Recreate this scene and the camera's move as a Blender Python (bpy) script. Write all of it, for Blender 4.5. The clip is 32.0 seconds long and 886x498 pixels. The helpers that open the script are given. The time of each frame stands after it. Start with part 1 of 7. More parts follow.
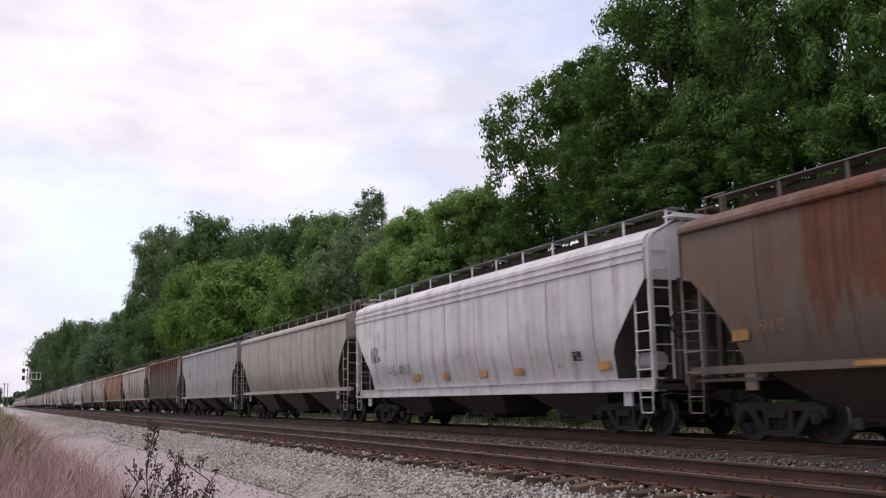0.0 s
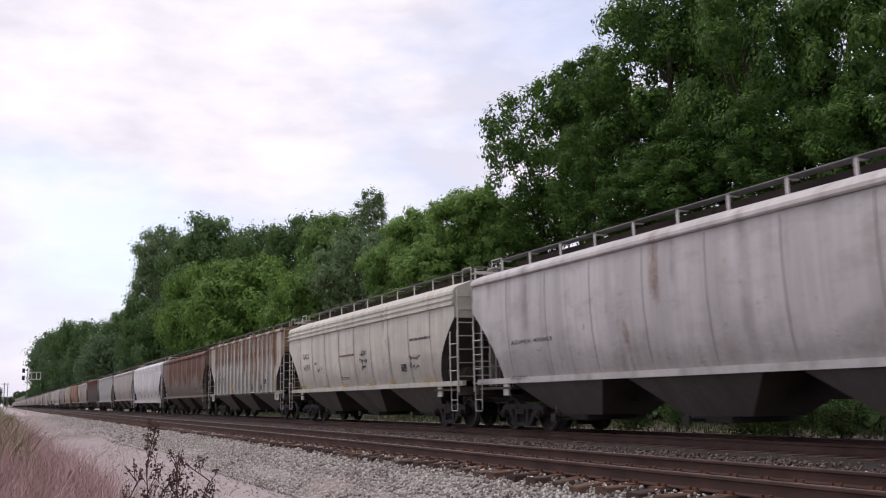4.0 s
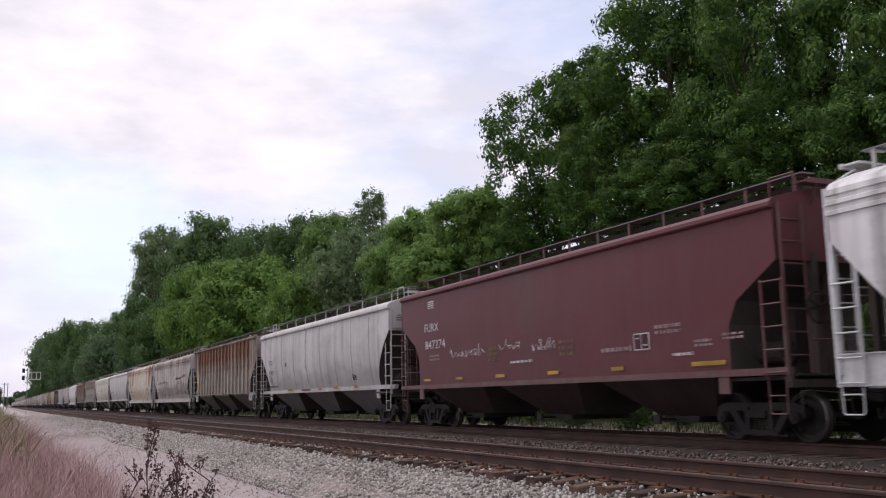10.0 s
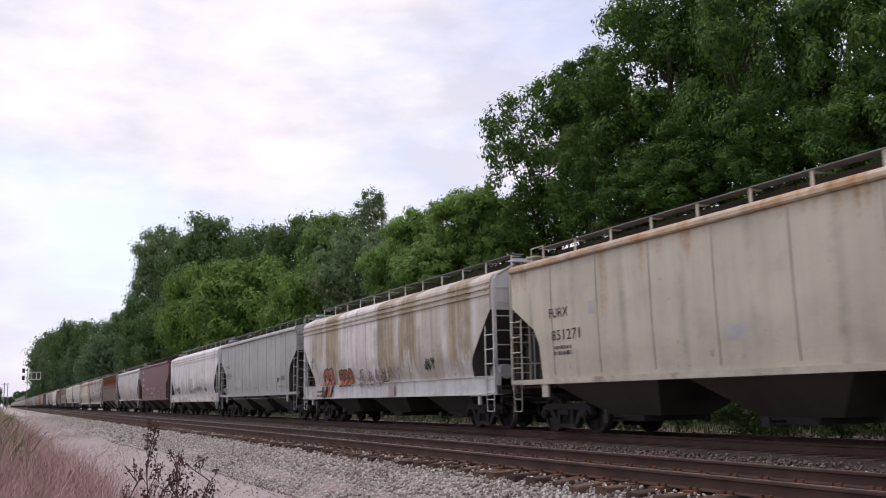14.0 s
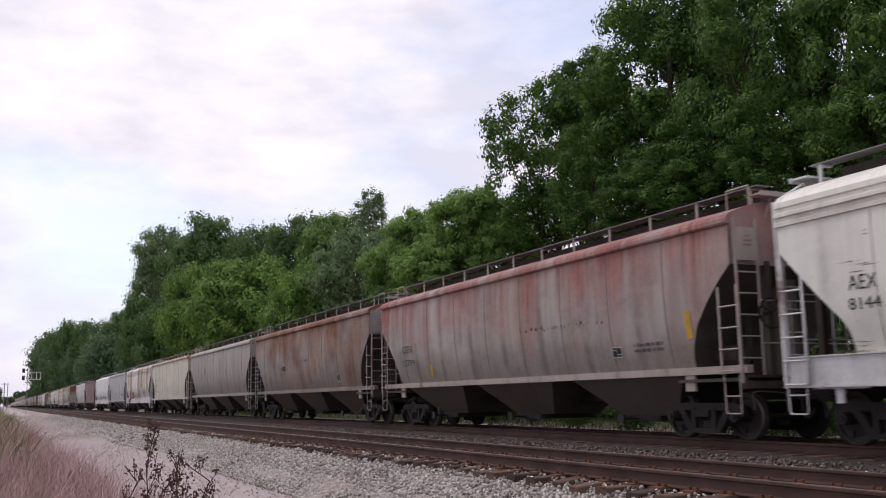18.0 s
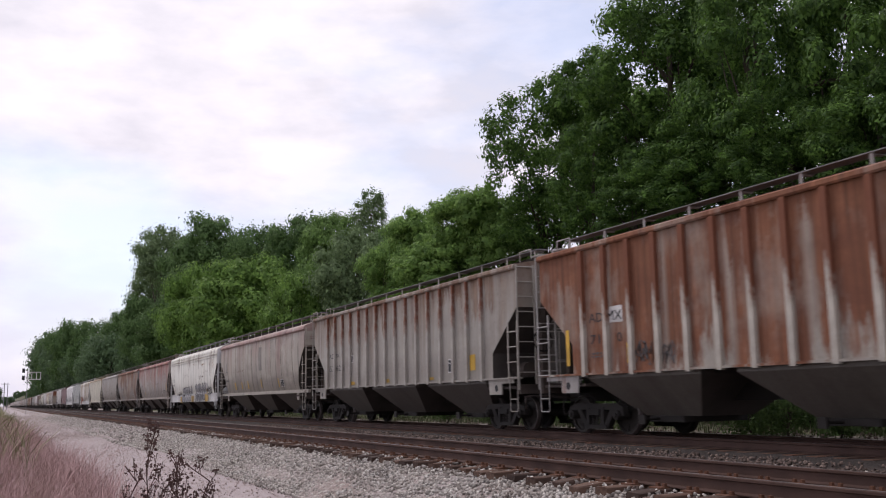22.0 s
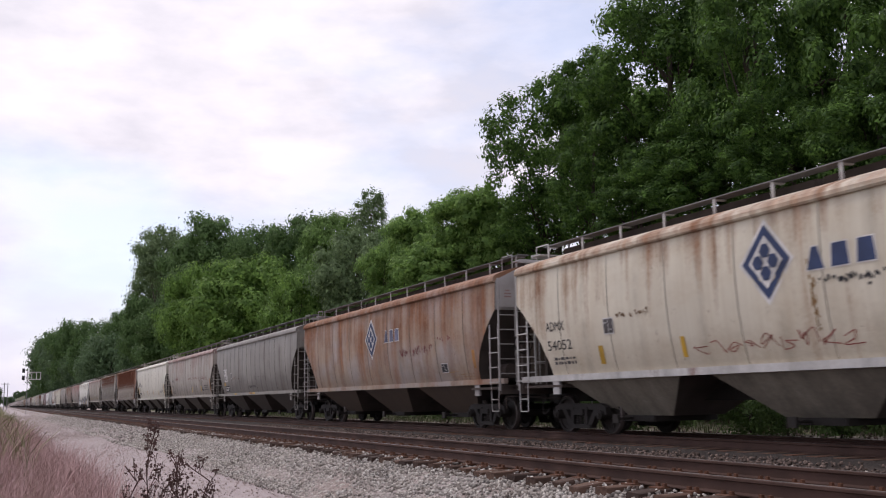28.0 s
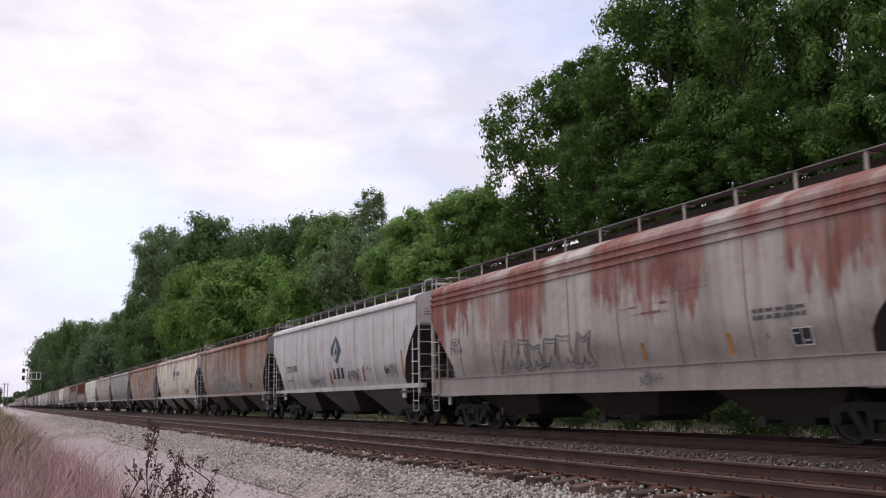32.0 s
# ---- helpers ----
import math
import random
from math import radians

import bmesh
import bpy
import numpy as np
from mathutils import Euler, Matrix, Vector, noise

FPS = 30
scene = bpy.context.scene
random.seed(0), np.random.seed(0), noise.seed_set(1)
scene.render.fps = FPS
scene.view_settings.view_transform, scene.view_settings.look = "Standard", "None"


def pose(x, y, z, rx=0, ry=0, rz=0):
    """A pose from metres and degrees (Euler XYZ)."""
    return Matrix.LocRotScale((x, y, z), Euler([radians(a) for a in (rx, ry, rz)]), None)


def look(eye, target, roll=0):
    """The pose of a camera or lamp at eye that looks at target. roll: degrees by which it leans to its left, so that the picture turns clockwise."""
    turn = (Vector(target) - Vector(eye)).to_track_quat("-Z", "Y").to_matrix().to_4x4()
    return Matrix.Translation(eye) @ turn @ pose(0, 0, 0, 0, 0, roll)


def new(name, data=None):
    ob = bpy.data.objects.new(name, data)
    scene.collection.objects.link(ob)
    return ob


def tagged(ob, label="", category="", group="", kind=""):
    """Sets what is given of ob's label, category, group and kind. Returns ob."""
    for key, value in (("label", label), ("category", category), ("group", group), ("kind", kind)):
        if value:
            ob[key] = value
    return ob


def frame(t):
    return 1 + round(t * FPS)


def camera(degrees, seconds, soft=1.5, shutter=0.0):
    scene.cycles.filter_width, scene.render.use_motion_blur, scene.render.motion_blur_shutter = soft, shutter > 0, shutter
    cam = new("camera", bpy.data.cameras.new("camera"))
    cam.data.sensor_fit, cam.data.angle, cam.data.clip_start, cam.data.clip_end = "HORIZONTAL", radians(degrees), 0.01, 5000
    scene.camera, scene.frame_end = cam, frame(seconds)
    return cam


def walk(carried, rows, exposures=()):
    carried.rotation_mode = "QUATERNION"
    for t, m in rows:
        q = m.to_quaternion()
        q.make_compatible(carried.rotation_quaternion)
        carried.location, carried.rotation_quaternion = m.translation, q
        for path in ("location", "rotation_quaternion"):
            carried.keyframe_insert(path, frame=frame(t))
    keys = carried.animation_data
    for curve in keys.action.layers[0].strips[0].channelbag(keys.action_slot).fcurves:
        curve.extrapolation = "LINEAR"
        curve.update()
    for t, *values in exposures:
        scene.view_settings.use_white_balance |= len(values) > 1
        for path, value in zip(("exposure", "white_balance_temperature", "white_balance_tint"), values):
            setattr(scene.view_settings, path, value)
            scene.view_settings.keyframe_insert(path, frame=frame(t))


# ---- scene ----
# Rails run along X, the train rolls towards -X; z = 0 is the top of the rails.
EYE = Vector((0.0, 0.0, 0.855))
YAW, PITCH, ROLL = radians(25.004), radians(8.985), -1.028
AHEAD = Vector((-math.cos(YAW) * math.cos(PITCH), math.sin(YAW) * math.cos(PITCH), math.sin(PITCH)))
cam = camera(50.283, 32.0, soft=1.1, shutter=0.15)
STAND = look(EYE, EYE + AHEAD * 20, ROLL)
walk(cam, [(0.0, STAND), (32.0, STAND)], exposures=[(0.0, 0.08, 6500, 18), (32.0, 0.08, 6500, 18)])

NEAR_TRACK, FAR_TRACK = 7.641, 13.192
GROUND = -0.80


def travelled(t):
    """Metres that the train has rolled after t seconds; it slows a little."""
    return 15.8818 * t + 0.012610 * t ** 2 + -9.296e-04 * t ** 3 + 8.914e-06 * t ** 4


# ---- world and light ----
world = bpy.data.worlds.new("overcast_sky")
scene.world = world
world.use_nodes = True
wt = world.node_tree
wt.nodes.clear()


def wnode(kind, **kw):
    n = wt.nodes.new(kind)
    for key, value in kw.items():
        n.inputs[key].default_value = value
    return n


SUN_UP, SUN_ROT = radians(55), radians(242)
sky = wt.nodes.new("ShaderNodeTexSky")
sky.sky_type, sky.sun_disc, sky.sun_elevation, sky.sun_rotation = "NISHITA", False, SUN_UP, SUN_ROT
coord = wt.nodes.new("ShaderNodeTexCoord")
mapping = wt.nodes.new("ShaderNodeMapping")
mapping.inputs["Scale"].default_value = (1.0, 1.0, 2.6)
mapping.inputs["Location"].default_value = (0.02, 3.86, 2.16)
wt.links.new(coord.outputs["Generated"], mapping.inputs["Vector"])
cloud = wnode("ShaderNodeTexNoise", Scale=2.4, Detail=7.0, Roughness=0.52)
wt.links.new(mapping.outputs["Vector"], cloud.inputs["Vector"])
cover = wt.nodes.new("ShaderNodeValToRGB")
cover.color_ramp.elements[0].position, cover.color_ramp.elements[0].color = 0.39, (0.5, 0.5, 0.5, 1)
cover.color_ramp.elements[1].position, cover.color_ramp.elements[1].color = 0.56, (1, 1, 1, 1)
wt.links.new(cloud.outputs["Fac"], cover.inputs["Fac"])
shade = wnode("ShaderNodeTexNoise", Scale=5.0, Detail=6.0, Roughness=0.55)
wt.links.new(mapping.outputs["Vector"], shade.inputs["Vector"])
cloud_tone = wt.nodes.new("ShaderNodeValToRGB")
cloud_tone.color_ramp.elements[0].position, cloud_tone.color_ramp.elements[0].color = 0.38, (0.765, 0.765, 0.825, 1)
cloud_tone.color_ramp.elements[1].position, cloud_tone.color_ramp.elements[1].color = 0.58, (0.982, 0.962, 1.0, 1)
wt.links.new(shade.outputs["Fac"], cloud_tone.inputs["Fac"])
blue = wnode("ShaderNodeBackground", Strength=0.17)
wt.links.new(sky.outputs["Color"], blue.inputs["Color"])
white = wnode("ShaderNodeBackground", Strength=1.0)
# the air near the horizon is thicker and a little bluer
low = wt.nodes.new("ShaderNodeSeparateXYZ")
wt.links.new(coord.outputs["Generated"], low.inputs[0])
haze = wt.nodes.new("ShaderNodeMapRange")
haze.inputs[1].default_value, haze.inputs[2].default_value, haze.inputs[3].default_value, haze.inputs[4].default_value = 0.0, 0.22, 0.75, 0.0
wt.links.new(low.outputs[2], haze.inputs[0])
air = wt.nodes.new("ShaderNodeMix")
air.data_type = "RGBA"
air.inputs[7].default_value = (0.70, 0.71, 0.88, 1)
wt.links.new(haze.outputs[0], air.inputs[0])
wt.links.new(cloud_tone.outputs["Color"], air.inputs[6])
wt.links.new(air.outputs[2], white.inputs["Color"])
both = wt.nodes.new("ShaderNodeMixShader")
wt.links.new(cover.outputs["Color"], both.inputs["Fac"])
wt.links.new(blue.outputs["Background"], both.inputs[1])
wt.links.new(white.outputs["Background"], both.inputs[2])
out = wt.nodes.new("ShaderNodeOutputWorld")
wt.links.new(both.outputs["Shader"], out.inputs["Surface"])

sun = new("sun", bpy.data.lights.new("sun", "SUN"))
sun.data.energy, sun.data.angle, sun.data.color = 1.35, radians(14), (1.0, 0.95, 0.87)
sun.matrix_world = look((0, 0, 0), (-math.sin(SUN_ROT) * math.cos(SUN_UP), -math.cos(SUN_ROT) * math.cos(SUN_UP), -math.sin(SUN_UP)))
# ---- materials ----
class Nodes:
    """A short hand for building a node material."""

    def __init__(self, name, rough=0.7, metal=0.0):
        self.mat = bpy.data.materials.new(name)
        self.mat.use_nodes = True
        self.t = self.mat.node_tree
        self.bsdf = self.t.nodes["Principled BSDF"]
        self.bsdf.inputs["Roughness"].default_value = rough
        self.bsdf.inputs["Metallic"].default_value = metal
        self.bsdf.inputs["Specular IOR Level"].default_value = 0.3
        self.coord = self.t.nodes.new("ShaderNodeTexCoord")

    def at(self, scale=(1, 1, 1), loc=(0, 0, 0), kind="Object"):
        m = self.t.nodes.new("ShaderNodeMapping")
        m.inputs["Scale"].default_value, m.inputs["Location"].default_value = scale, loc
        self.t.links.new(self.coord.outputs[kind], m.inputs["Vector"])
        return m.outputs["Vector"]

    def noise(self, vec, scale=1.0, detail=4.0, rough=0.55):
        n = self.t.nodes.new("ShaderNodeTexNoise")
        n.inputs["Scale"].default_value, n.inputs["Detail"].default_value, n.inputs["Roughness"].default_value = scale, detail, rough
        self.t.links.new(vec, n.inputs["Vector"])
        return n.outputs["Fac"]

    def cells(self, vec, scale=1.0, output="Color"):
        n = self.t.nodes.new("ShaderNodeTexVoronoi")
        n.inputs["Scale"].default_value = scale
        self.t.links.new(vec, n.inputs["Vector"])
        return n.outputs[output]

    def span(self, value, lo, hi, a=0.0, b=1.0):
        n = self.t.nodes.new("ShaderNodeMapRange")
        for i, v in enumerate((lo, hi, a, b)):
            n.inputs[i + 1].default_value = v
        self.t.links.new(value, n.inputs[0])
        return n.outputs[0]

    def math(self, op, a, b):
        n = self.t.nodes.new("ShaderNodeMath")
        n.operation = op
        for i, v in enumerate((a, b)):
            if isinstance(v, (int, float)):
                n.inputs[i].default_value = v
            else:
                self.t.links.new(v, n.inputs[i])
        return n.outputs[0]

    def mix(self, fac, a, b, blend="MIX"):
        n = self.t.nodes.new("ShaderNodeMix")
        n.data_type, n.blend_type = "RGBA", blend
        for i, v in ((0, fac), (6, a), (7, b)):
            if isinstance(v, (int, float)):
                n.inputs[i].default_value = v
            elif isinstance(v, (tuple, list)):
                n.inputs[i].default_value = (*v[:3], 1)
            else:
                self.t.links.new(v, n.inputs[i])
        return n.outputs[2]

    def split(self, vec):
        n = self.t.nodes.new("ShaderNodeSeparateXYZ")
        self.t.links.new(vec, n.inputs[0])
        return n.outputs

    def random(self):
        return self.t.nodes.new("ShaderNodeObjectInfo").outputs["Random"]

    def island(self):
        return self.t.nodes.new("ShaderNodeNewGeometry").outputs["Random Per Island"]

    def done(self, colour, bump=None, depth=0.3, dist=0.01, rough=None):
        if isinstance(colour, (tuple, list)):
            self.bsdf.inputs["Base Color"].default_value = (*colour[:3], 1)
        else:
            self.t.links.new(colour, self.bsdf.inputs["Base Color"])
        if bump is not None:
            b = self.t.nodes.new("ShaderNodeBump")
            b.inputs["Strength"].default_value, b.inputs["Distance"].default_value = depth, dist
            self.t.links.new(bump, b.inputs["Height"])
            self.t.links.new(b.outputs["Normal"], self.bsdf.inputs["Normal"])
        if rough is not None:
            self.t.links.new(rough, self.bsdf.inputs["Roughness"])
        return self.mat


def plain(name, colour, rough=0.7, metal=0.0, grain=6.0, vary=0.35):
    """A worn surface of one colour, with stains and fine grain."""
    n = Nodes(name, rough, metal)
    big = n.noise(n.at(), grain * 0.2, 5)
    small = n.noise(n.at(), grain * 8, 4)
    c = n.mix(n.span(big, 0.35, 0.68), [v * (1 - vary) for v in colour], [min(1, v * (1 + vary * 0.5)) for v in colour])
    c = n.mix(n.span(small, 0.3, 0.7, 0.0, 0.3), c, [v * 0.6 for v in colour])
    return n.done(c, small, 0.25, 0.006)


def paint(name, base, rust=(0.17, 0.062, 0.028), amount=0.3, dirt=0.35, seed=0.0, top=0.0, streak=1.5, second=None, grime=(0.16, 0.135, 0.115), panel=1.6, smudge=0.4, soft=1.0, band=None, fall=0.13, bays=None):
    """Weathered car paint: rust in runs and patches, grime in streaks and along the seams, sheets of uneven tone."""
    n = Nodes(name, 0.6)
    off = (seed * 7.31, 0.0, seed * 1.7)
    runs = n.noise(n.at((streak, 0.4, fall), off), 1.0, 5, 0.62)
    patch = n.noise(n.at((0.42, 0.4, 0.55), (seed * 3.1, 0, seed)), 1.0, 5, 0.6)
    fine = n.noise(n.at((1, 1, 1), off), 14.0, 5, 0.65)
    x, y, z = n.split(n.at())
    # each sheet between two seams has weathered in its own way
    place = n.math("DIVIDE", x, panel)
    sheet = n.t.nodes.new("ShaderNodeTexWhiteNoise")
    sheet.noise_dimensions = "1D"
    n.t.links.new(n.math("FLOOR", n.math("ADD", place, round(seed * 31) * 17.0), 0.0), sheet.inputs["W"])
    tone = n.span(sheet.outputs["Value"], 0, 1, 0.0, 0.22)
    edge = n.math("ABSOLUTE", n.math("SUBTRACT", n.math("FRACT", place, 0.0), 0.5), 0.0)
    height = n.span(z, 1.1, 4.2, -top * 0.10, top * 0.12)
    w = n.math("ADD", n.math("ADD", n.math("MULTIPLY", runs, 0.62), n.math("MULTIPLY", patch, 0.38)), height)
    w = n.math("ADD", w, n.math("MULTIPLY", n.math("SUBTRACT", fine, 0.5), 0.10))
    cut = 0.66 - amount * 0.32
    rusty = n.span(w, cut - 0.045 * soft, cut + 0.06 * soft)
    c = n.mix(n.span(patch, 0.3, 0.7), [v * 0.88 for v in base], [min(0.8, v * 1.05) for v in base])
    c = n.mix(tone, c, [v * 0.62 for v in base])
    if second:
        c = n.mix(n.span(n.noise(n.at((0.5, 0.5, 0.9), (seed * 5.2, 3, 2)), 1.0, 4), 0.42, 0.60), c, second)
    # faint wash lines, broad stains, spray from the wheels
    wash = n.noise(n.at((7.0, 0.6, 0.22), (seed * 1.3, 4, 0)), 1.0, 4, 0.6)
    c = n.mix(n.span(wash, 0.45, 0.75, 0.0, dirt * 0.5), c, [v * 0.8 + 0.03 for v in grime])
    dirty = n.noise(n.at((2.3, 0.6, 0.2), (seed * 2.3, 1, 0)), 1.0, 5, 0.6)
    c = n.mix(n.span(dirty, 0.42, 0.74, 0.0, min(1.0, dirt * 1.15)), c, grime)
    blotch = n.noise(n.at((0.9, 0.8, 1.5), (seed * 4.3, 1, 5)), 1.0, 6, 0.66)
    c = n.mix(n.span(blotch, 0.50, 0.66, 0.0, dirt * 0.75), c, [v * 1.15 for v in grime])
    splash = n.noise(n.at((0.55, 0.8, 0.9), (seed * 6.3, 1, 9)), 1.0, 5, 0.6)
    level = n.math("ADD", z, n.span(splash, 0.3, 0.7, 0.45, -0.45))
    c = n.mix(n.math("MULTIPLY", n.span(level, 2.25, 1.75), n.span(fine, 0.25, 0.6, dirt * 0.45, dirt)), c, [v * 0.85 for v in grime])
    seamy = n.math("MULTIPLY", n.span(edge, 0.40, 0.5), n.span(n.noise(n.at((0.9, 0.5, 0.9), (seed, 7, seed)), 1.0, 5, 0.65), 0.40, 0.62, 0.0, smudge))
    c = n.mix(seamy, c, [v * 0.45 for v in grime])
    deep = n.mix(n.span(wash, 0.34, 0.66), [v * 0.62 for v in rust], [min(1, v * 1.3) for v in rust])
    deep = n.mix(n.span(blotch, 0.40, 0.66, 0.0, 0.6), deep, [rust[0] * 0.55, rust[1] * 0.5, rust[2] * 0.6])
    deep = n.mix(n.span(fine, 0.45, 0.75, 0.0, 0.3), deep, [v * 0.6 for v in rust])
    if band:
        # a stained belt under the eave
        belt = n.math("MULTIPLY", n.span(z, band[0], band[0] + 0.12), n.span(z, band[1], band[1] - 0.12))
        ragged = n.span(n.noise(n.at((1.3, 0.5, 2.0), (seed * 2.9, 6, 3)), 1.0, 5, 0.65), 0.32, 0.56, 0.0, band[2])
        c = n.mix(n.math("MULTIPLY", belt, ragged), c, deep)
    if bays:
        # each sheet has rusted from its middle: bays = foot of the rust, its scatter, share of the sheets, how wide on a sheet
        lone = n.t.nodes.new("ShaderNodeTexWhiteNoise")
        lone.noise_dimensions = "1D"
        n.t.links.new(n.math("FLOOR", n.math("ADD", place, round(seed * 31) * 17.0 + 7.0), 0.0), lone.inputs["W"])
        ragged = n.noise(n.at((2.6, 0.5, 0.6), (seed * 1.9, 6, 3)), 1.0, 6, 0.7)
        foot = n.math("ADD", n.span(lone.outputs["Value"], 0, 1, bays[0] - bays[1], bays[0] + bays[1]), n.span(ragged, 0.3, 0.7, 0.75, -0.75))
        run = n.math("MULTIPLY", n.span(n.math("SUBTRACT", z, foot), -0.1, 0.35), n.span(edge, bays[3] + 0.05, bays[3] - 0.08))
        run = n.math("MULTIPLY", run, n.span(sheet.outputs["Value"], 1.0 - bays[2], 1.15 - bays[2]))
        rusty = n.math("MAXIMUM", rusty, n.math("MULTIPLY", run, n.span(n.math("ADD", n.math("MULTIPLY", patch, 0.6), n.math("MULTIPLY", ragged, 0.4)), 0.36, 0.52, 0.5, 1.0)))
    c = n.mix(rusty, c, deep)
    specks = n.noise(n.at((1, 1, 0.7), (seed, 2, 1)), 5.0, 6, 0.7)
    c = n.mix(n.span(specks, 0.64, 0.71, 0.0, 0.6), c, [v * 0.5 for v in rust])
    dents = n.noise(n.at((1.1, 0.5, 0.5), off), 1.0, 3)
    return n.done(c, dents, 0.35, 0.02, n.span(rusty, 0, 1, 0.5, 0.85))


def old_wood(name):
    """Creosoted ties: cracked along the grain, each one bleached or rust-stained in its own way."""
    n = Nodes(name, 0.92)
    grain = n.noise(n.at((14, 1.2, 14)), 1.0, 6, 0.65)
    stain = n.noise(n.at((2.5, 1.6, 2.5)), 1.0, 5)
    r = n.random()
    c = n.mix(n.span(r, 0.1, 0.9), (0.055, 0.034, 0.026), (0.135, 0.080, 0.056))
    c = n.mix(n.span(stain, 0.42, 0.62, 0.0, 0.75), c, (0.15, 0.062, 0.036))
    c = n.mix(n.span(grain, 0.42, 0.68, 0.0, 0.8), c, (0.03, 0.022, 0.02))
    return n.done(c, grain, 0.8, 0.02)


WOOD_TIE = old_wood("weathered_tie")


def leafage(name, light, dark):
    n = Nodes(name, 0.65)
    n.bsdf.inputs["Specular IOR Level"].default_value = 0.15
    r = n.island()
    big = n.noise(n.at(), 4.2, 4)
    c = n.mix(n.span(r, 0, 1), dark, light)
    c = n.mix(n.span(big, 0.40, 0.62, 0.0, 0.75), c, [v * 0.75 for v in dark])
    c = n.mix(n.span(big, 0.42, 0.30, 0.0, 0.5), c, [v * 1.2 for v in light])
    n.done(c)
    t = n.t
    tr = t.nodes.new("ShaderNodeBsdfTranslucent")
    t.links.new(n.mix(0.4, c, light), tr.inputs["Color"])
    mx = t.nodes.new("ShaderNodeMixShader")
    mx.inputs[0].default_value = 0.32
    t.links.new(n.bsdf.outputs[0], mx.inputs[1])
    t.links.new(tr.outputs[0], mx.inputs[2])
    t.links.new(mx.outputs[0], t.nodes["Material Output"].inputs["Surface"])
    return n.mat


def stone(name, light, dark, brown):
    n = Nodes(name, 0.85)
    r = n.island()
    fine = n.noise(n.at(), 40.0, 4)
    c = n.mix(r, dark, light)
    c = n.mix(n.span(n.cells(n.at(), 3.0, "Distance"), 0.2, 0.6, 0.0, 0.25), c, brown)
    c = n.mix(n.span(fine, 0.3, 0.7, 0.0, 0.35), c, dark)
    return n.done(c, fine, 0.3, 0.004)


LEAF_DARK = leafage("oak_leaves", (0.150, 0.275, 0.054), (0.028, 0.064, 0.019))
LEAF_MID = leafage("green_leaves", (0.225, 0.365, 0.098), (0.086, 0.162, 0.046))
LEAF_BUSH = leafage("bush_leaves", (0.120, 0.195, 0.062), (0.045, 0.082, 0.028))
LEAF_SUMAC = leafage("sumac_leaves", (0.285, 0.450, 0.115), (0.105, 0.195, 0.052))
LEAF_WOOD = leafage("wood_leaves", (0.150, 0.250, 0.085), (0.066, 0.122, 0.042))
LEAF_PALE = leafage("pale_leaves", (0.230, 0.320, 0.150), (0.110, 0.165, 0.078))
LEAF_BRIGHT = leafage("fresh_leaves", (0.235, 0.385, 0.085), (0.092, 0.175, 0.042))
LEAF_FAR = leafage("distant_leaves", (0.150, 0.230, 0.110), (0.075, 0.125, 0.062))
BARK = plain("bark", (0.075, 0.060, 0.048), 0.9, 0, 9)
RAIL_RUST = plain("rail_rust", (0.085, 0.048, 0.038), 0.75, 0.3, 8)
RAIL_TOP = plain("rail_head_steel", (0.21, 0.18, 0.17), 0.45, 0.7, 5)
PLATE_RUST = plain("rusty_plate", (0.17, 0.078, 0.046), 0.85, 0.1, 9)
STONE = stone("ballast_stone", (0.70, 0.66, 0.60), (0.12, 0.108, 0.098), (0.25, 0.19, 0.15))
DUSTY = stone("dusty_stone", (0.64, 0.56, 0.53), (0.34, 0.28, 0.26), (0.40, 0.32, 0.28))
STAINED = stone("stained_stone", (0.26, 0.195, 0.165), (0.045, 0.034, 0.029), (0.10, 0.062, 0.046))
DARK_STEEL = plain("grimy_truck_steel", (0.026, 0.022, 0.020), 0.75, 0.2, 7)
WHEEL_STEEL = plain("wheel_steel", (0.030, 0.025, 0.022), 0.6, 0.4, 6)
# grime on underparts; on hatch covers this dark colour stands for shade
GRIME_SHADE = plain("grime_and_shade", (0.075, 0.058, 0.050), 0.85, 0, 5, 0.5)
# dark colour that stands for the shade under the car's sloped ends
SLOPE_SHADE = plain("shaded_slope_sheet", (0.085, 0.073, 0.066), 0.85, 0, 5)
BOARD = plain("galvanised_grating", (0.20, 0.195, 0.195), 0.6, 0.4, 8)
WHITE_STEEL = plain("worn_white_steel", (0.62, 0.60, 0.58), 0.6, 0, 8)
FADED_RED = plain("faded_red_lines", (0.38, 0.25, 0.23), 0.7, 0, 8)
BLACK = plain("black_paint", (0.02, 0.02, 0.022), 0.5, 0, 5)
YELLOW = plain("yellow_reflector", (0.55, 0.33, 0.04), 0.5, 0, 8, 0.5)
INK = plain("black_lettering", (0.03, 0.03, 0.035), 0.6, 0, 9)
CHALK = plain("white_lettering", (0.68, 0.66, 0.64), 0.6, 0, 9)
NAVY = plain("navy_lettering", (0.035, 0.055, 0.13), 0.6, 0, 9)
# ---- building helpers ----
def mesh_of(name, verts, faces, mat=None, smooth=False):
    me = bpy.data.meshes.new(name)
    me.from_pydata([tuple(v) for v in verts], [], faces)
    me.materials.append(mat)
    if smooth:
        me.polygons.foreach_set("use_smooth", [True] * len(me.polygons))
    return me


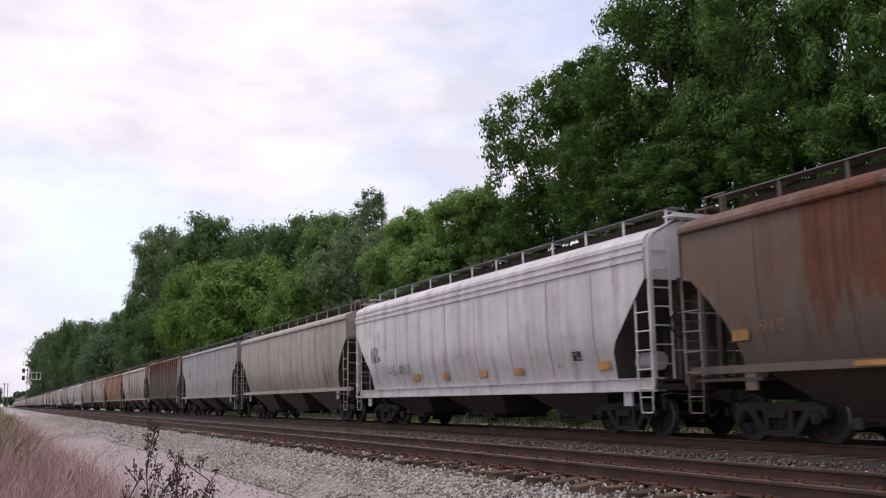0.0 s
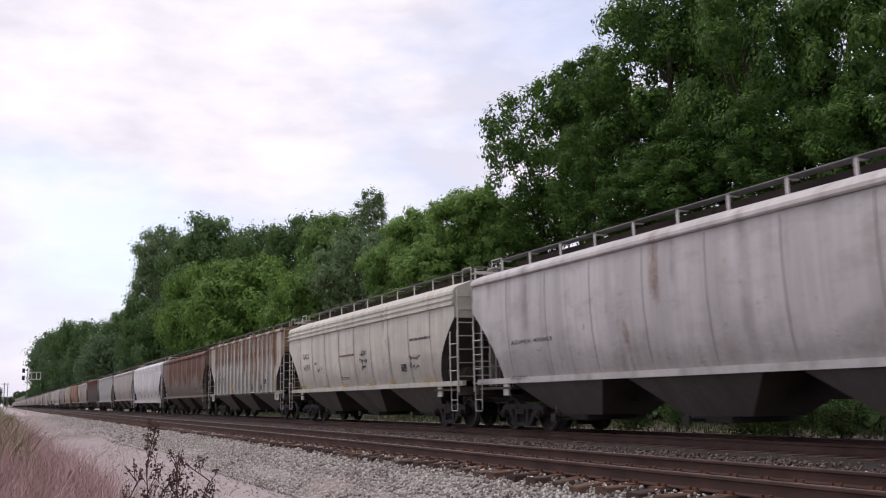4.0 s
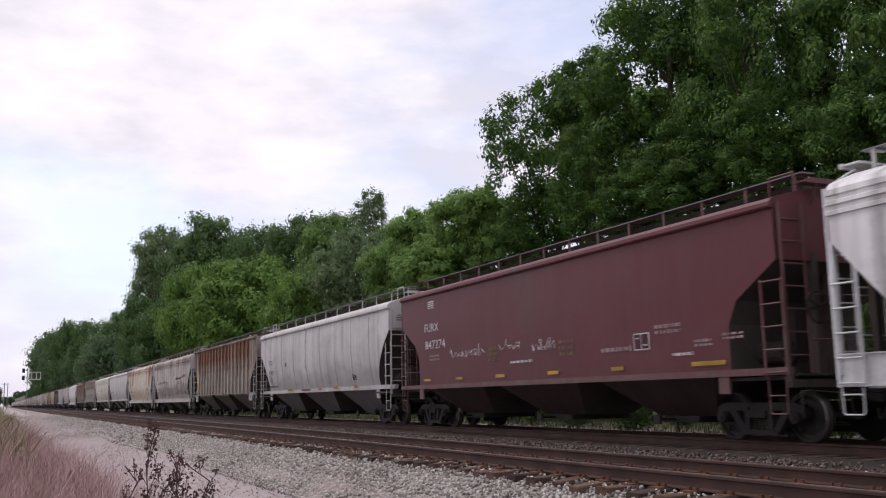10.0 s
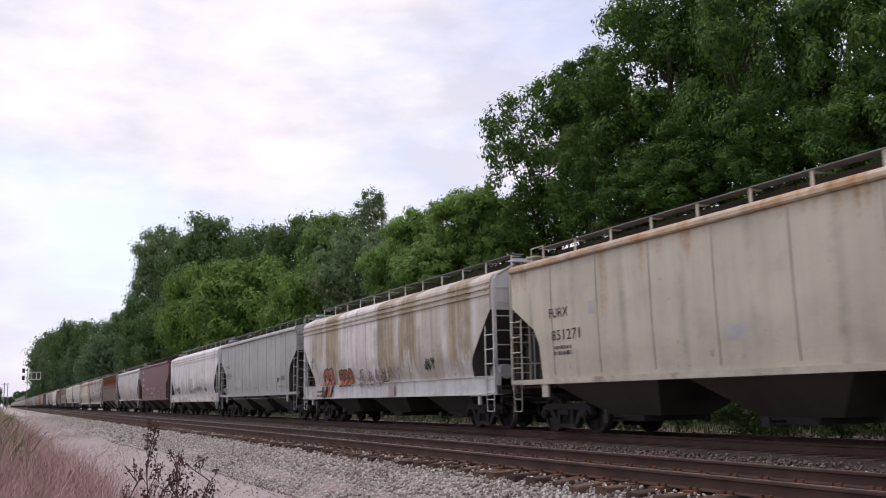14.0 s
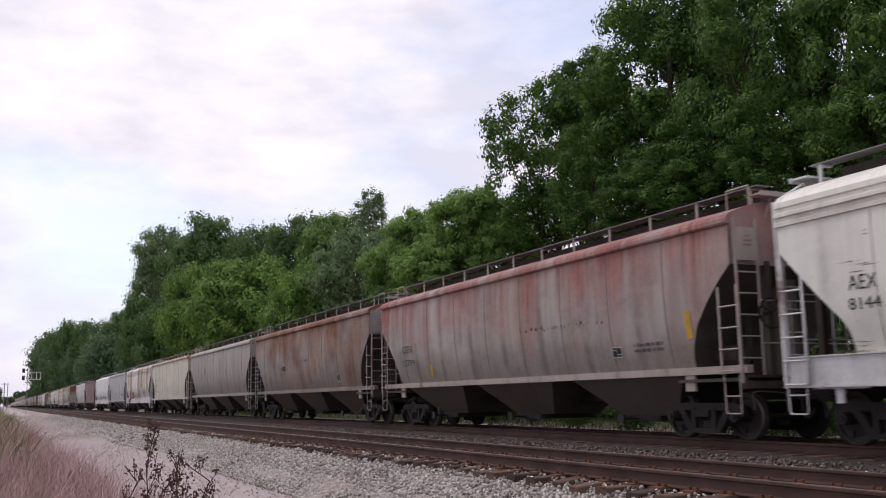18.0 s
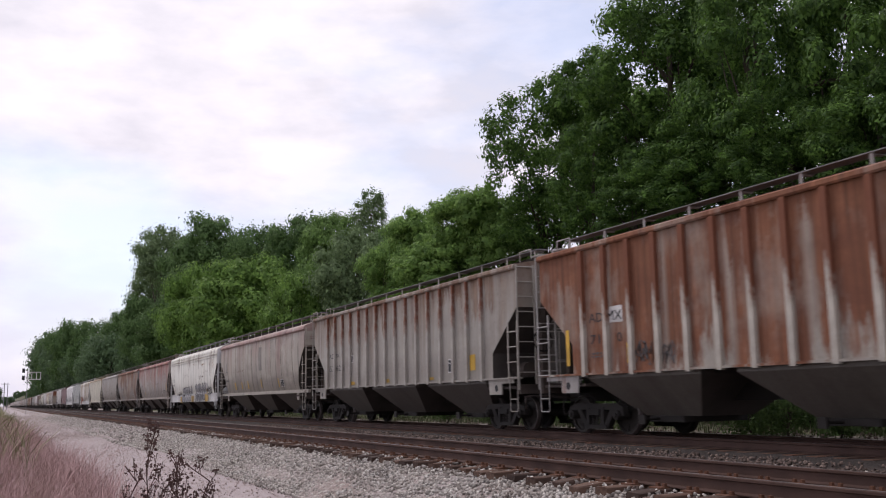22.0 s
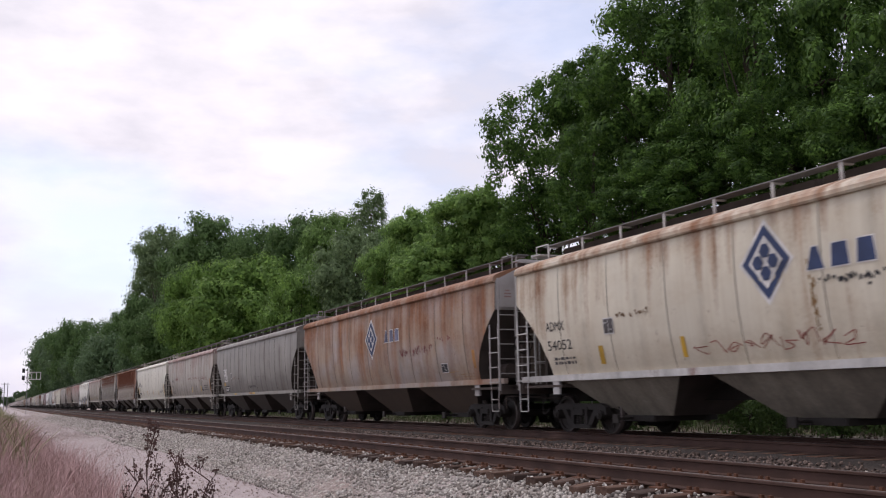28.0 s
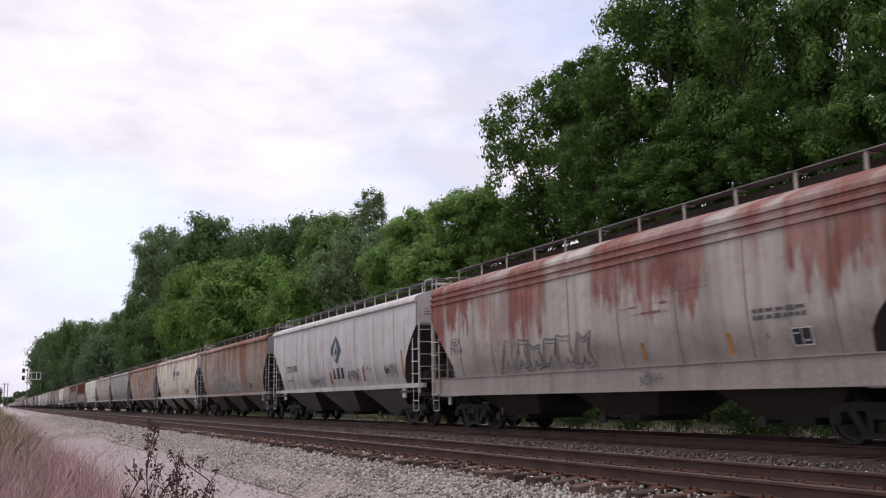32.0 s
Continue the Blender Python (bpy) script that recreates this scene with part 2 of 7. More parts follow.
def fast_mesh(name, verts, quads, mat):
    """A large mesh from arrays, all faces with as many corners."""
    me = bpy.data.meshes.new(name)
    nv, nq, side = len(verts), len(quads), len(quads[0])
    me.vertices.add(nv)
    me.vertices.foreach_set("co", np.asarray(verts, np.float32).ravel())
    me.loops.add(nq * side)
    me.loops.foreach_set("vertex_index", np.asarray(quads, np.int32).ravel())
    me.polygons.add(nq)
    me.polygons.foreach_set("loop_start", np.arange(0, nq * side, side, dtype=np.int32))
    me.update(calc_edges=True)
    me.materials.append(mat)
    return me


class Shape:
    """Collects boxes, bars and sheets into one mesh."""

    def __init__(self):
        self.v, self.f = [], []

    def add(self, verts, faces):
        n = len(self.v)
        self.v += [tuple(p) for p in verts]
        self.f += [tuple(n + i for i in f) for f in faces]
        return self

    def box(self, x0, x1, y0, y1, z0, z1, bev=0.0):
        if bev:
            xs, ys = (x0, x0 + bev, x1 - bev, x1), (y0, y0 + bev, y1 - bev, y1)
            ring = [(xs[1], ys[0]), (xs[2], ys[0]), (xs[3], ys[1]), (xs[3], ys[2]), (xs[2], ys[3]), (xs[1], ys[3]), (xs[0], ys[2]), (xs[0], ys[1])]
            return self.prism(ring, z0, z1)
        return self.prism([(x0, y0), (x1, y0), (x1, y1), (x0, y1)], z0, z1)

    def prism(self, ring, z0, z1):
        n = len(ring)
        return self.add([(x, y, z0) for x, y in ring] + [(x, y, z1) for x, y in ring],
                        [tuple(range(n))[::-1], tuple(range(n, 2 * n))] + [(i, (i + 1) % n, n + (i + 1) % n, n + i) for i in range(n)])

    def slab(self, ring, y0, y1):
        """A plate whose outline is given in (x, z), between two places across the car."""
        n = len(ring)
        return self.add([(x, y0, z) for x, z in ring] + [(x, y1, z) for x, z in ring],
                        [tuple(range(n)), tuple(range(n, 2 * n))[::-1]] + [(i, n + i, n + (i + 1) % n, (i + 1) % n) for i in range(n)])

    def bar(self, a, b, r=0.012, n=6):
        a, b = Vector(a), Vector(b)
        d = (b - a).normalized()
        u = d.cross(Vector((0, 0, 1)) if abs(d.z) < 0.9 else Vector((1, 0, 0))).normalized()
        w = d.cross(u)
        ring = [u * math.cos(i * 2 * math.pi / n) * r + w * math.sin(i * 2 * math.pi / n) * r for i in range(n)]
        return self.add([a + p for p in ring] + [b + p for p in ring],
                        [tuple(range(n))[::-1], tuple(range(n, 2 * n))] + [(i, (i + 1) % n, n + (i + 1) % n, n + i) for i in range(n)])

    def path(self, pts, r=0.012, n=6):
        for a, b in zip(pts, pts[1:]):
            self.bar(a, b, r, n)
        return self

    def wheel(self, x, y, z, r, w, n=24):
        """A disc that turns about the Y axis."""
        ring = [(math.cos(i * 2 * math.pi / n), math.sin(i * 2 * math.pi / n)) for i in range(n)]
        return self.add([(x + c * r, y - w / 2, z + s * r) for c, s in ring] + [(x + c * r, y + w / 2, z + s * r) for c, s in ring],
                        [tuple(range(n)), tuple(range(n, 2 * n))[::-1]] + [(i, n + i, n + (i + 1) % n, (i + 1) % n) for i in range(n)])

    def mesh(self, name, mat=None):
        return mesh_of(name, self.v, self.f, mat)


def part(name, mesh, parent, mat=None, label=""):
    """One mesh as a part of a thing; mat replaces the mesh's own material on this object alone."""
    ob = new(name, mesh)
    ob.parent = parent
    if mat:
        ob.material_slots[0].link = "OBJECT"
        ob.material_slots[0].material = mat
    if label:
        ob["label"] = label
    return ob


# ---- ground ----
def soil(name):
    n = Nodes(name, 0.95)
    big = n.noise(n.at(), 0.35, 6)
    mid = n.noise(n.at(), 3.0, 5)
    fine = n.noise(n.at(), 45.0, 5, 0.7)
    x, y, z = n.split(n.at())
    dust = n.mix(n.span(mid, 0.3, 0.7), (0.31, 0.25, 0.242), (0.43, 0.362, 0.355))
    dust = n.mix(n.span(fine, 0.45, 0.75), dust, (0.45, 0.42, 0.41))
    dust = n.mix(n.span(fine, 0.45, 0.25), dust, (0.16, 0.12, 0.10))
    turf = n.mix(n.span(mid, 0.3, 0.7), (0.10, 0.11, 0.045), (0.21, 0.17, 0.10))
    edge = n.math("ADD", y, n.math("MULTIPLY", n.math("SUBTRACT", big, 0.5), 3.0))
    c = n.mix(n.span(edge, 0.8, 1.8), turf, dust)
    c = n.mix(n.span(edge, 18.0, 20.6), c, n.mix(n.span(mid, 0.35, 0.6), (0.05, 0.072, 0.026), (0.15, 0.13, 0.09)))
    return n.done(c, fine, 0.6, 0.03)


def ground_height(x, y):
    h = GROUND + 0.05 * math.sin(x * 0.31 + y) * math.exp(-abs(y) * 0.05)
    if y < 1.6:
        k = min(1.0, (1.6 - y) / 2.4)
        h += 0.38 * k * k * (3 - 2 * k)
    if y > 15.0:
        h += min(0.50, (y - 15.0) * 0.25) + min(0.4, max(0.0, y - 22.0) * 0.08)
        if x < -200:
            h += min(12.0, (-200 - x) * 0.045) * min(1.0, (y - 17.0) / 6.0)
    return h


xs = [120, 60, 30] + [20 - i * 1.6 for i in range(1, 50)] + [-60 - 5 * i for i in range(1, 30)] + [-210 - 35 * i for i in range(1, 60)] + [-3000, -4500]
ys = [-2500, -800, -200, -60, -25, -12] + [-8 + i * 0.7 for i in range(0, 40)] + [21, 23, 26, 29, 33, 40, 60, 120, 300, 900, 2500]
verts = [(x, y, ground_height(x, y)) for x in xs for y in ys]
m = len(ys)
faces = [(i * m + j, i * m + j + 1, (i + 1) * m + j + 1, (i + 1) * m + j) for i in range(len(xs) - 1) for j in range(m - 1)]
ground = new("ground", mesh_of("ground", verts, faces, soil("dirt_and_turf"), True))
tagged(ground, "pale dusty gravel ground with dry turf at its edges", "ground", kind="structure")


def gravel(name):
    n = Nodes(name, 0.95)
    cell = n.cells(n.at(), 17.0)
    dist = n.cells(n.at(), 17.0, "Distance")
    mid = n.noise(n.at(), 0.6, 5)
    x, y, z = n.split(n.at())
    c = n.mix(n.split(cell)[0], (0.20, 0.17, 0.155), (0.46, 0.41, 0.39))
    c = n.mix(n.span(mid, 0.42, 0.7, 0.0, 0.5), c, (0.24, 0.17, 0.14))
    oil_and_shade = n.math("ADD", y, n.math("MULTIPLY", n.math("SUBTRACT", mid, 0.5), 0.8))
    # empty track: brown oil stain, with the train's shade mixed into the colour
    c = n.mix(n.math("MULTIPLY", n.span(oil_and_shade, 6.15, 6.5), 0.78), c, (0.075, 0.052, 0.043))
    # far track: the train's shade painted on the bed as a near-black belt
    c = n.mix(n.math("MULTIPLY", n.span(oil_and_shade, 10.2, 11.4), n.span(oil_and_shade, 16.0, 15.2, 0.0, 0.88)), c, (0.028, 0.023, 0.021))
    return n.done(c, dist, 0.9, 0.05)


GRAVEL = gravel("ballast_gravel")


def bed_profile():
    return [(4.8, GROUND - 0.08), (5.2, -0.72), (5.7, -0.50), (6.2, -0.33), (6.7, -0.235), (9.0, -0.215), (9.6, -0.25), (11.0, -0.25), (11.7, -0.185), (14.6, -0.18), (15.3, -0.27), (17.4, -0.36)]


def bed_height(y):
    p = bed_profile()
    for (a, za), (b, zb) in zip(p, p[1:]):
        if a <= y <= b:
            return za + (zb - za) * (y - a) / (b - a)
    return GROUND


bx = [60 - i * 0.8 for i in range(0, 200)] + [-100 - 6 * i for i in range(1, 60)] + [-460 - 60 * i for i in range(1, 42)]
by = [4.8, 5.0, 5.2, 5.4, 5.7, 5.95, 6.2, 6.4, 6.7, 7.6, 8.4, 9.0, 9.6, 10.3, 11.0, 11.9, 13, 14.6, 15.3, 16.3, 17.4]
verts = []
for x in bx:
    for y in by:
        k = noise.noise(Vector((x * 0.45, y * 0.8, 0))) * (0.2 if y < 5.6 else 0.0)
        verts.append((x, y + k, bed_height(y) + 0.03 * noise.noise(Vector((x * 1.3, y * 1.9, 3)))))
m = len(by)
faces = [(i * m + j, i * m + j + 1, (i + 1) * m + j + 1, (i + 1) * m + j) for i in range(len(bx) - 1) for j in range(m - 1)]
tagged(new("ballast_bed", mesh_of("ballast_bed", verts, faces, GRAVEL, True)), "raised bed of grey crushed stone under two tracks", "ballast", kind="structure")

# ---- rails and ties ----
RAIL = [(-0.07, -0.172), (0.07, -0.172), (0.07, -0.160), (0.011, -0.145), (0.009, -0.045), (0.036, -0.034), (0.036, -0.008), (0.028, -0.002), (-0.028, -0.002), (-0.036, -0.008), (-0.036, -0.034), (-0.009, -0.045), (-0.011, -0.145), (-0.07, -0.160)]


def make_rail(y):
    stops = [70, -40, -150, -400, -1000, -2900]
    n = len(RAIL)
    v = [(x, y + a, z) for x in stops for a, z in RAIL]
    f = [(i * n + j, i * n + (j + 1) % n, (i + 1) * n + (j + 1) % n, (i + 1) * n + j) for i in range(len(stops) - 1) for j in range(n)]
    rail = tagged(new("rail", mesh_of("rail", v, f, RAIL_RUST)), "long brown-rusted steel rail spiked to wooden ties", "rail", "rails of the two tracks")
    top = Shape()
    for a, b in zip(stops, stops[1:]):
        top.add([(a, y - 0.027, 0.0), (a, y + 0.027, 0.0), (b, y + 0.027, 0.0), (b, y - 0.027, 0.0)], [(0, 1, 2, 3)])
    part("rail_head", top.mesh("rail_head", RAIL_TOP), rail, None, "worn shiny running surface")
    return rail


for track in (NEAR_TRACK, FAR_TRACK):
    for s in (-0.755, 0.755):
        make_rail(track + s)
# ---- hopper cars ----
# Car space: x along the car, y across (the side at -y faces the near track), z up from the rail.
TRUCK_AT, AXLE, WHEEL_R = 6.95, 0.889, 0.43
STYLES = {}
# side outline (z, half width), x of the body's end by height, side sill (bottom, top), roof rise
STYLES["round"] = dict(side=[(1.30, 1.36), (1.42, 1.405), (1.62, 1.455), (1.90, 1.51), (2.30, 1.56), (2.75, 1.59), (3.2, 1.595), (3.6, 1.585), (3.90, 1.565)], cut=((1.30, 1.30), (1.5, 1.28), (1.7, 1.22), (2.1, 1.02), (2.5, 0.68), (2.85, 0.32), (3.12, 0.0)), cut_top=3.12, sill=(1.20, 1.34), eave=3.90, rise=0.44)
STYLES["sill"] = dict(side=[(1.30, 1.42), (1.50, 1.46), (1.75, 1.52), (2.05, 1.57), (2.45, 1.595), (2.9, 1.60), (3.3, 1.60), (3.62, 1.59), (3.84, 1.56), (3.97, 1.53)], cut=((1.30, 1.32), (1.75, 1.27), (1.95, 1.15), (2.3, 0.80), (3.15, 0.0)), cut_top=3.15, sill=(0.93, 1.40), eave=3.97, rise=0.43)
STYLES["ribbed"] = dict(side=[(1.34, 1.50), (2.0, 1.50), (2.8, 1.50), (3.5, 1.50), (4.12, 1.50)], cut=((1.34, 1.36), (2.0, 1.34), (3.10, 0.0)), cut_top=3.10, sill=(1.30, 1.345), eave=4.12, rise=0.22)
STYLES["flat"] = dict(side=[(1.24, 1.52), (1.8, 1.55), (2.6, 1.575), (3.4, 1.585), (3.98, 1.585)], cut=((1.24, 1.30), (2.05, 1.24), (2.45, 1.02), (3.05, 0.0)), cut_top=3.05, sill=(1.14, 1.26), eave=3.98, rise=0.36)
# a shallower sill with the side sheet carried further down, and rounded sides under a banded eave
STYLES["low_sill"] = dict(STYLES["sill"], side=[(1.14, 1.39)] + STYLES["sill"]["side"], cut=((1.14, 1.33), (1.30, 1.32), (1.75, 1.27), (1.95, 1.15), (2.3, 0.80), (3.15, 0.0)), sill=(0.93, 1.17))
STYLES["banded"] = dict(STYLES["round"])
BANDED = ("sill", "low_sill", "banded")
SILLS = ("sill", "low_sill")
MESHES = {}


def side_y(style, z):
    p = STYLES[style]["side"]
    if z <= p[0][0]:
        return p[0][1]
    for (a, ya), (b, yb) in zip(p, p[1:]):
        if z <= b:
            return ya + (yb - ya) * (z - a) / (b - a)
    return p[-1][1]


def end_x(style, half, z):
    """Where the side sheet ends: upright below the roof, then cut back to the hopper."""
    s = STYLES[style]
    if z >= s["cut_top"]:
        return half
    p = s["cut"]
    for (a, ia), (b, ib) in zip(p, p[1:]):
        if z <= b:
            return half - (ia + (ib - ia) * max(0.0, z - a) / (b - a))
    return half


def body_meshes(style, half):
    key = (style, round(half, 2))
    if key in MESHES:
        return MESHES[key]
    s, got = STYLES[style], {}
    zs = sorted({z for z, _ in s["side"]} | {z for z, _ in s["cut"]})
    zs = [z for z in zs if z >= s["side"][0][0]]
    steps = 24
    for sign, name in ((-1, "near"), (1, "far")):
        v, f = [], []
        for z in zs:
            e = end_x(style, half, z)
            v += [(-e + 2 * e * i / steps, sign * side_y(style, z), z) for i in range(steps + 1)]
        w = steps + 1
        for j in range(len(zs) - 1):
            for i in range(steps):
                q = (j * w + i, j * w + i + 1, (j + 1) * w + i + 1, (j + 1) * w + i)
                f.append(q if sign < 0 else q[::-1])
        got["side_" + name] = mesh_of("side_sheet", v, f, None, True)
    for sign, name in ((-1, "front"), (1, "rear")):
        ev, ef, sv, sf = [], [], [], []
        ends = [z for z in zs if z >= s["cut_top"]]
        for z in ends:
            ev += [(sign * (half + 0.026), -side_y(style, z), z), (sign * (half + 0.026), side_y(style, z), z)]
        top = s["eave"] + s["rise"] - 0.04
        ev += [(sign * (half + 0.026), -0.75, top), (sign * (half + 0.026), 0.75, top)]
        for j in range(len(ends)):
            ef.append((2 * j, 2 * j + 1, 2 * j + 3, 2 * j + 2))
        got["end_" + name] = mesh_of("end_sheet", ev, ef, None)
        # slope sheets take the dark colour, so their shade is painted on
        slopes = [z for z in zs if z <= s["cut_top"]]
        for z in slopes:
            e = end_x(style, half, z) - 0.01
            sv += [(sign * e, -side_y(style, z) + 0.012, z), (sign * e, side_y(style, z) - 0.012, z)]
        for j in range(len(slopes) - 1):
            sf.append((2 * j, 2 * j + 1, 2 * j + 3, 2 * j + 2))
        got["slope_" + name] = mesh_of("slope_sheet", sv, sf, SLOPE_SHADE)
    # roof: a lip at the eave, then a low arch to the hatch trough
    e = s["eave"]
    y0 = side_y(style, e)
    h = s["rise"]
    arch = [(y0 - 0.01, e - 0.05), (y0 + 0.055, e - 0.055), (y0 + 0.078, e - 0.02), (y0 + 0.07, e + 0.05), (y0 + 0.03, e + 0.15 * h + 0.05), (y0 - 0.06, e + 0.38 * h), (1.25, e + 0.60 * h), (0.95, e + 0.8 * h), (0.6, e + 0.95 * h), (0.0, e + h)]
    if style in BANDED:
        arch = [(y0 + 0.01, e - 0.42), (y0 + 0.10, e - 0.41), (y0 + 0.10, e - 0.35), (y0 + 0.055, e - 0.33), (y0 + 0.055, e - 0.26), (y0 + 0.10, e - 0.25), (y0 + 0.095, e - 0.19), (y0 + 0.04, e - 0.17), (y0 + 0.035, e - 0.1), (y0 + 0.07, e - 0.09), (y0 + 0.06, e + 0.0), (y0 - 0.02, e + 0.1), (1.25, e + 0.21), (0.95, e + 0.33), (0.6, e + 0.41), (0.0, e + 0.43)]
    full = [(-y, z) for y, z in arch] + [(y, z) for y, z in arch[-2::-1]]
    n, xs = len(full), [-half - 0.02, -half / 2, 0, half / 2, half + 0.02]
    v = [(x, y, z) for x in xs for y, z in full]
    f = [(i * n + j, i * n + j + 1, (i + 1) * n + j + 1, (i + 1) * n + j) for i in range(len(xs) - 1) for j in range(n - 1)]
    f += [tuple(range(n))[::-1], tuple(range((len(xs) - 1) * n, len(xs) * n))]
    got["roof"] = mesh_of("roof", v, f)
    # side sills
    z0, z1 = s["sill"]
    ysill = side_y(style, z1)
    for sign, name in ((-1, "near"), (1, "far")):
        y = sign * ysill
        sh = Shape().box(-half - 0.12, half + 0.12, min(y - 0.07, y + 0.05), max(y - 0.05, y + 0.07), z0, z1, 0.012)
        if style in SILLS:
            sh.box(-half - 0.12, half + 0.12, y - 0.12, y + 0.12, z0 - 0.012, z0 + 0.02)
            sh.box(-half - 0.12, half + 0.12, y - 0.10, y + 0.10, z1, z1 + 0.02)
        got["sill_" + name] = sh.mesh("side_sill")
    # hoppers
    bays, inner = 3, end_x(style, half, s["side"][0][0])
    step = 2 * inner / bays
    zt = s["side"][0][0] + 0.02
    for b in range(bays):
        c = -inner + step * (b + 0.5)
        yt, hw, lo = side_y(style, zt) - 0.05, step / 2 - 0.48, step * 0.19
        v = [(c - hw, -yt, zt), (c + hw, -yt, zt), (c + hw, yt, zt), (c - hw, yt, zt), (c - lo, -0.66, 0.42), (c + lo, -0.66, 0.42), (c + lo, 0.66, 0.42), (c - lo, 0.66, 0.42),
             (c - hw, -yt, zt - 0.14), (c + hw, -yt, zt - 0.14), (c + hw, yt, zt - 0.14), (c - hw, yt, zt - 0.14)]
        f = [(0, 1, 2, 3), (0, 8, 9, 1), (1, 9, 10, 2), (2, 10, 11, 3), (3, 11, 8, 0), (8, 4, 5, 9), (9, 5, 6, 10), (10, 6, 7, 11), (11, 7, 4, 8), (4, 7, 6, 5)]
        got["hopper_%d" % b] = mesh_of("hopper", v, f, GRIME_SHADE)
        # faces that look along the car are coloured dark for the shade between bays
        got["hopper_%d" % b].materials.append(SLOPE_SHADE)
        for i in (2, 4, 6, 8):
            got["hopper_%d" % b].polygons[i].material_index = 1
        got["gate_%d" % b] = Shape().box(c - 0.55, c + 0.55, -0.85, 0.85, 0.30, 0.42, 0.03).bar((c - 0.2, -1.25, 0.36), (c - 0.2, 1.25, 0.36), 0.03).box(c - 0.3, c - 0.1, -1.3, -1.24, 0.27, 0.45).mesh("outlet_gate", DARK_STEEL)
    MESHES[key] = got
    return got


def cached(key, make):
    if key not in MESHES:
        MESHES[key] = make()
    return MESHES[key]


def ladder_mesh(x, y, z0, z1, w=0.42, step=0.38, along="x", r=0.016):
    """Two flat stiles and round rungs, on a side (along x) or on an end (along y)."""
    s = Shape()
    for k in (-1, 1):
        if along == "x":
            s.box(x + k * w / 2 - 0.021, x + k * w / 2 + 0.021, y - 0.012, y + 0.012, z0, z1)
        else:
            s.box(x - 0.012, x + 0.012, y + k * w / 2 - 0.021, y + k * w / 2 + 0.021, z0, z1)
    z = z0 + 0.06
    while z < z1:
        if along == "x":
            s.bar((x - w / 2, y - 0.03, z), (x + w / 2, y - 0.03, z), r)
        else:
            s.bar((x - 0.03, y - w / 2, z), (x - 0.03, y + w / 2, z), r)
        z += step
    return s.mesh("ladder")


def stirrup_mesh(x, y, z1):
    z0 = 0.50
    return Shape().path([(x - 0.2, y, z1), (x - 0.19, y, z0 + 0.03), (x - 0.16, y, z0), (x + 0.16, y, z0), (x + 0.19, y, z0 + 0.03), (x + 0.2, y, z1)], 0.014).bar((x - 0.19, y, z0 + 0.3), (x + 0.19, y, z0 + 0.3), 0.014).mesh("stirrup_step")


def side_frame_mesh(sign):
    """Cast frame of a truck: arched top, sloping struts, spring opening, bearing boxes."""
    y = sign * 0.98
    s = Shape()
    a = AXLE
    y0, y1 = y - 0.07, y + 0.07
    s.slab([(-a - 0.18, 0.42), (-a - 0.16, 0.60), (-a + 0.05, 0.68), (a - 0.05, 0.68), (a + 0.16, 0.60), (a + 0.18, 0.42), (a + 0.02, 0.42), (a - 0.1, 0.54), (-a + 0.1, 0.54), (-a - 0.02, 0.42)], y0, y1)
    for k in (-1, 1):
        s.slab([(k * 0.78, 0.58), (k * 0.60, 0.58), (k * 0.28, 0.16), (k * 0.42, 0.12)][::k], y0, y1)
        s.slab([(k * 0.34, 0.60), (k * 0.23, 0.60), (k * 0.23, 0.20), (k * 0.34, 0.20)][::k], y0 - 0.02, y1)
        s.wheel(k * a, y, WHEEL_R, 0.105, 0.30, 14)
        s.wheel(k * a, y + sign * 0.16, WHEEL_R, 0.05, 0.05, 8)
    s.slab([(-0.46, 0.12), (0.46, 0.12), (0.42, 0.21), (-0.42, 0.21)], y0 - 0.02, y1 + 0.02)
    s.slab([(-0.2, 0.42), (0.2, 0.42), (0.2, 0.55), (-0.2, 0.55)], y0 - 0.05, y1 + 0.05)
    return s.mesh("side_frame", DARK_STEEL)


def springs_mesh(sign):
    s = Shape()
    for k in (-0.14, 0.0, 0.14):
        for i in range(5):
            s.prism([(k + 0.06 * math.cos(j * math.pi / 4), sign * 0.98 + 0.06 * math.sin(j * math.pi / 4)) for j in range(8)], 0.215 + i * 0.04, 0.24 + i * 0.04)
    return s.mesh("spring_nest", WHEEL_STEEL)


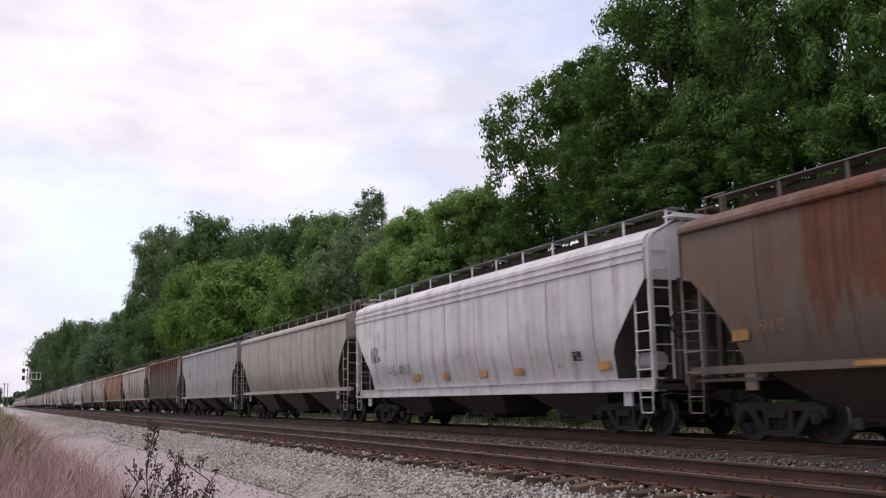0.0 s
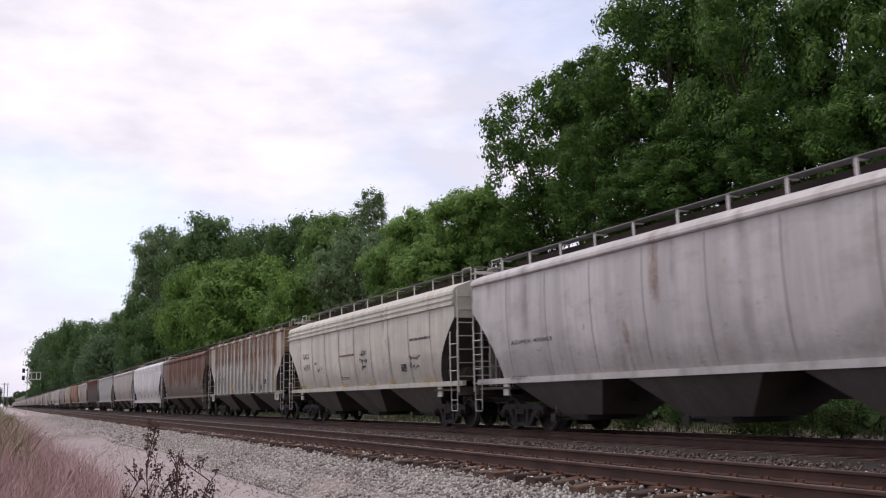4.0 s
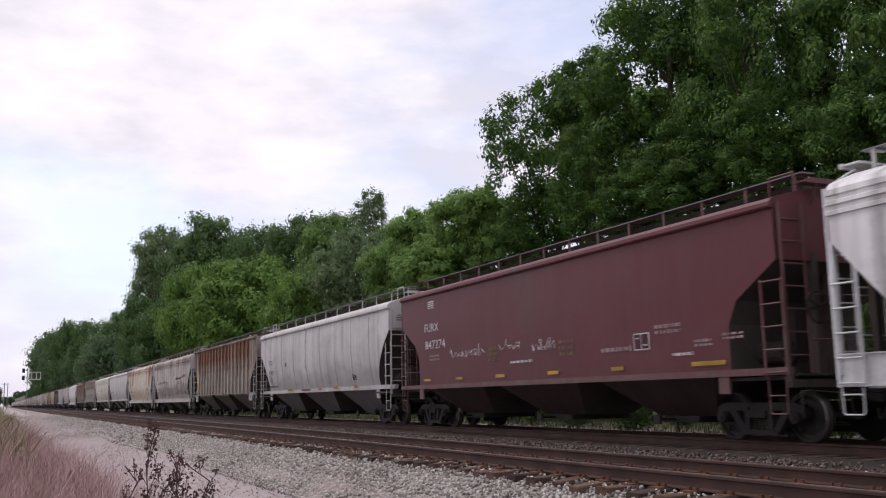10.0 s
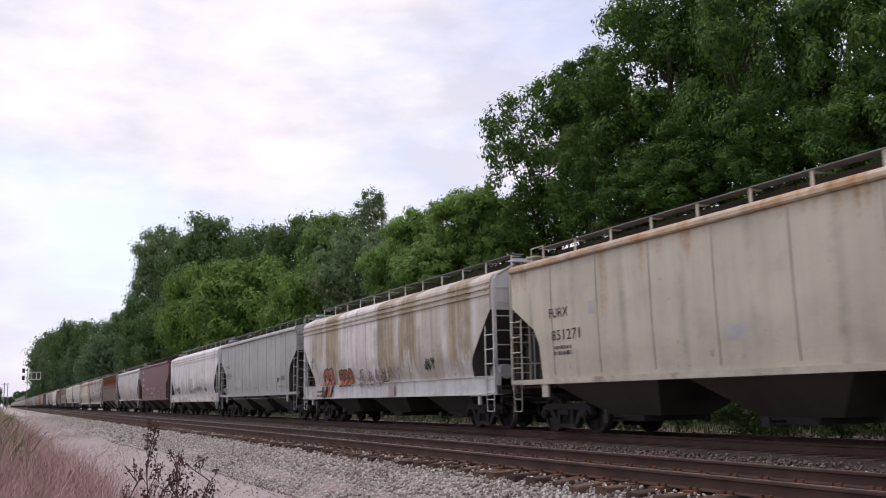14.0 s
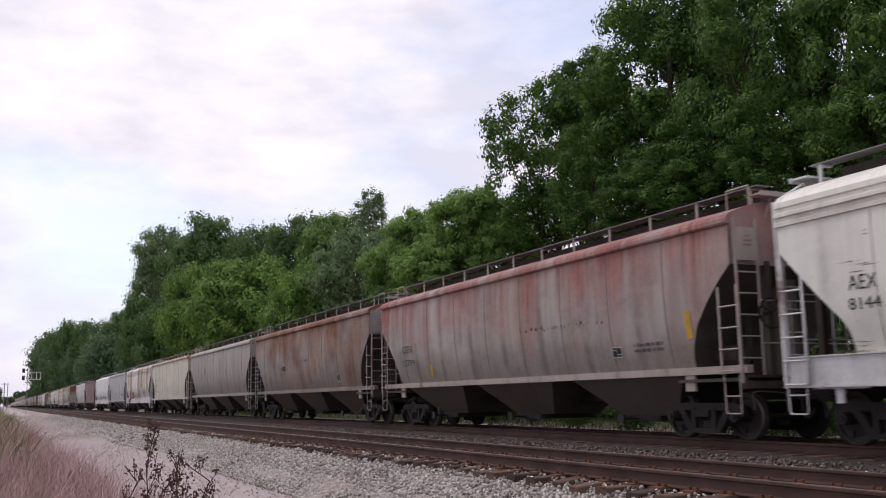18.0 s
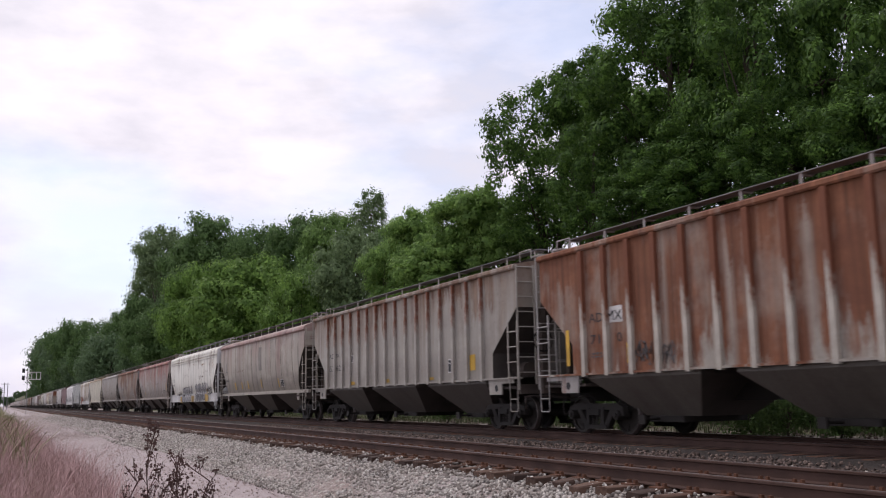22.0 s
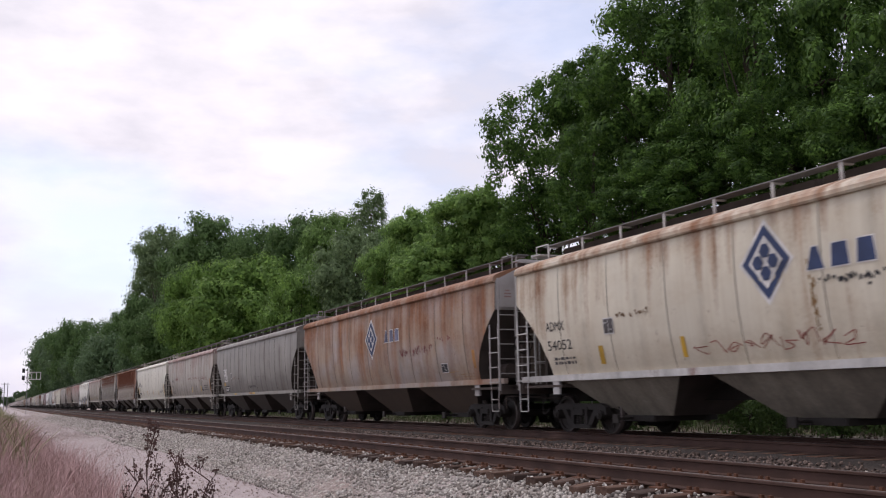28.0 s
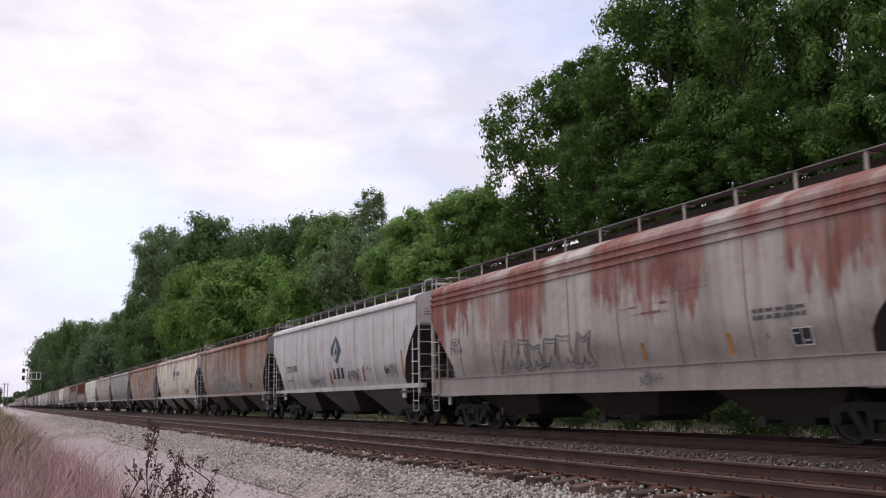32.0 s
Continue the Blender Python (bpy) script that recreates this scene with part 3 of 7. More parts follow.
def wheelset_mesh():
    """Axle with two flanged wheels, about its own centre."""
    n = 28
    rings = [(0.0, 0.0), (0.095, 0.0), (0.10, -0.045), (0.17, -0.03), (0.30, -0.005), (0.355, -0.02), (0.36, -0.065), (WHEEL_R - 0.012, -0.065), (WHEEL_R, -0.05), (WHEEL_R, 0.045), (WHEEL_R + 0.026, 0.055), (WHEEL_R + 0.02, 0.08), (0.36, 0.08), (0.30, 0.05), (0.1, 0.06), (0.08, 0.06)]
    s = Shape()
    for sign in (-1, 1):
        v, f = [], []
        for r, y in rings:
            v += [(r * math.cos(i * 2 * math.pi / n), sign * (0.755 - y), r * math.sin(i * 2 * math.pi / n)) for i in range(n)]
        for j in range(len(rings) - 1):
            for i in range(n):
                q = (j * n + i, j * n + (i + 1) % n, (j + 1) * n + (i + 1) % n, (j + 1) * n + i)
                f.append(q if sign > 0 else q[::-1])
        s.add(v, f)
        # chalk marks and cast holes that show the turning
        for i in range(3):
            a = i * 2.094 + 0.3
            s.bar((0.2 * math.cos(a), sign * 0.792, 0.2 * math.sin(a)), (0.33 * math.cos(a), sign * 0.79, 0.33 * math.sin(a)), 0.018, 4)
    s.bar((0, -0.95, 0), (0, 0.95, 0), 0.085, 12)
    return s.mesh("wheelset", WHEEL_STEEL)


def tread_mesh():
    """The polished running band of the near wheel."""
    n, v, f = 28, [], []
    for y, r in ((-0.72, WHEEL_R + 0.001), (-0.812, WHEEL_R + 0.001), (-0.825, WHEEL_R - 0.014)):
        v += [(r * math.cos(i * 2 * math.pi / n), y, r * math.sin(i * 2 * math.pi / n)) for i in range(n)]
    for a, b in ((0, 1), (1, 2)):
        f += [(a * n + i, a * n + (i + 1) % n, b * n + (i + 1) % n, b * n + i) for i in range(n)]
    return mesh_of("tread", v, f, RAIL_TOP)


def coupler_mesh(sign, half):
    e = half + 0.12
    s = Shape().box(min(sign * e, sign * (e + 0.55)), max(sign * e, sign * (e + 0.55)), -0.10, 0.10, 0.72, 0.92, 0.02)
    return s.box(min(sign * (e + 0.42), sign * (e + 0.62)), max(sign * (e + 0.42), sign * (e + 0.62)), -0.19, 0.16, 0.68, 0.97, 0.05).mesh("coupler", DARK_STEEL)


def end_frame_mesh(sign, half, style):
    """Platform, end sill, uprights and bracing between the hopper slope and the coupler."""
    s, e = Shape(), sign * (half + 0.12)
    i = sign * (half - 1.75)
    s.box(min(e, i), max(e, i), -1.45, 1.45, 1.06, 1.12)
    s.box(min(e, e - sign * 0.14), max(e, e - sign * 0.14), -1.5, 1.5, 0.93, 1.16)
    for y in (-0.75, 0.75):
        s.box(min(e - sign * 0.08, e - sign * 0.2), max(e - sign * 0.08, e - sign * 0.2), y - 0.06, y + 0.06, 1.12, 3.2)
    s.box(min(sign * (half - 0.9), sign * (half - 0.75)), max(sign * (half - 0.9), sign * (half - 0.75)), -0.5, 0.5, 1.1, 2.3)
    return s.mesh("end_frame")


def gusset_mesh(x, y, z, sign):
    """A five-sided plate under the corner of a ribbed car, with its round hole let in as a dark ring."""
    s = Shape().slab([(x - 0.36, z + 0.02), (x - 0.30 if sign > 0 else x - 0.36, z - 0.38), (x + 0.36 if sign > 0 else x + 0.30, z - 0.38), (x + 0.36, z + 0.02)], y - 0.02, y + 0.02)
    s.box(min(x, x + sign * 1.0), max(x, x + sign * 1.0), y - 0.03, y + 0.03, z - 0.10, z + 0.03, 0.01)
    return s.mesh("gusset_plate")


def jack_pad_mesh(x, y, z, big=False):
    if big:
        return Shape().box(x - 0.55, x + 0.55, y - 0.03, y + 0.03, z - 0.06, z + 0.34, 0.02).box(x - 0.08, x + 0.06, y - 0.035, y + 0.035, z - 0.28, z - 0.02, 0.01).mesh("jacking_pad")
    return Shape().box(x - 0.14, x + 0.14, y - 0.03, y + 0.03, z - 0.32, z, 0.01).box(x - 0.05, x + 0.05, y - 0.035, y + 0.035, z - 0.26, z - 0.16).mesh("jacking_pad")


def lever_mesh(sign, half):
    e = sign * (half + 0.2)
    y = -1.42
    return Shape().path([(e, y, 0.56), (e, y - 0.02, 0.86), (e + sign * 0.05, y + 0.12, 0.88), (e + sign * 0.1, -0.2, 0.80)], 0.012).mesh("uncoupling_lever", GRIME_SHADE)


def brake_wheel_mesh(half):
    """A hand wheel: a round rim carried by a hub plate with three arms."""
    x, n, m = half + 0.16, 20, 6
    v = [(x + 0.018 * math.sin(j * 2 * math.pi / m), -0.85 + (0.27 + 0.018 * math.cos(j * 2 * math.pi / m)) * math.cos(i * 2 * math.pi / n), 2.25 + (0.27 + 0.018 * math.cos(j * 2 * math.pi / m)) * math.sin(i * 2 * math.pi / n)) for i in range(n) for j in range(m)]
    f = [(i * m + j, i * m + (j + 1) % m, (i + 1) % n * m + (j + 1) % m, (i + 1) % n * m + j) for i in range(n) for j in range(m)]
    s = Shape().add(v, f)
    for a in (0.5, 2.6, 4.7):
        s.bar((x, -0.85, 2.25), (x, -0.85 + 0.27 * math.cos(a), 2.25 + 0.27 * math.sin(a)), 0.014)
    return s.bar((x, -0.85, 2.25), (x - 0.3, -0.85, 2.25), 0.03).mesh("brake_wheel", DARK_STEEL)


def end_walkway_mesh(sign, half, zb):
    """A grated step across the roof's end, with an edge beam and two struts."""
    a, b = sorted((sign * (half - 0.12), sign * (half + 0.24)))
    p, q = sorted((sign * (half + 0.22), sign * (half + 0.26)))
    s = Shape().box(a, b, -0.95, 0.95, zb - 0.23, zb - 0.20).box(p, q, -0.98, 0.98, zb - 0.27, zb - 0.18, 0.008)
    for y in (-0.7, 0.7):
        s.bar((sign * (half + 0.20), y, zb - 0.24), (sign * (half + 0.01), y, zb - 0.62), 0.018)
    return s.mesh("end_walkway")


def grab_rail_mesh(sign, half, e, zb):
    a, b, y = sign * (half - 0.05), sign * (half - 0.62), -1.0
    return Shape().path([(a, y, e + 0.22), (a, y, zb - 0.03), (b, y, zb - 0.03), (b, y, e + 0.22)], 0.016).mesh("grab_rail")


def end_handhold_mesh(sign, half):
    """Bars across the car's end between the ladder and the far corner post."""
    s, x = Shape(), sign * (half + 0.12)
    for z in (1.72, 2.48):
        s.bar((x, -1.05, z), (x, 1.48, z), 0.014)
    return s.bar((x, -0.35, 1.1), (x, -0.35, 2.48), 0.02).mesh("end_handhold")


def air_hose_mesh(sign, half):
    pts = [(sign * (half + 0.18 + 0.30 * i / 8), -0.30 - 0.10 * math.sin(i * math.pi / 8), 0.82 - 0.42 * math.sin(i * math.pi / 8 * 0.8)) for i in range(9)]
    return Shape().path(pts, 0.022, 6).mesh("air_hose", DARK_STEEL)


def shear_column_mesh(sign, half, top):
    """The boxed web that stands between the platform and the slope sheet."""
    a, b = sorted((sign * (half - 0.62), sign * (half - 0.24)))
    return Shape().box(a, b, -0.24, 0.24, 1.12, top - 0.02, 0.06).mesh("shear_column")


def hopper_car(style, length, coat, trim, spec):
    """One covered hopper car with all its parts; trim is the paint of ladders, sills and posts."""
    half = (length - 1.18) / 2
    s = STYLES[style]
    got = body_meshes(style, half)
    car = new("hopper_car")
    k = (style, round(half, 2))
    for name in ("near", "far"):
        part("side_sheet", got["side_" + name], car, coat)
        part("side_sill", got["sill_" + name], car, coat if style == "ribbed" or spec.get("plain_sill") else trim)
    for name in ("front", "rear"):
        part("end_sheet", got["end_" + name], car, trim if style in SILLS or spec.get("pale_end") else coat)
        part("slope_sheet", got["slope_" + name], car, None, "slope sheet coloured dark for the shade under the end")
    part("roof", got["roof"], car, coat)
    for b in range(3):
        h = part("hopper", got["hopper_%d" % b], car, spec["bay"], "brown hopper bay with grime and painted-in shade")
        part("outlet_gate", got["gate_%d" % b], h)
    e = s["eave"]
    zb = e + s["rise"] + 0.29
    # roof: running boards on brackets, and hatch covers
    for sign in (-1, 1):
        y = sign * 0.62
        part("running_board", cached(("board", k, sign), lambda: Shape().box(-half + 0.05, half - 0.05, y - 0.17, y + 0.15, zb - 0.022, zb, 0.01).mesh("running_board", BOARD)), car)
        n = spec.get("posts", 12)
        for i in range(n):
            x = -half + 0.25 + (2 * half - 0.5) * i / (n - 1)
            bm = cached(("post", sign, round(zb, 2)), lambda: Shape().box(-0.035, 0.035, sign * 0.76 - 0.01, sign * 0.76 + 0.01, zb - 0.37, zb - 0.02).box(-0.04, 0.04, min(sign * 0.5, sign * 0.76), max(sign * 0.5, sign * 0.76), zb - 0.06, zb - 0.036).mesh("board_bracket"))
            part("board_bracket", bm, car, trim).location.x = x
    # hatch covers coloured dark for the shade beneath the running boards
    hatch = cached(("hatch", k), lambda: Shape().box(-half * 0.235, half * 0.235, -0.44, 0.44, zb - 0.34, zb - 0.10, 0.05).mesh("hatch_cover", GRIME_SHADE))
    for i in range(4):
        part("hatch_cover", hatch, car).location.x = -half * 0.72 + i * half * 0.48
    # ends
    for sign in (-1, 1):
        part("end_frame", cached(("frame", k, sign), lambda: end_frame_mesh(sign, half, style)), car, GRIME_SHADE)
        part("coupler", cached(("coupler", k, sign), lambda: coupler_mesh(sign, half)), car)
        part("uncoupling_lever", cached(("lever", k, sign), lambda: lever_mesh(sign, half)), car, None, "bent grimy steel lever")
        part("ladder", cached(("endladder", k, sign), lambda: ladder_mesh(sign * (half + 0.10), -1.29, 1.02, e + 0.05, 0.50, 0.38, "y")), car, trim)
        for side in (-1, 1):
            y = side * (max(1.50, side_y(style, s["sill"][1])) + 0.05)
            zl = s["sill"][0] - 0.02
            part("ladder", cached(("ladder", k, sign, side), lambda: ladder_mesh(sign * (half - 0.16), y, zl, 2.75, 0.48)), car, trim)
            part("stirrup_step", cached(("step", k, sign, side), lambda: stirrup_mesh(sign * (half - 0.16), y, zl)), car, trim)
            xp = sign * (half - (0.95 if style in SILLS else 1.45))
            if style == "ribbed":
                plate = part("gusset_plate", cached(("gusset", k, sign, side), lambda: gusset_mesh(sign * (half - 1.22), side * 1.50, 1.30, sign)), car, trim)
                part("plate_hole", cached(("hole", k, sign, side), lambda: Shape().wheel(sign * (half - 1.14), side * 1.50, 1.08, 0.085, 0.048, 14).mesh("plate_hole", BLACK)), plate, None, "dark round hole")
                continue
            part("jacking_pad", cached(("pad", k, sign, side), lambda: jack_pad_mesh(xp, side * (side_y(style, s["sill"][1]) + 0.02), s["sill"][0] + 0.02, style == "sill")), car, trim)
            if style not in SILLS and side < 0:
                continue
            post = cached(("corner", k, sign, side), lambda: Shape().box(sign * half - 0.045 + sign * 0.06, sign * half + 0.045 + sign * 0.06, side * 1.50 - 0.045, side * 1.50 + 0.045, 1.1, e - 0.02, 0.01).mesh("corner_post"))
            part("corner_post", post, car, trim)
            if style in SILLS:
                part("post_brace", cached(("brace", k, sign, side), lambda: Shape().bar((sign * (half + 0.06), side * 1.5, e - 0.05), (sign * (half + 0.06), side * 1.40, e + 0.12), 0.035, 6).bar((sign * (half + 0.06), side * 1.40, e + 0.12), (sign * (half + 0.06), side * 0.85, e + 0.42), 0.022, 6).mesh("post_brace")), car, trim)
        part("end_walkway", cached(("walkway", k, sign), lambda: end_walkway_mesh(sign, half, zb)), car, trim, "cross walkway at the roof's end")
        if style not in SILLS:
            part("grab_rail", cached(("grab", k, sign), lambda: grab_rail_mesh(sign, half, e, zb)), car, trim)
        part("end_handhold", cached(("handhold", k, sign), lambda: end_handhold_mesh(sign, half)), car, trim)
        part("air_hose", cached(("hose", k, sign), lambda: air_hose_mesh(sign, half)), car, None, "black rubber hose hanging by the coupler")
        # the column shares the bays' colour, darkened for the shade behind the ladders
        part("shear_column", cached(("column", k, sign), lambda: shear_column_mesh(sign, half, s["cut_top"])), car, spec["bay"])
        if style == "round":
            card = part("placard_board", cached(("card", k, sign), lambda: Shape().box(min(sign * (half + 0.09), sign * (half + 0.12)), max(sign * (half + 0.09), sign * (half + 0.12)), -1.50, -1.02, e - 0.72, e - 0.12, 0.01).mesh("placard_board")), car, trim, "pale steel board at the ladder head")
            part("marking", cached(("cardmark", k, sign), lambda: Shape().box(min(sign * (half + 0.12), sign * (half + 0.124)), max(sign * (half + 0.12), sign * (half + 0.124)), -1.36, -1.16, e - 0.46, e - 0.42).box(min(sign * (half + 0.12), sign * (half + 0.124)), max(sign * (half + 0.12), sign * (half + 0.124)), -1.36, -1.16, e - 0.38, e - 0.34).box(min(sign * (half + 0.12), sign * (half + 0.124)), max(sign * (half + 0.12), sign * (half + 0.124)), -1.32, -1.2, e - 0.30, e - 0.26).mesh("marking", FADED_RED)), card, None, "small faded red lines")
    part("brake_wheel", cached(("brake", k), lambda: brake_wheel_mesh(half)), car)
    part("air_reservoir", cached(("tank", k), lambda: Shape().bar((half - 1.7, -0.75, 1.55), (half - 0.7, -0.75, 1.55), 0.2, 14).mesh("air_reservoir", GRIME_SHADE)), car, trim if style in SILLS else None)
    part("center_sill", cached(("sillc", k), lambda: Shape().box(-half - 0.1, half + 0.1, -0.18, 0.18, 0.72, 1.05, 0.01).mesh("center_sill", DARK_STEEL)), car)
    if spec.get("rod"):
        zr, yr = s["sill"][0] - 0.13, side_y(style, s["sill"][1]) - 0.02
        part("brake_rod", cached(("rod", k), lambda: Shape().bar((-half + 1.5, -yr, zr), (half - 1.5, -yr, zr), 0.011, 6).mesh("brake_rod")), car, trim)
        for x in (-0.6, -0.2, 0.2, 0.6):
            part("rod_hanger", cached(("hanger", k), lambda: Shape().box(-0.012, 0.012, -yr - 0.008, -yr + 0.008, zr - 0.015, s["sill"][0] + 0.01).mesh("rod_hanger")), car, trim).location.x = x * half
    # trucks
    for sign in (-1, 1):
        part("bolster", cached("bolster", lambda: Shape().box(-0.2, 0.2, -1.0, 1.0, 0.46, 0.66, 0.03).box(-0.3, 0.3, -0.3, 0.3, 0.66, 0.80, 0.04).mesh("bolster", DARK_STEEL)), car).location.x = sign * TRUCK_AT
        for side in (-1, 1):
            fr = part("side_frame", cached(("sf", side), lambda: side_frame_mesh(side)), car)
            fr.location.x = sign * TRUCK_AT
            part("spring_nest", cached(("sp", side), lambda: springs_mesh(side)), fr)
        for a in (-1, 1):
            w = part("wheelset", cached("wheelset", wheelset_mesh), car)
            w.location = (sign * TRUCK_AT + a * AXLE, 0, WHEEL_R)
            part("tread", cached("tread", tread_mesh), w, None, "bright worn wheel tread")
    # outer ribs of flat-sided cars, weld seams of smooth ones
    e0 = s["side"][0][0]
    if style == "ribbed":
        n = 20
        rib = cached("rib", lambda: Shape().slab([(-0.065, 1.27), (0.065, 1.27), (0.065, 4.06), (-0.065, 4.06)], -1.585, -1.495).mesh("rib"))
        for i in range(n):
            x = -half + 0.12 + (2 * half - 0.24) * i / (n - 1)
            if abs(x) < end_x(style, half, e0) - 0.05:
                for side in (0, 180):
                    r = part("rib", rib, car, spec.get("rib", coat))
                    r.matrix_basis = pose(x if side == 0 else x, 0, 0, 0, 0, side)
    else:
        n = spec.get("seams", 11)
        for i in range(1, n):
            x = -half + 2 * half * i / n
            if abs(x) > half - 1.0:
                continue
            def seam(z0=max(e0, 1.35)):
                zs = [z0 + (e - 0.1 - (0.35 if style in BANDED else 0) - z0) * j / 10 for j in range(11)]
                zs = [z for z in zs if abs(x) < end_x(style, half, z) - 0.06]
                v = [p for z in zs for p in ((-0.012, -side_y(style, z) - 0.002, z), (0.0, -side_y(style, z) - 0.012, z), (0.012, -side_y(style, z) - 0.002, z))]
                f = [(j * 3 + q, j * 3 + q + 1, j * 3 + q + 4, j * 3 + q + 3) for j in range(len(zs) - 1) for q in range(2)]
                return mesh_of("weld_seam", v, f, GRIME_SHADE)
            short = abs(x) > end_x(style, half, e0) - 0.06
            me = seam() if short else cached(("seam", style), seam)
            part("weld_seam", me, car, spec["seam_shade"]).location.x = x
    return car, half
# ---- the train ----
JOINTS = {-1: -33.02, 0: -14.76, 1: 3.62, 2: 21.79, 3: 40.06, 4: 58.33, 5: 76.17, 6: 93.96, 7: 112.24, 8: 130.56, 9: 148.04, 10: 166.36, 11: 182.98, 12: 201.19, 13: 219.26, 14: 237.34, 15: 254.97, 16: 273.18, 17: 291.22, 18: 309.28, 19: 327.53, 20: 345.57, 21: 363.90, 22: 382.05, 23: 400.08, 24: 418.49, 25: 437.23, 26: 455.46, 27: 473.65, 28: 491.85, 29: 510.05}
for k in range(-2, -60, -1):
    JOINTS[k] = JOINTS[k + 1] - 18.25

ORANGE = (0.25, 0.115, 0.055)
# place in the train: style, paint, paint settings, label
CARS = {}
CARS[-12] = ("round", (0.328, 0.296, 0.273), dict(amount=0.3), "weathered grey covered hopper car on the rails")
CARS[-11] = ("sill", (0.406, 0.382, 0.367), dict(amount=0.2), "dull white covered hopper car with a deep side sill")
CARS[-10] = ("round", (0.312, 0.289, 0.281), dict(amount=0.35), "grey covered hopper car with faint rust streaks")
CARS[-9] = ("round", (0.429, 0.406, 0.390), dict(amount=0.15), "light grey covered hopper car with rounded sides")
CARS[-8] = ("sill", (0.406, 0.390, 0.390), dict(amount=0.2), "pale grey covered hopper car with a deep side sill")
CARS[-7] = ("round", (0.281, 0.257, 0.257), dict(amount=0.3), "mid grey covered hopper car with dirty sides")
CARS[-6] = ("round", (0.390, 0.328, 0.257), dict(amount=0.3), "tan covered hopper car with rounded sides")
CARS[-5] = ("round", (0.312, 0.187, 0.117), dict(amount=0.6, rust=ORANGE), "orange-brown rusted covered hopper car with rounded sides")
CARS[-4] = ("round", (0.374, 0.328, 0.312), dict(amount=0.3), "pinkish grey covered hopper car with rounded sides")
CARS[-3] = ("ribbed", (0.156, 0.129, 0.121), dict(amount=0.45), "dark brown-grey ribbed covered hopper car")
CARS[-2] = ("flat", (0.328, 0.335, 0.351), dict(amount=0.12), "blue-grey flat-sided covered hopper car with a pale roof edge")
CARS[-1] = ("round", (0.390, 0.351, 0.328), dict(amount=0.18, dirt=0.4), "beige-grey covered hopper car with a dusty body")
CARS[0] = ("low_sill", (0.662, 0.653, 0.662), dict(amount=0.03, dirt=0.3), "white covered hopper car with orange marks along its deep sill")
CARS[1] = ("round", (0.140, 0.108, 0.088), dict(amount=0.12, rust=(0.135, 0.055, 0.031), top=0.8, dirt=0.4, grime=(0.085, 0.072, 0.065), second=(0.15, 0.105, 0.073), streak=1.0, soft=2.4, bays=(2.15, 0.3, 1.0, 0.47), band=(3.85, 4.4, 0.9)), "dark rust-brown covered hopper car with rounded sides")
CARS[2] = ("ribbed", (0.475, 0.47, 0.45), dict(amount=0.06, rust=(0.24, 0.115, 0.055), top=0.6, streak=3.0, soft=1.6, bays=(2.5, 0.5, 0.95, 0.32)), "pale grey ribbed covered hopper car with orange rust runs")
CARS[3] = ("banded", (0.60, 0.585, 0.535), dict(amount=0.05, dirt=0.3), "cream-white covered hopper car with yellow marks along the sill")
CARS[4] = ("round", (0.552, 0.534, 0.524), dict(amount=0.08, dirt=0.35), "white-grey covered hopper car with a diamond emblem")
CARS[5] = ("low_sill", (0.63, 0.59, 0.52), dict(amount=0.22, rust=(0.25, 0.10, 0.055), top=0.7, streak=3.4, soft=1.2, fall=0.10, dirt=0.5, grime=(0.32, 0.20, 0.11), bays=(2.1, 0.6, 0.45, 0.30), band=(3.5, 3.95, 0.6)), "cream covered hopper car with yellow and orange rust streaks")
CARS[6] = ("low_sill", (0.49, 0.455, 0.44), dict(amount=0.12, rust=(0.17, 0.085, 0.075), top=1.1, dirt=0.55, streak=0.8, soft=2.2, band=(3.5, 3.85, 0.8)), "grey covered hopper car with scrawls and a red-stained roof edge")
CARS[7] = ("ribbed", (0.335, 0.295, 0.262), dict(amount=0.26, rust=(0.135, 0.082, 0.056), top=1.0, streak=3.6, soft=2.2, bays=(2.1, 0.6, 1.0, 0.47), dirt=0.45, grime=(0.15, 0.11, 0.085)), "brown-grey ribbed covered hopper car with heavy rust")
CARS[8] = ("round", (0.552, 0.543, 0.534), dict(amount=0.03, dirt=0.3), "light grey covered hopper car with orange sill marks")
CARS[9] = ("flat", (0.108, 0.024, 0.031), dict(amount=0.0, dirt=0.06), "maroon covered hopper car with white lettering and scrawls")
CARS[10] = ("sill", (0.76, 0.755, 0.755), dict(amount=0.04, dirt=0.42, soft=1.6, grime=(0.25, 0.235, 0.23), smudge=0.6), "white covered hopper car with grey stains and black scrawls")
CARS[11] = ("flat", (0.37, 0.39, 0.41), dict(amount=0.0, dirt=0.2), "clean blue-grey flat-sided covered hopper car")
CARS[12] = ("sill", (0.73, 0.715, 0.705), dict(amount=0.08, rust=(0.37, 0.305, 0.205), dirt=0.45, grime=(0.25, 0.20, 0.15), top=0.2, smudge=0.5, streak=0.75, soft=2.4, bays=(1.6, 0.5, 0.70, 0.42), band=(3.5, 3.9, 0.5)), "white covered hopper car with tan stains and orange scrawls")
CARS[13] = ("flat", (0.56, 0.53, 0.455), dict(amount=0.10, rust=(0.40, 0.22, 0.10), top=0.8, dirt=0.2, band=(3.85, 4.2, 0.8)), "cream flat-sided covered hopper car with rust at the roof edge")
CARS[14] = ("round", (0.30, 0.275, 0.26), dict(amount=0.15, dirt=0.55), "dull grey covered hopper car with rounded sides")
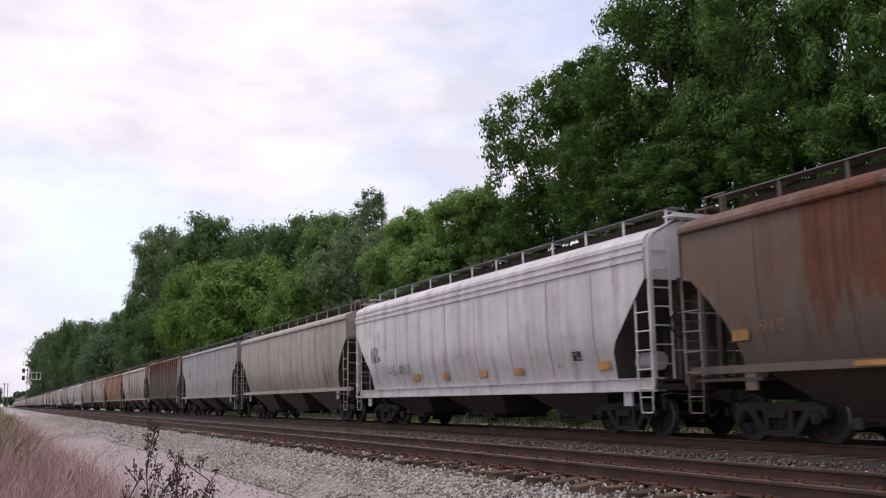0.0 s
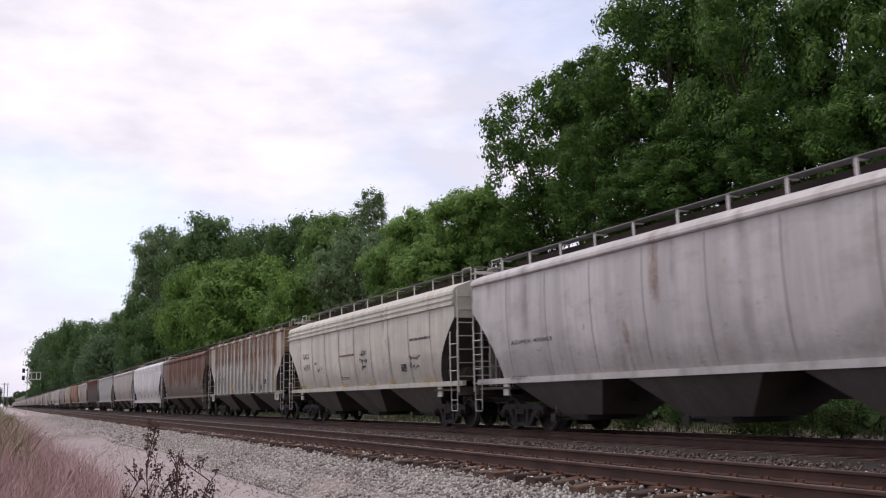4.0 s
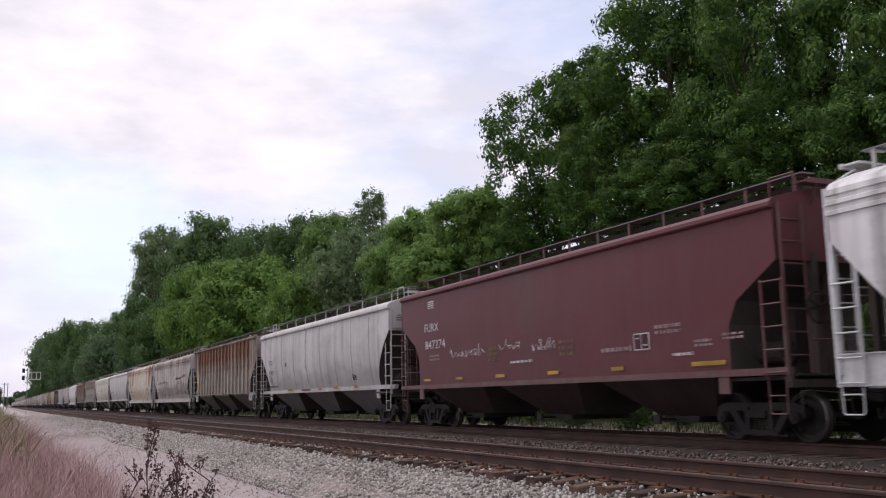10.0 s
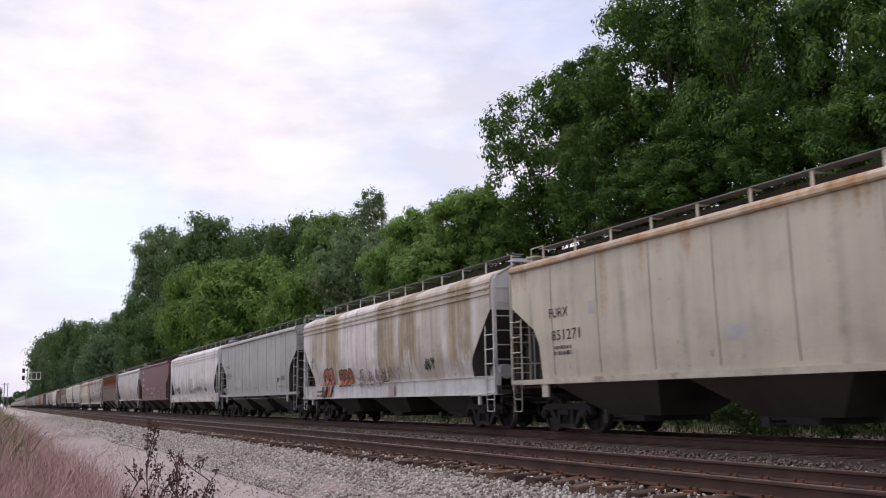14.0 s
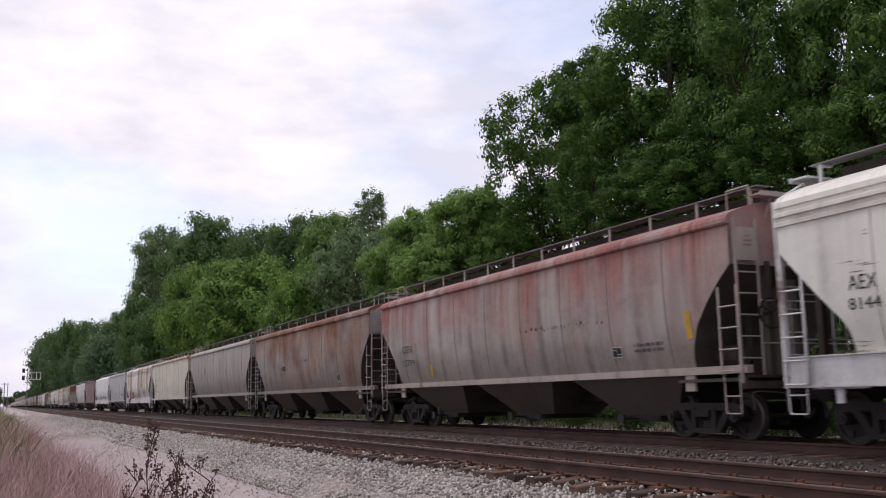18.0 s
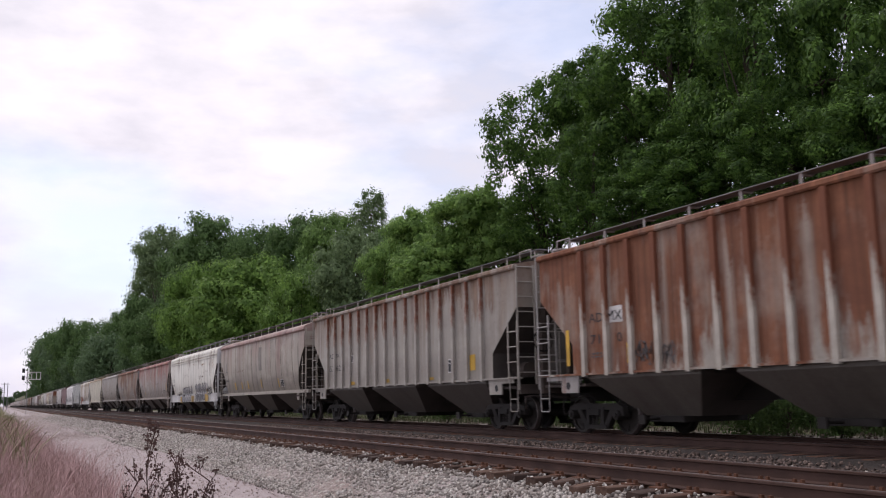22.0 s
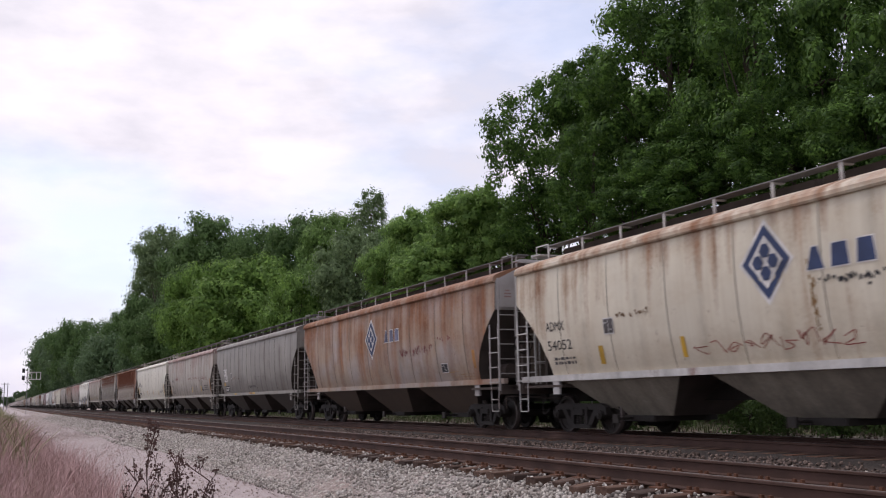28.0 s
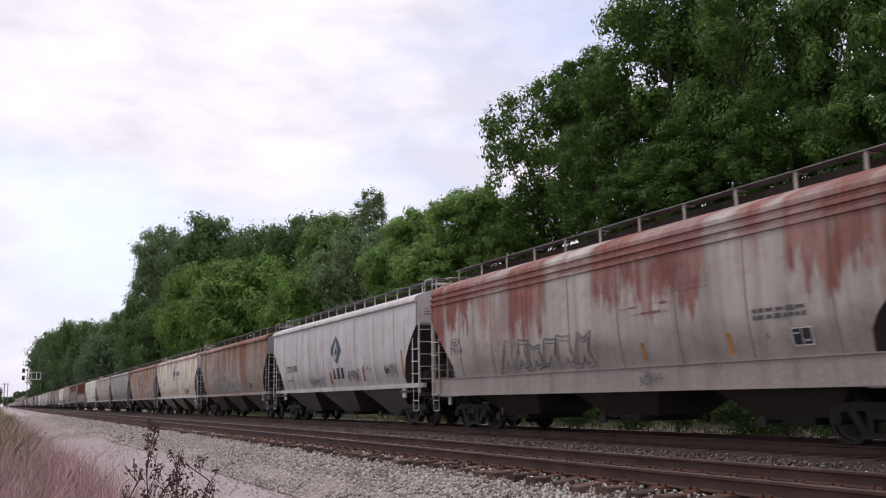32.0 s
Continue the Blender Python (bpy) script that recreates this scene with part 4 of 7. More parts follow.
CARS[15] = ("round", (0.29, 0.225, 0.18), dict(amount=0.44, rust=(0.185, 0.078, 0.043), top=0.8, second=(0.22, 0.20, 0.19), streak=0.75, fall=0.35, soft=1.8, dirt=0.5, grime=(0.13, 0.10, 0.085), band=(3.85, 4.3, 0.7)), "rusty brown and grey covered hopper car with rounded sides")
CARS[16] = ("round", (0.40, 0.345, 0.325), dict(amount=0.30, soft=2.2, rust=(0.30, 0.135, 0.115), top=1.4, dirt=0.55, smudge=0.7, second=(0.36, 0.325, 0.31)), "pinkish grey covered hopper car with faded red upper sides")
CARS[17] = ("sill", (0.79, 0.775, 0.75), dict(amount=0.06, rust=(0.19, 0.115, 0.08), top=0.9, dirt=0.22, soft=1.5, grime=(0.33, 0.30, 0.26), smudge=0.45, band=(3.5, 3.8, 0.35)), "white covered hopper car with grey bubble scrawls")
CARS[18] = ("round", (0.42, 0.385, 0.35), dict(amount=0.08, soft=3.0, band=(3.75, 4.15, 0.8), rust=(0.32, 0.19, 0.17), top=1.1, dirt=0.6, smudge=0.8), "dusty grey covered hopper car with faded pink eaves")
CARS[19] = ("ribbed", (0.37, 0.35, 0.335), dict(amount=0.16, rust=(0.20, 0.125, 0.085), top=1.2, streak=2.4, soft=2.4, bays=(3.5, 0.4, 0.7, 0.40)), "grey ribbed covered hopper car with rust along its top")
CARS[20] = ("ribbed", (0.46, 0.43, 0.40), dict(amount=0.40, rust=(0.21, 0.088, 0.048), top=0.9, streak=2.8, soft=1.4, bays=(1.15, 0.6, 1.0, 0.49)), "heavily rusted orange-brown ribbed covered hopper car")
CARS[21] = ("round", (0.62, 0.605, 0.56), dict(amount=-0.3, dirt=0.05, smudge=0.25), "clean cream-white covered hopper car with yellow upright marks")
CARS[22] = ("round", (0.42, 0.39, 0.365), dict(amount=0.06, soft=3.0, band=(3.8, 4.15, 0.8), rust=(0.32, 0.19, 0.17), top=1.2, dirt=0.45, smudge=0.6), "grey covered hopper car with pink stains under the roof")
CARS[23] = ("round", (0.27, 0.258, 0.248), dict(amount=0.08, dirt=0.6, smudge=0.8, soft=2.0, grime=(0.14, 0.125, 0.115), band=(3.85, 4.4, 0.5), rust=(0.15, 0.12, 0.10)), "dark silver-grey covered hopper car with streaked sides")
CARS[24] = ("round", (0.41, 0.315, 0.25), dict(amount=0.52, rust=(0.255, 0.115, 0.058), top=0.6, dirt=0.3, second=(0.37, 0.315, 0.29), streak=1.2, soft=1.8, band=(3.85, 4.3, 0.8)), "orange-brown covered hopper car with a small diamond emblem")
CARS[25] = ("round", (0.68, 0.64, 0.56), dict(amount=0.22, rust=(0.30, 0.15, 0.075), top=0.6, dirt=0.28, streak=2.6, soft=1.5, grime=(0.36, 0.27, 0.17), band=(3.8, 4.2, 0.7)), "cream covered hopper car with a navy diamond emblem")
CARS[26] = ("round", (0.285, 0.235, 0.20), dict(amount=0.46, rust=(0.215, 0.098, 0.055), top=0.7, dirt=0.4, second=(0.33, 0.275, 0.23), streak=1.0, soft=2.0, band=(3.85, 4.3, 0.6)), "rust-brown covered hopper car with pale chalky scrawls")
CARS[27] = ("round", (0.570, 0.557, 0.552), dict(amount=0.03, dirt=0.3), "white-grey covered hopper car with a blue and green leaf emblem")
CARS[28] = ("sill", (0.46, 0.43, 0.41), dict(amount=0.20, rust=(0.255, 0.10, 0.078), top=0.8, dirt=0.65, streak=0.9, soft=1.6, grime=(0.20, 0.165, 0.145), bays=(2.5, 0.5, 0.65, 0.5), band=(3.5, 3.95, 0.8)), "grey covered hopper car with faded red rust patches")
CARS[29] = ("round", (0.360, 0.338, 0.324), dict(amount=0.2), "grey covered hopper car with rounded sides")
EXTRA = {9: dict(seams=1, posts=14), 27: dict(posts=16), 11: dict(rod=True), 3: dict(seams=10)}
# ladders, posts and end sheets that keep a paler paint than the sides
TRIM = {5: (0.66, 0.65, 0.65), 6: (0.58, 0.56, 0.55), 7: (0.46, 0.44, 0.42), 15: (0.36, 0.35, 0.345), 20: (0.45, 0.43, 0.415), 24: (0.42, 0.40, 0.39), 25: (0.68, 0.67, 0.65), 26: (0.36, 0.34, 0.33)}
# share of the car colour kept on the bays; the loss paints underside shade
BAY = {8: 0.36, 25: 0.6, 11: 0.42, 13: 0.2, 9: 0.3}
TRAIN = {}
for k, (style, base, kw, label) in sorted(CARS.items()):
    length = JOINTS[k] - JOINTS[k - 1]
    spec = dict(EXTRA.get(k, {}))
    spec.setdefault("seams", 9)
    spec["pale_end"] = k in TRIM
    spec["plain_sill"] = k in (1, 7, 15, 20, 24, 26, 28)
    kw = dict(kw, seed=k * 1.37 + 20, panel=(length - 1.18) / spec["seams"])
    base = (base[0] * 1.02, base[1], base[2] * (0.93 if base[0] - base[2] > 0.03 or base[0] < 0.5 else 0.99))
    coat = paint("car_paint", base, **kw)
    trim = paint("trim_paint", TRIM.get(k, [min(0.75, v * 1.08) for v in base]), amount=kw.get("amount", 0.3) * 0.5, dirt=0.3, seed=k + 3.3)
    # bays: car colour darkened for underside shade, with grime over it
    spec["bay"] = paint("bay_grime_and_shade", [v * BAY.get(k, 0.13 if style in SILLS else 0.42 if style == "ribbed" else 0.33) for v in base], amount=-0.4, dirt=0.45, seed=k + 5.1, grime=(0.075, 0.058, 0.05), panel=40.0)
    if style == "ribbed":
        spec["rib"] = paint("rib_paint", [min(0.75, v * 1.18) for v in base], amount=kw["amount"] - 0.05, rust=(0.235, 0.092, 0.05), top=2.0, dirt=0.25, seed=k + 9.2, streak=3.0, fall=0.5)
    # seams: car colour darkened, a thin line of shade painted along each weld
    spec["seam_shade"] = paint("seam_shade", [v * (0.5 if base[0] < 0.5 else 0.68) for v in base], amount=0.2, seed=k + 0.7)
    car, half = hopper_car(style, length, coat, trim, spec)
    tagged(car, label, "freight car", "hopper cars of the train")
    TRAIN[k] = (car, half, style)

FAR_TONES = [(0.50, 0.47, 0.46), (0.40, 0.36, 0.35), (0.30, 0.21, 0.17), (0.56, 0.54, 0.53), (0.36, 0.29, 0.26), (0.46, 0.40, 0.37)]
FAR_COATS = [paint("far_car_paint", c, amount=0.3, seed=i * 2.7) for i, c in enumerate(FAR_TONES)]
FAR_WORDS = ["pale grey", "dull grey", "rust-brown", "whitish", "brown-grey", "pinkish grey"]


def far_car(tone):
    """A car that stays hundreds of metres off."""
    style = ("round", "sill", "flat")[tone % 3]
    half = 8.53
    got = body_meshes(style, half)
    car = new("hopper_car")
    coat = FAR_COATS[tone]
    part("side_sheet", got["side_near"], car, coat)
    part("side_sheet", got["side_far"], car, coat)
    part("end_sheet", got["end_rear"], car, coat)
    part("slope_sheet", got["slope_rear"], car)
    part("side_sill", got["sill_near"], car, coat)
    part("roof", got["roof"], car, coat)
    for b in range(3):
        part("hopper", got["hopper_%d" % b], car)
    e = STYLES[style]["eave"]
    part("running_board", cached(("farboard", style), lambda: Shape().box(-half, half, -0.76, 0.76, e + 0.62, e + 0.72).mesh("running_board", BOARD)), car)
    for sign in (-1, 1):
        part("truck", cached("fartruck", lambda: Shape().box(-1.2, 1.2, -1.05, -0.9, 0.3, 0.66, 0.05).box(-1.2, 1.2, 0.9, 1.05, 0.3, 0.66, 0.05).wheel(-AXLE, -0.75, WHEEL_R, WHEEL_R, 0.12, 14).wheel(AXLE, -0.75, WHEEL_R, WHEEL_R, 0.12, 14).wheel(-AXLE, 0.75, WHEEL_R, WHEEL_R, 0.12, 14).wheel(AXLE, 0.75, WHEEL_R, WHEEL_R, 0.12, 14).box(-0.3, 0.3, -0.9, 0.9, 0.4, 1.2).mesh("truck", DARK_STEEL)), car).location.x = sign * TRUCK_AT
    tagged(car, FAR_WORDS[tone] + " covered hopper car far down the line", "freight car", "hopper cars of the train")
    return car, half, style


dice = random.Random(5)
for k in range(-13, -56, -1):
    TRAIN[k] = far_car(dice.randrange(6))
# ---- ties ----
def tie_mesh(seed):
    rng = random.Random(seed)
    a, b, w = -1.30 + rng.uniform(-0.05, 0.05), 1.30 + rng.uniform(-0.05, 0.05), 0.115 + rng.uniform(-0.01, 0.01)
    # chewed ends and a cupped, uneven top
    v, f, n = [], [], 9
    for i in range(n):
        y = a + (b - a) * i / (n - 1)
        frayed = rng.uniform(0.0, 0.035) if i in (0, n - 1) else 0.0
        for x, z in ((-w, -0.36), (-w, -0.19), (-w + 0.018, -0.178), (w - 0.018, -0.178), (w, -0.19), (w, -0.36)):
            v.append((x * (1 - frayed) + rng.uniform(-0.008, 0.008), y + rng.uniform(-0.012, 0.012), z + rng.uniform(-0.012, 0.004) * (z > -0.3) - frayed))
    for i in range(n - 1):
        f += [(i * 6 + j, i * 6 + (j + 1) % 6, i * 6 + 6 + (j + 1) % 6, i * 6 + 6 + j) for j in range(6)]
    f += [tuple(range(6))[::-1], tuple(range((n - 1) * 6, n * 6))]
    return mesh_of("tie", v, f, WOOD_TIE)


TIE_MESHES = [tie_mesh(i) for i in range(6)]
PLATE = Shape()
for s in (-0.755, 0.755):
    PLATE.box(-0.10, 0.10, s - 0.20, s + 0.20, -0.19, -0.166, 0.01)
    for k in (-1, 1):
        for j in (-1, 1):
            PLATE.box(j * 0.06 - 0.02, j * 0.06 + 0.02, s + k * 0.10 - 0.02, s + k * 0.10 + 0.02, -0.166, -0.128)
PLATE = PLATE.mesh("tie_plate", PLATE_RUST)
dice = random.Random(3)
near_ties = tagged(new("track_ties"), "row of dark weathered wooden ties under the empty track", "ties", kind="structure")
for i in range(230):
    x = -4.0 - i * 0.54
    t = part("tie", TIE_MESHES[dice.randrange(6)], near_ties)
    t.matrix_basis = pose(x + dice.uniform(-0.03, 0.03), NEAR_TRACK + dice.uniform(-0.06, 0.06), dice.uniform(-0.012, 0.006), 0, 0, dice.uniform(-1.2, 1.2))
    part("tie_plate", PLATE, near_ties).matrix_basis = pose(x, NEAR_TRACK, 0)
rest = Shape()
for track, start, stop in ((NEAR_TRACK, -128.2, -420), (FAR_TRACK, 10, -300)):
    x = start
    while x > stop:
        rest.box(x - 0.115, x + 0.115, track - 1.3, track + 1.3, -0.36, -0.178 if track == NEAR_TRACK else -0.173)
        x -= 0.54
tagged(new("distant_ties", rest.mesh("distant_ties", WOOD_TIE)), "dark wooden ties further down both tracks", "ties", kind="stuff")
# ---- marks on the car sides ----
GREY_INK = plain("faded_black_ink", (0.11, 0.10, 0.10), 0.7, 0, 9)
FADED = plain("faded_tan_letters", (0.20, 0.13, 0.08), 0.7, 0, 9)
FADED_CHALK = plain("faded_white_letters", (0.34, 0.24, 0.24), 0.7, 0, 9)
MUSTARD = plain("mustard_spray", (0.40, 0.26, 0.075), 0.7, 0, 6, 0.5)
RED_SPRAY = plain("faded_red_spray", (0.32, 0.085, 0.075), 0.7, 0, 9)
RED_INK = plain("red_brown_ink", (0.20, 0.062, 0.06), 0.7, 0, 9)
ORANGE_INK = plain("orange_spray", (0.42, 0.13, 0.07), 0.7, 0, 9)
PINK_INK = plain("pink_grey_patch", (0.42, 0.33, 0.34), 0.7, 0, 5)
ORANGE_MARK = plain("orange_reflector", (0.42, 0.20, 0.06), 0.6, 0, 9, 0.5)
TAN_MARK = plain("tan_reflector", (0.36, 0.24, 0.10), 0.6, 0, 9, 0.4)
GREY_PATCH = plain("grey_paint_patch", (0.47, 0.455, 0.445), 0.7, 0, 4)
DULL_RED = plain("dull_maroon_field", (0.085, 0.025, 0.03), 0.7, 0, 6)
DULL_PATCH = plain("dusty_overpaint", (0.29, 0.265, 0.245), 0.75, 0, 5, 0.4)
SILVER = plain("silver_grey_spray", (0.34, 0.33, 0.34), 0.6, 0.1, 4)
FAINT_INK = plain("worn_grey_spray", (0.21, 0.19, 0.18), 0.7, 0, 6, 0.5)
RUST_SMEAR = plain("orange_rust_smear", (0.34, 0.21, 0.10), 0.8, 0, 6, 0.4)
RUST_DARK = plain("brown_rust_stain", (0.16, 0.085, 0.06), 0.85, 0, 6, 0.5)
RUST_RED = plain("faded_red_rust", (0.30, 0.15, 0.12), 0.85, 0, 6, 0.4)
STAIN_TAN = plain("pale_tan_run", (0.56, 0.51, 0.42), 0.8, 0, 6, 0.3)
FADED_BLUE = plain("faded_blue_paint", (0.16, 0.165, 0.25), 0.7, 0, 6, 0.5)
CHALKY = plain("chalky_pale_spray", (0.47, 0.465, 0.44), 0.8, 0, 9, 0.5)


def skin(k, x, z, out):
    """The place on a car's near side, out metres proud of its surface."""
    car, half, style = TRAIN[k]
    s = STYLES[style]
    y = side_y(style, z)
    if z < s["sill"][1] + 0.02:
        y = side_y(style, s["sill"][1]) + (0.12 if style in SILLS else 0.075)
    return (x, -y - out, z)


def drape(k, flat, faces, x, z, mat, name, out=0.008, label=""):
    """Lays an outline given in metres from its centre upon the side of car k."""
    v = [skin(k, x + a, z + b, out) for a, b in flat]
    return part(name, mesh_of(name, v, faces, mat), TRAIN[k][0], None, label)


def grid(w, h, nx, nz, jag=0.0, seed=0):
    rng = random.Random(seed)
    v = [(-w / 2 + w * i / nx + rng.uniform(-jag, jag), -h / 2 + h * j / nz + rng.uniform(-jag, jag)) for j in range(nz + 1) for i in range(nx + 1)]
    f = [(j * (nx + 1) + i, j * (nx + 1) + i + 1, (j + 1) * (nx + 1) + i + 1, (j + 1) * (nx + 1) + i) for j in range(nz) for i in range(nx)]
    return v, f


def stripe(k, x, z, w, h, mat):
    if h < 0.35:
        # a short plate stays flat where it is fixed
        v, f = grid(w, h, 1, 1)
        y = min(skin(k, x, z + h / 2, 0.012)[1], skin(k, x, z - h / 2, 0.012)[1]) if z < STYLES[TRAIN[k][2]]["sill"][1] else skin(k, x, z, 0.03)[1]
        part("reflector_stripe", mesh_of("reflector_stripe", [(x + a, y, z + b) for a, b in v], f, mat), TRAIN[k][0])
        return
    drape(k, *grid(w, h, 1, max(1, int(h / 0.12))), x, z, mat, "reflector_stripe", 0.012)


def patch(k, x, z, w, h, mat):
    drape(k, *grid(w, h, max(2, int(w / 0.1)), max(2, int(h / 0.1)), min(w, h) * 0.035, int(abs(x) * 100) + k), x, z, mat, "paint_patch", 0.004)


def label(k, x, z, w, h, mat):
    """A data panel: a thin pale border, two dark fields and a line of small print in one of them."""
    drape(k, *grid(w, h, 2, 2), x, z, CHALK, "data_panel", 0.012)
    for i in (-1, 1):
        drape(k, *grid(w * 0.42, h * 0.86, 1, 2), x + i * w * 0.232, z, mat if mat is not CHALK else DULL_RED, "panel_field", 0.016)
    drape(k, *grid(w * 0.26, h * 0.10, 1, 1), x + w * 0.23, z - h * 0.22, GREY_PATCH, "panel_print", 0.020)
    drape(k, *grid(w * 0.24, h * 0.08, 1, 1), x - w * 0.23, z + h * 0.2, GREY_PATCH, "panel_print", 0.020)


TEXTS = {}


def text_outline(body):
    """The outline of a line of letters, scaled to one metre by one metre round its centre."""
    if body not in TEXTS:
        cu = bpy.data.curves.new("letters", "FONT")
        cu.body, cu.align_x, cu.align_y = body, "CENTER", "CENTER"
        cu.resolution_u = 2
        ob = bpy.data.objects.new("letters", cu)
        scene.collection.objects.link(ob)
        me = bpy.data.meshes.new_from_object(ob)
        bpy.data.objects.remove(ob)
        v = [(p.co.x, p.co.y) for p in me.vertices]
        f = [tuple(p.vertices) for p in me.polygons]
        bpy.data.meshes.remove(me)
        x0, x1 = min(a for a, _ in v), max(a for a, _ in v)
        z0, z1 = min(b for _, b in v), max(b for _, b in v)
        TEXTS[body] = ([((a - x0) / (x1 - x0) - 0.5, (b - z0) / (z1 - z0) - 0.5) for a, b in v], f)
    return TEXTS[body]


def letter(k, body, x, z, w, h, mat):
    v, f = text_outline(body)
    drape(k, [(a * w, b * h) for a, b in v], f, x, z, mat, "lettering", 0.012, "stencilled letters and figures")


def bars(k, x, z, w, h, mat, rows):
    """Small writing that cannot be read: short bars in lines."""
    rng = random.Random(int(abs(x) * 77) + k)
    v, f = [], []
    for r in range(rows):
        zc = h / 2 - h * (r + 0.5) / rows
        a = -w / 2
        while a < w / 2 - 0.02:
            b = min(w / 2, a + rng.uniform(0.05, 0.2) * max(0.6, w / 1.2))
            t = h / rows * rng.uniform(0.22, 0.36)
            n = len(v)
            v += [(a, zc - t), (b, zc - t), (b, zc + t), (a, zc + t)]
            f.append((n, n + 1, n + 2, n + 3))
            a = b + rng.uniform(0.02, 0.06)
    tagged(drape(k, v, f, x, z, mat, "small_print", 0.012), kind="stuff")


def ribbon(pts, t):
    v, f = [], []
    for i, (a, b) in enumerate(pts):
        p, q = pts[max(0, i - 1)], pts[min(len(pts) - 1, i + 1)]
        dx, dz = q[0] - p[0], q[1] - p[1]
        d = math.hypot(dx, dz) or 1.0
        v += [(a - dz / d * t, b + dx / d * t), (a + dz / d * t, b - dx / d * t)]
    for i in range(len(pts) - 1):
        f.append((2 * i, 2 * i + 1, 2 * i + 3, 2 * i + 2))
    return v, f


def smooth_line(pts, steps=5):
    out = []
    for i in range(len(pts) - 1):
        p0, p1, p2, p3 = pts[max(0, i - 1)], pts[i], pts[i + 1], pts[min(len(pts) - 1, i + 2)]
        for j in range(steps):
            t = j / steps
            out.append(tuple(0.5 * (2 * b + (c - a) * t + (2 * a - 5 * b + 4 * c - d) * t * t + (3 * b - a - 3 * c + d) * t ** 3) for a, b, c, d in zip(p0, p1, p2, p3)))
    return out + [pts[-1]]


def scrawl(k, x, z, w, h, mat, strokes):
    """A spray-can scrawl that spells nothing: loops and hooks, one after another."""
    rng = random.Random(int(abs(x) * 91) + k * 13)
    v, f = [], []
    strokes *= 2
    cell = w / strokes
    for i in range(strokes):
        c = -w / 2 + (i + 0.5) * cell
        pts = [(c + rng.uniform(-1.1, 1.1) * cell, rng.uniform(-0.5, 0.5) * h) for _ in range(rng.randint(4, 7))]
        rv, rf = ribbon(smooth_line(pts), min(0.015, 0.006 + h * 0.012))
        n = len(v)
        v += rv
        f += [tuple(n + j for j in q) for q in rf]
    tagged(drape(k, v, f, x, z, mat, "scrawl", 0.011, "sprayed scrawl without readable letters"), kind="stuff")


def cursive(k, x, z, w, h, mat, turns):
    """One thin sprayed line that runs on in loops like handwriting and spells nothing."""
    rng = random.Random(int(abs(x) * 61) + k)
    cell, v, f = w / turns, [], []
    for i in range(turns):
        c, tall = -w / 2 + (i + 0.5) * cell, rng.choice((0.15, 0.2, 0.5))
        pts = [(c + cell * rng.uniform(-0.5, 0.5), h * rng.uniform(-0.4, tall)) for _ in range(rng.randint(3, 5))]
        pts = [(c - cell * 0.4, h * rng.uniform(-0.4, 0.1))] + pts + [(c + cell * 0.45, -h * rng.uniform(0.1, 0.4))]
        rv, rf = ribbon(smooth_line(pts), min(0.010, 0.004 + h * 0.010))
        n = len(v)
        v += rv
        f += [tuple(n + j for j in q) for q in rf]
    tagged(drape(k, v, f, x, z, mat, "scrawl", 0.011, "thin sprayed line in hooks and loops"), kind="stuff")


def flecks(k, x, z, w, h, mat, count):
    """What is left of worn lettering: small torn flecks in a row."""
    rng = random.Random(int(abs(x) * 47) + k)
    v, f = [], []
    for i in range(count):
        a, b = rng.uniform(-w / 2, w / 2), rng.gauss(0, 0.22) * h
        n, r = 6, rng.uniform(0.012, 0.06)
        f.append(tuple(range(len(v), len(v) + n)))
        v += [(a + r * rng.uniform(0.4, 1.2) * math.cos(j * math.pi / 3), b + h * 0.3 * rng.uniform(0.3, 1.2) * math.sin(j * math.pi / 3)) for j in range(n)]
    tagged(drape(k, v, f, x, z, mat, "worn_lettering", 0.010), kind="stuff")


def smear(k, x, z, w, h, mat, count):
    """Ragged stains that lie close together, long in the direction of the box."""
    rng = random.Random(int(abs(z) * 970) + k)
    v, f = [], []
    lines = [(rng.gauss(0, 0.2) * w, rng.gauss(0, 0.25) * h) for _ in range(count)]
    for i in range(count * 22):
        a, b = rng.choice(lines)
        a, b = (a + rng.gauss(0, 0.16) * w, b + rng.gauss(0, 0.03) * h) if w > h else (a + rng.gauss(0, 0.05) * w, b + rng.gauss(0, 0.16) * h)
        p, q = (w * rng.uniform(0.01, 0.07), h * rng.uniform(0.008, 0.03)) if w > h else (w * rng.uniform(0.02, 0.08), h * rng.uniform(0.01, 0.06))
        n = 9
        f.append(tuple(range(len(v), len(v) + n)))
        v += [(a + p * rng.uniform(0.5, 1.1) * math.cos(j * 2 * math.pi / n), b + q * rng.uniform(0.4, 1.1) * math.sin(j * 2 * math.pi / n)) for j in range(n)]
    tagged(drape(k, v, f, x, z, mat, "rust_stain", 0.005), kind="stuff")


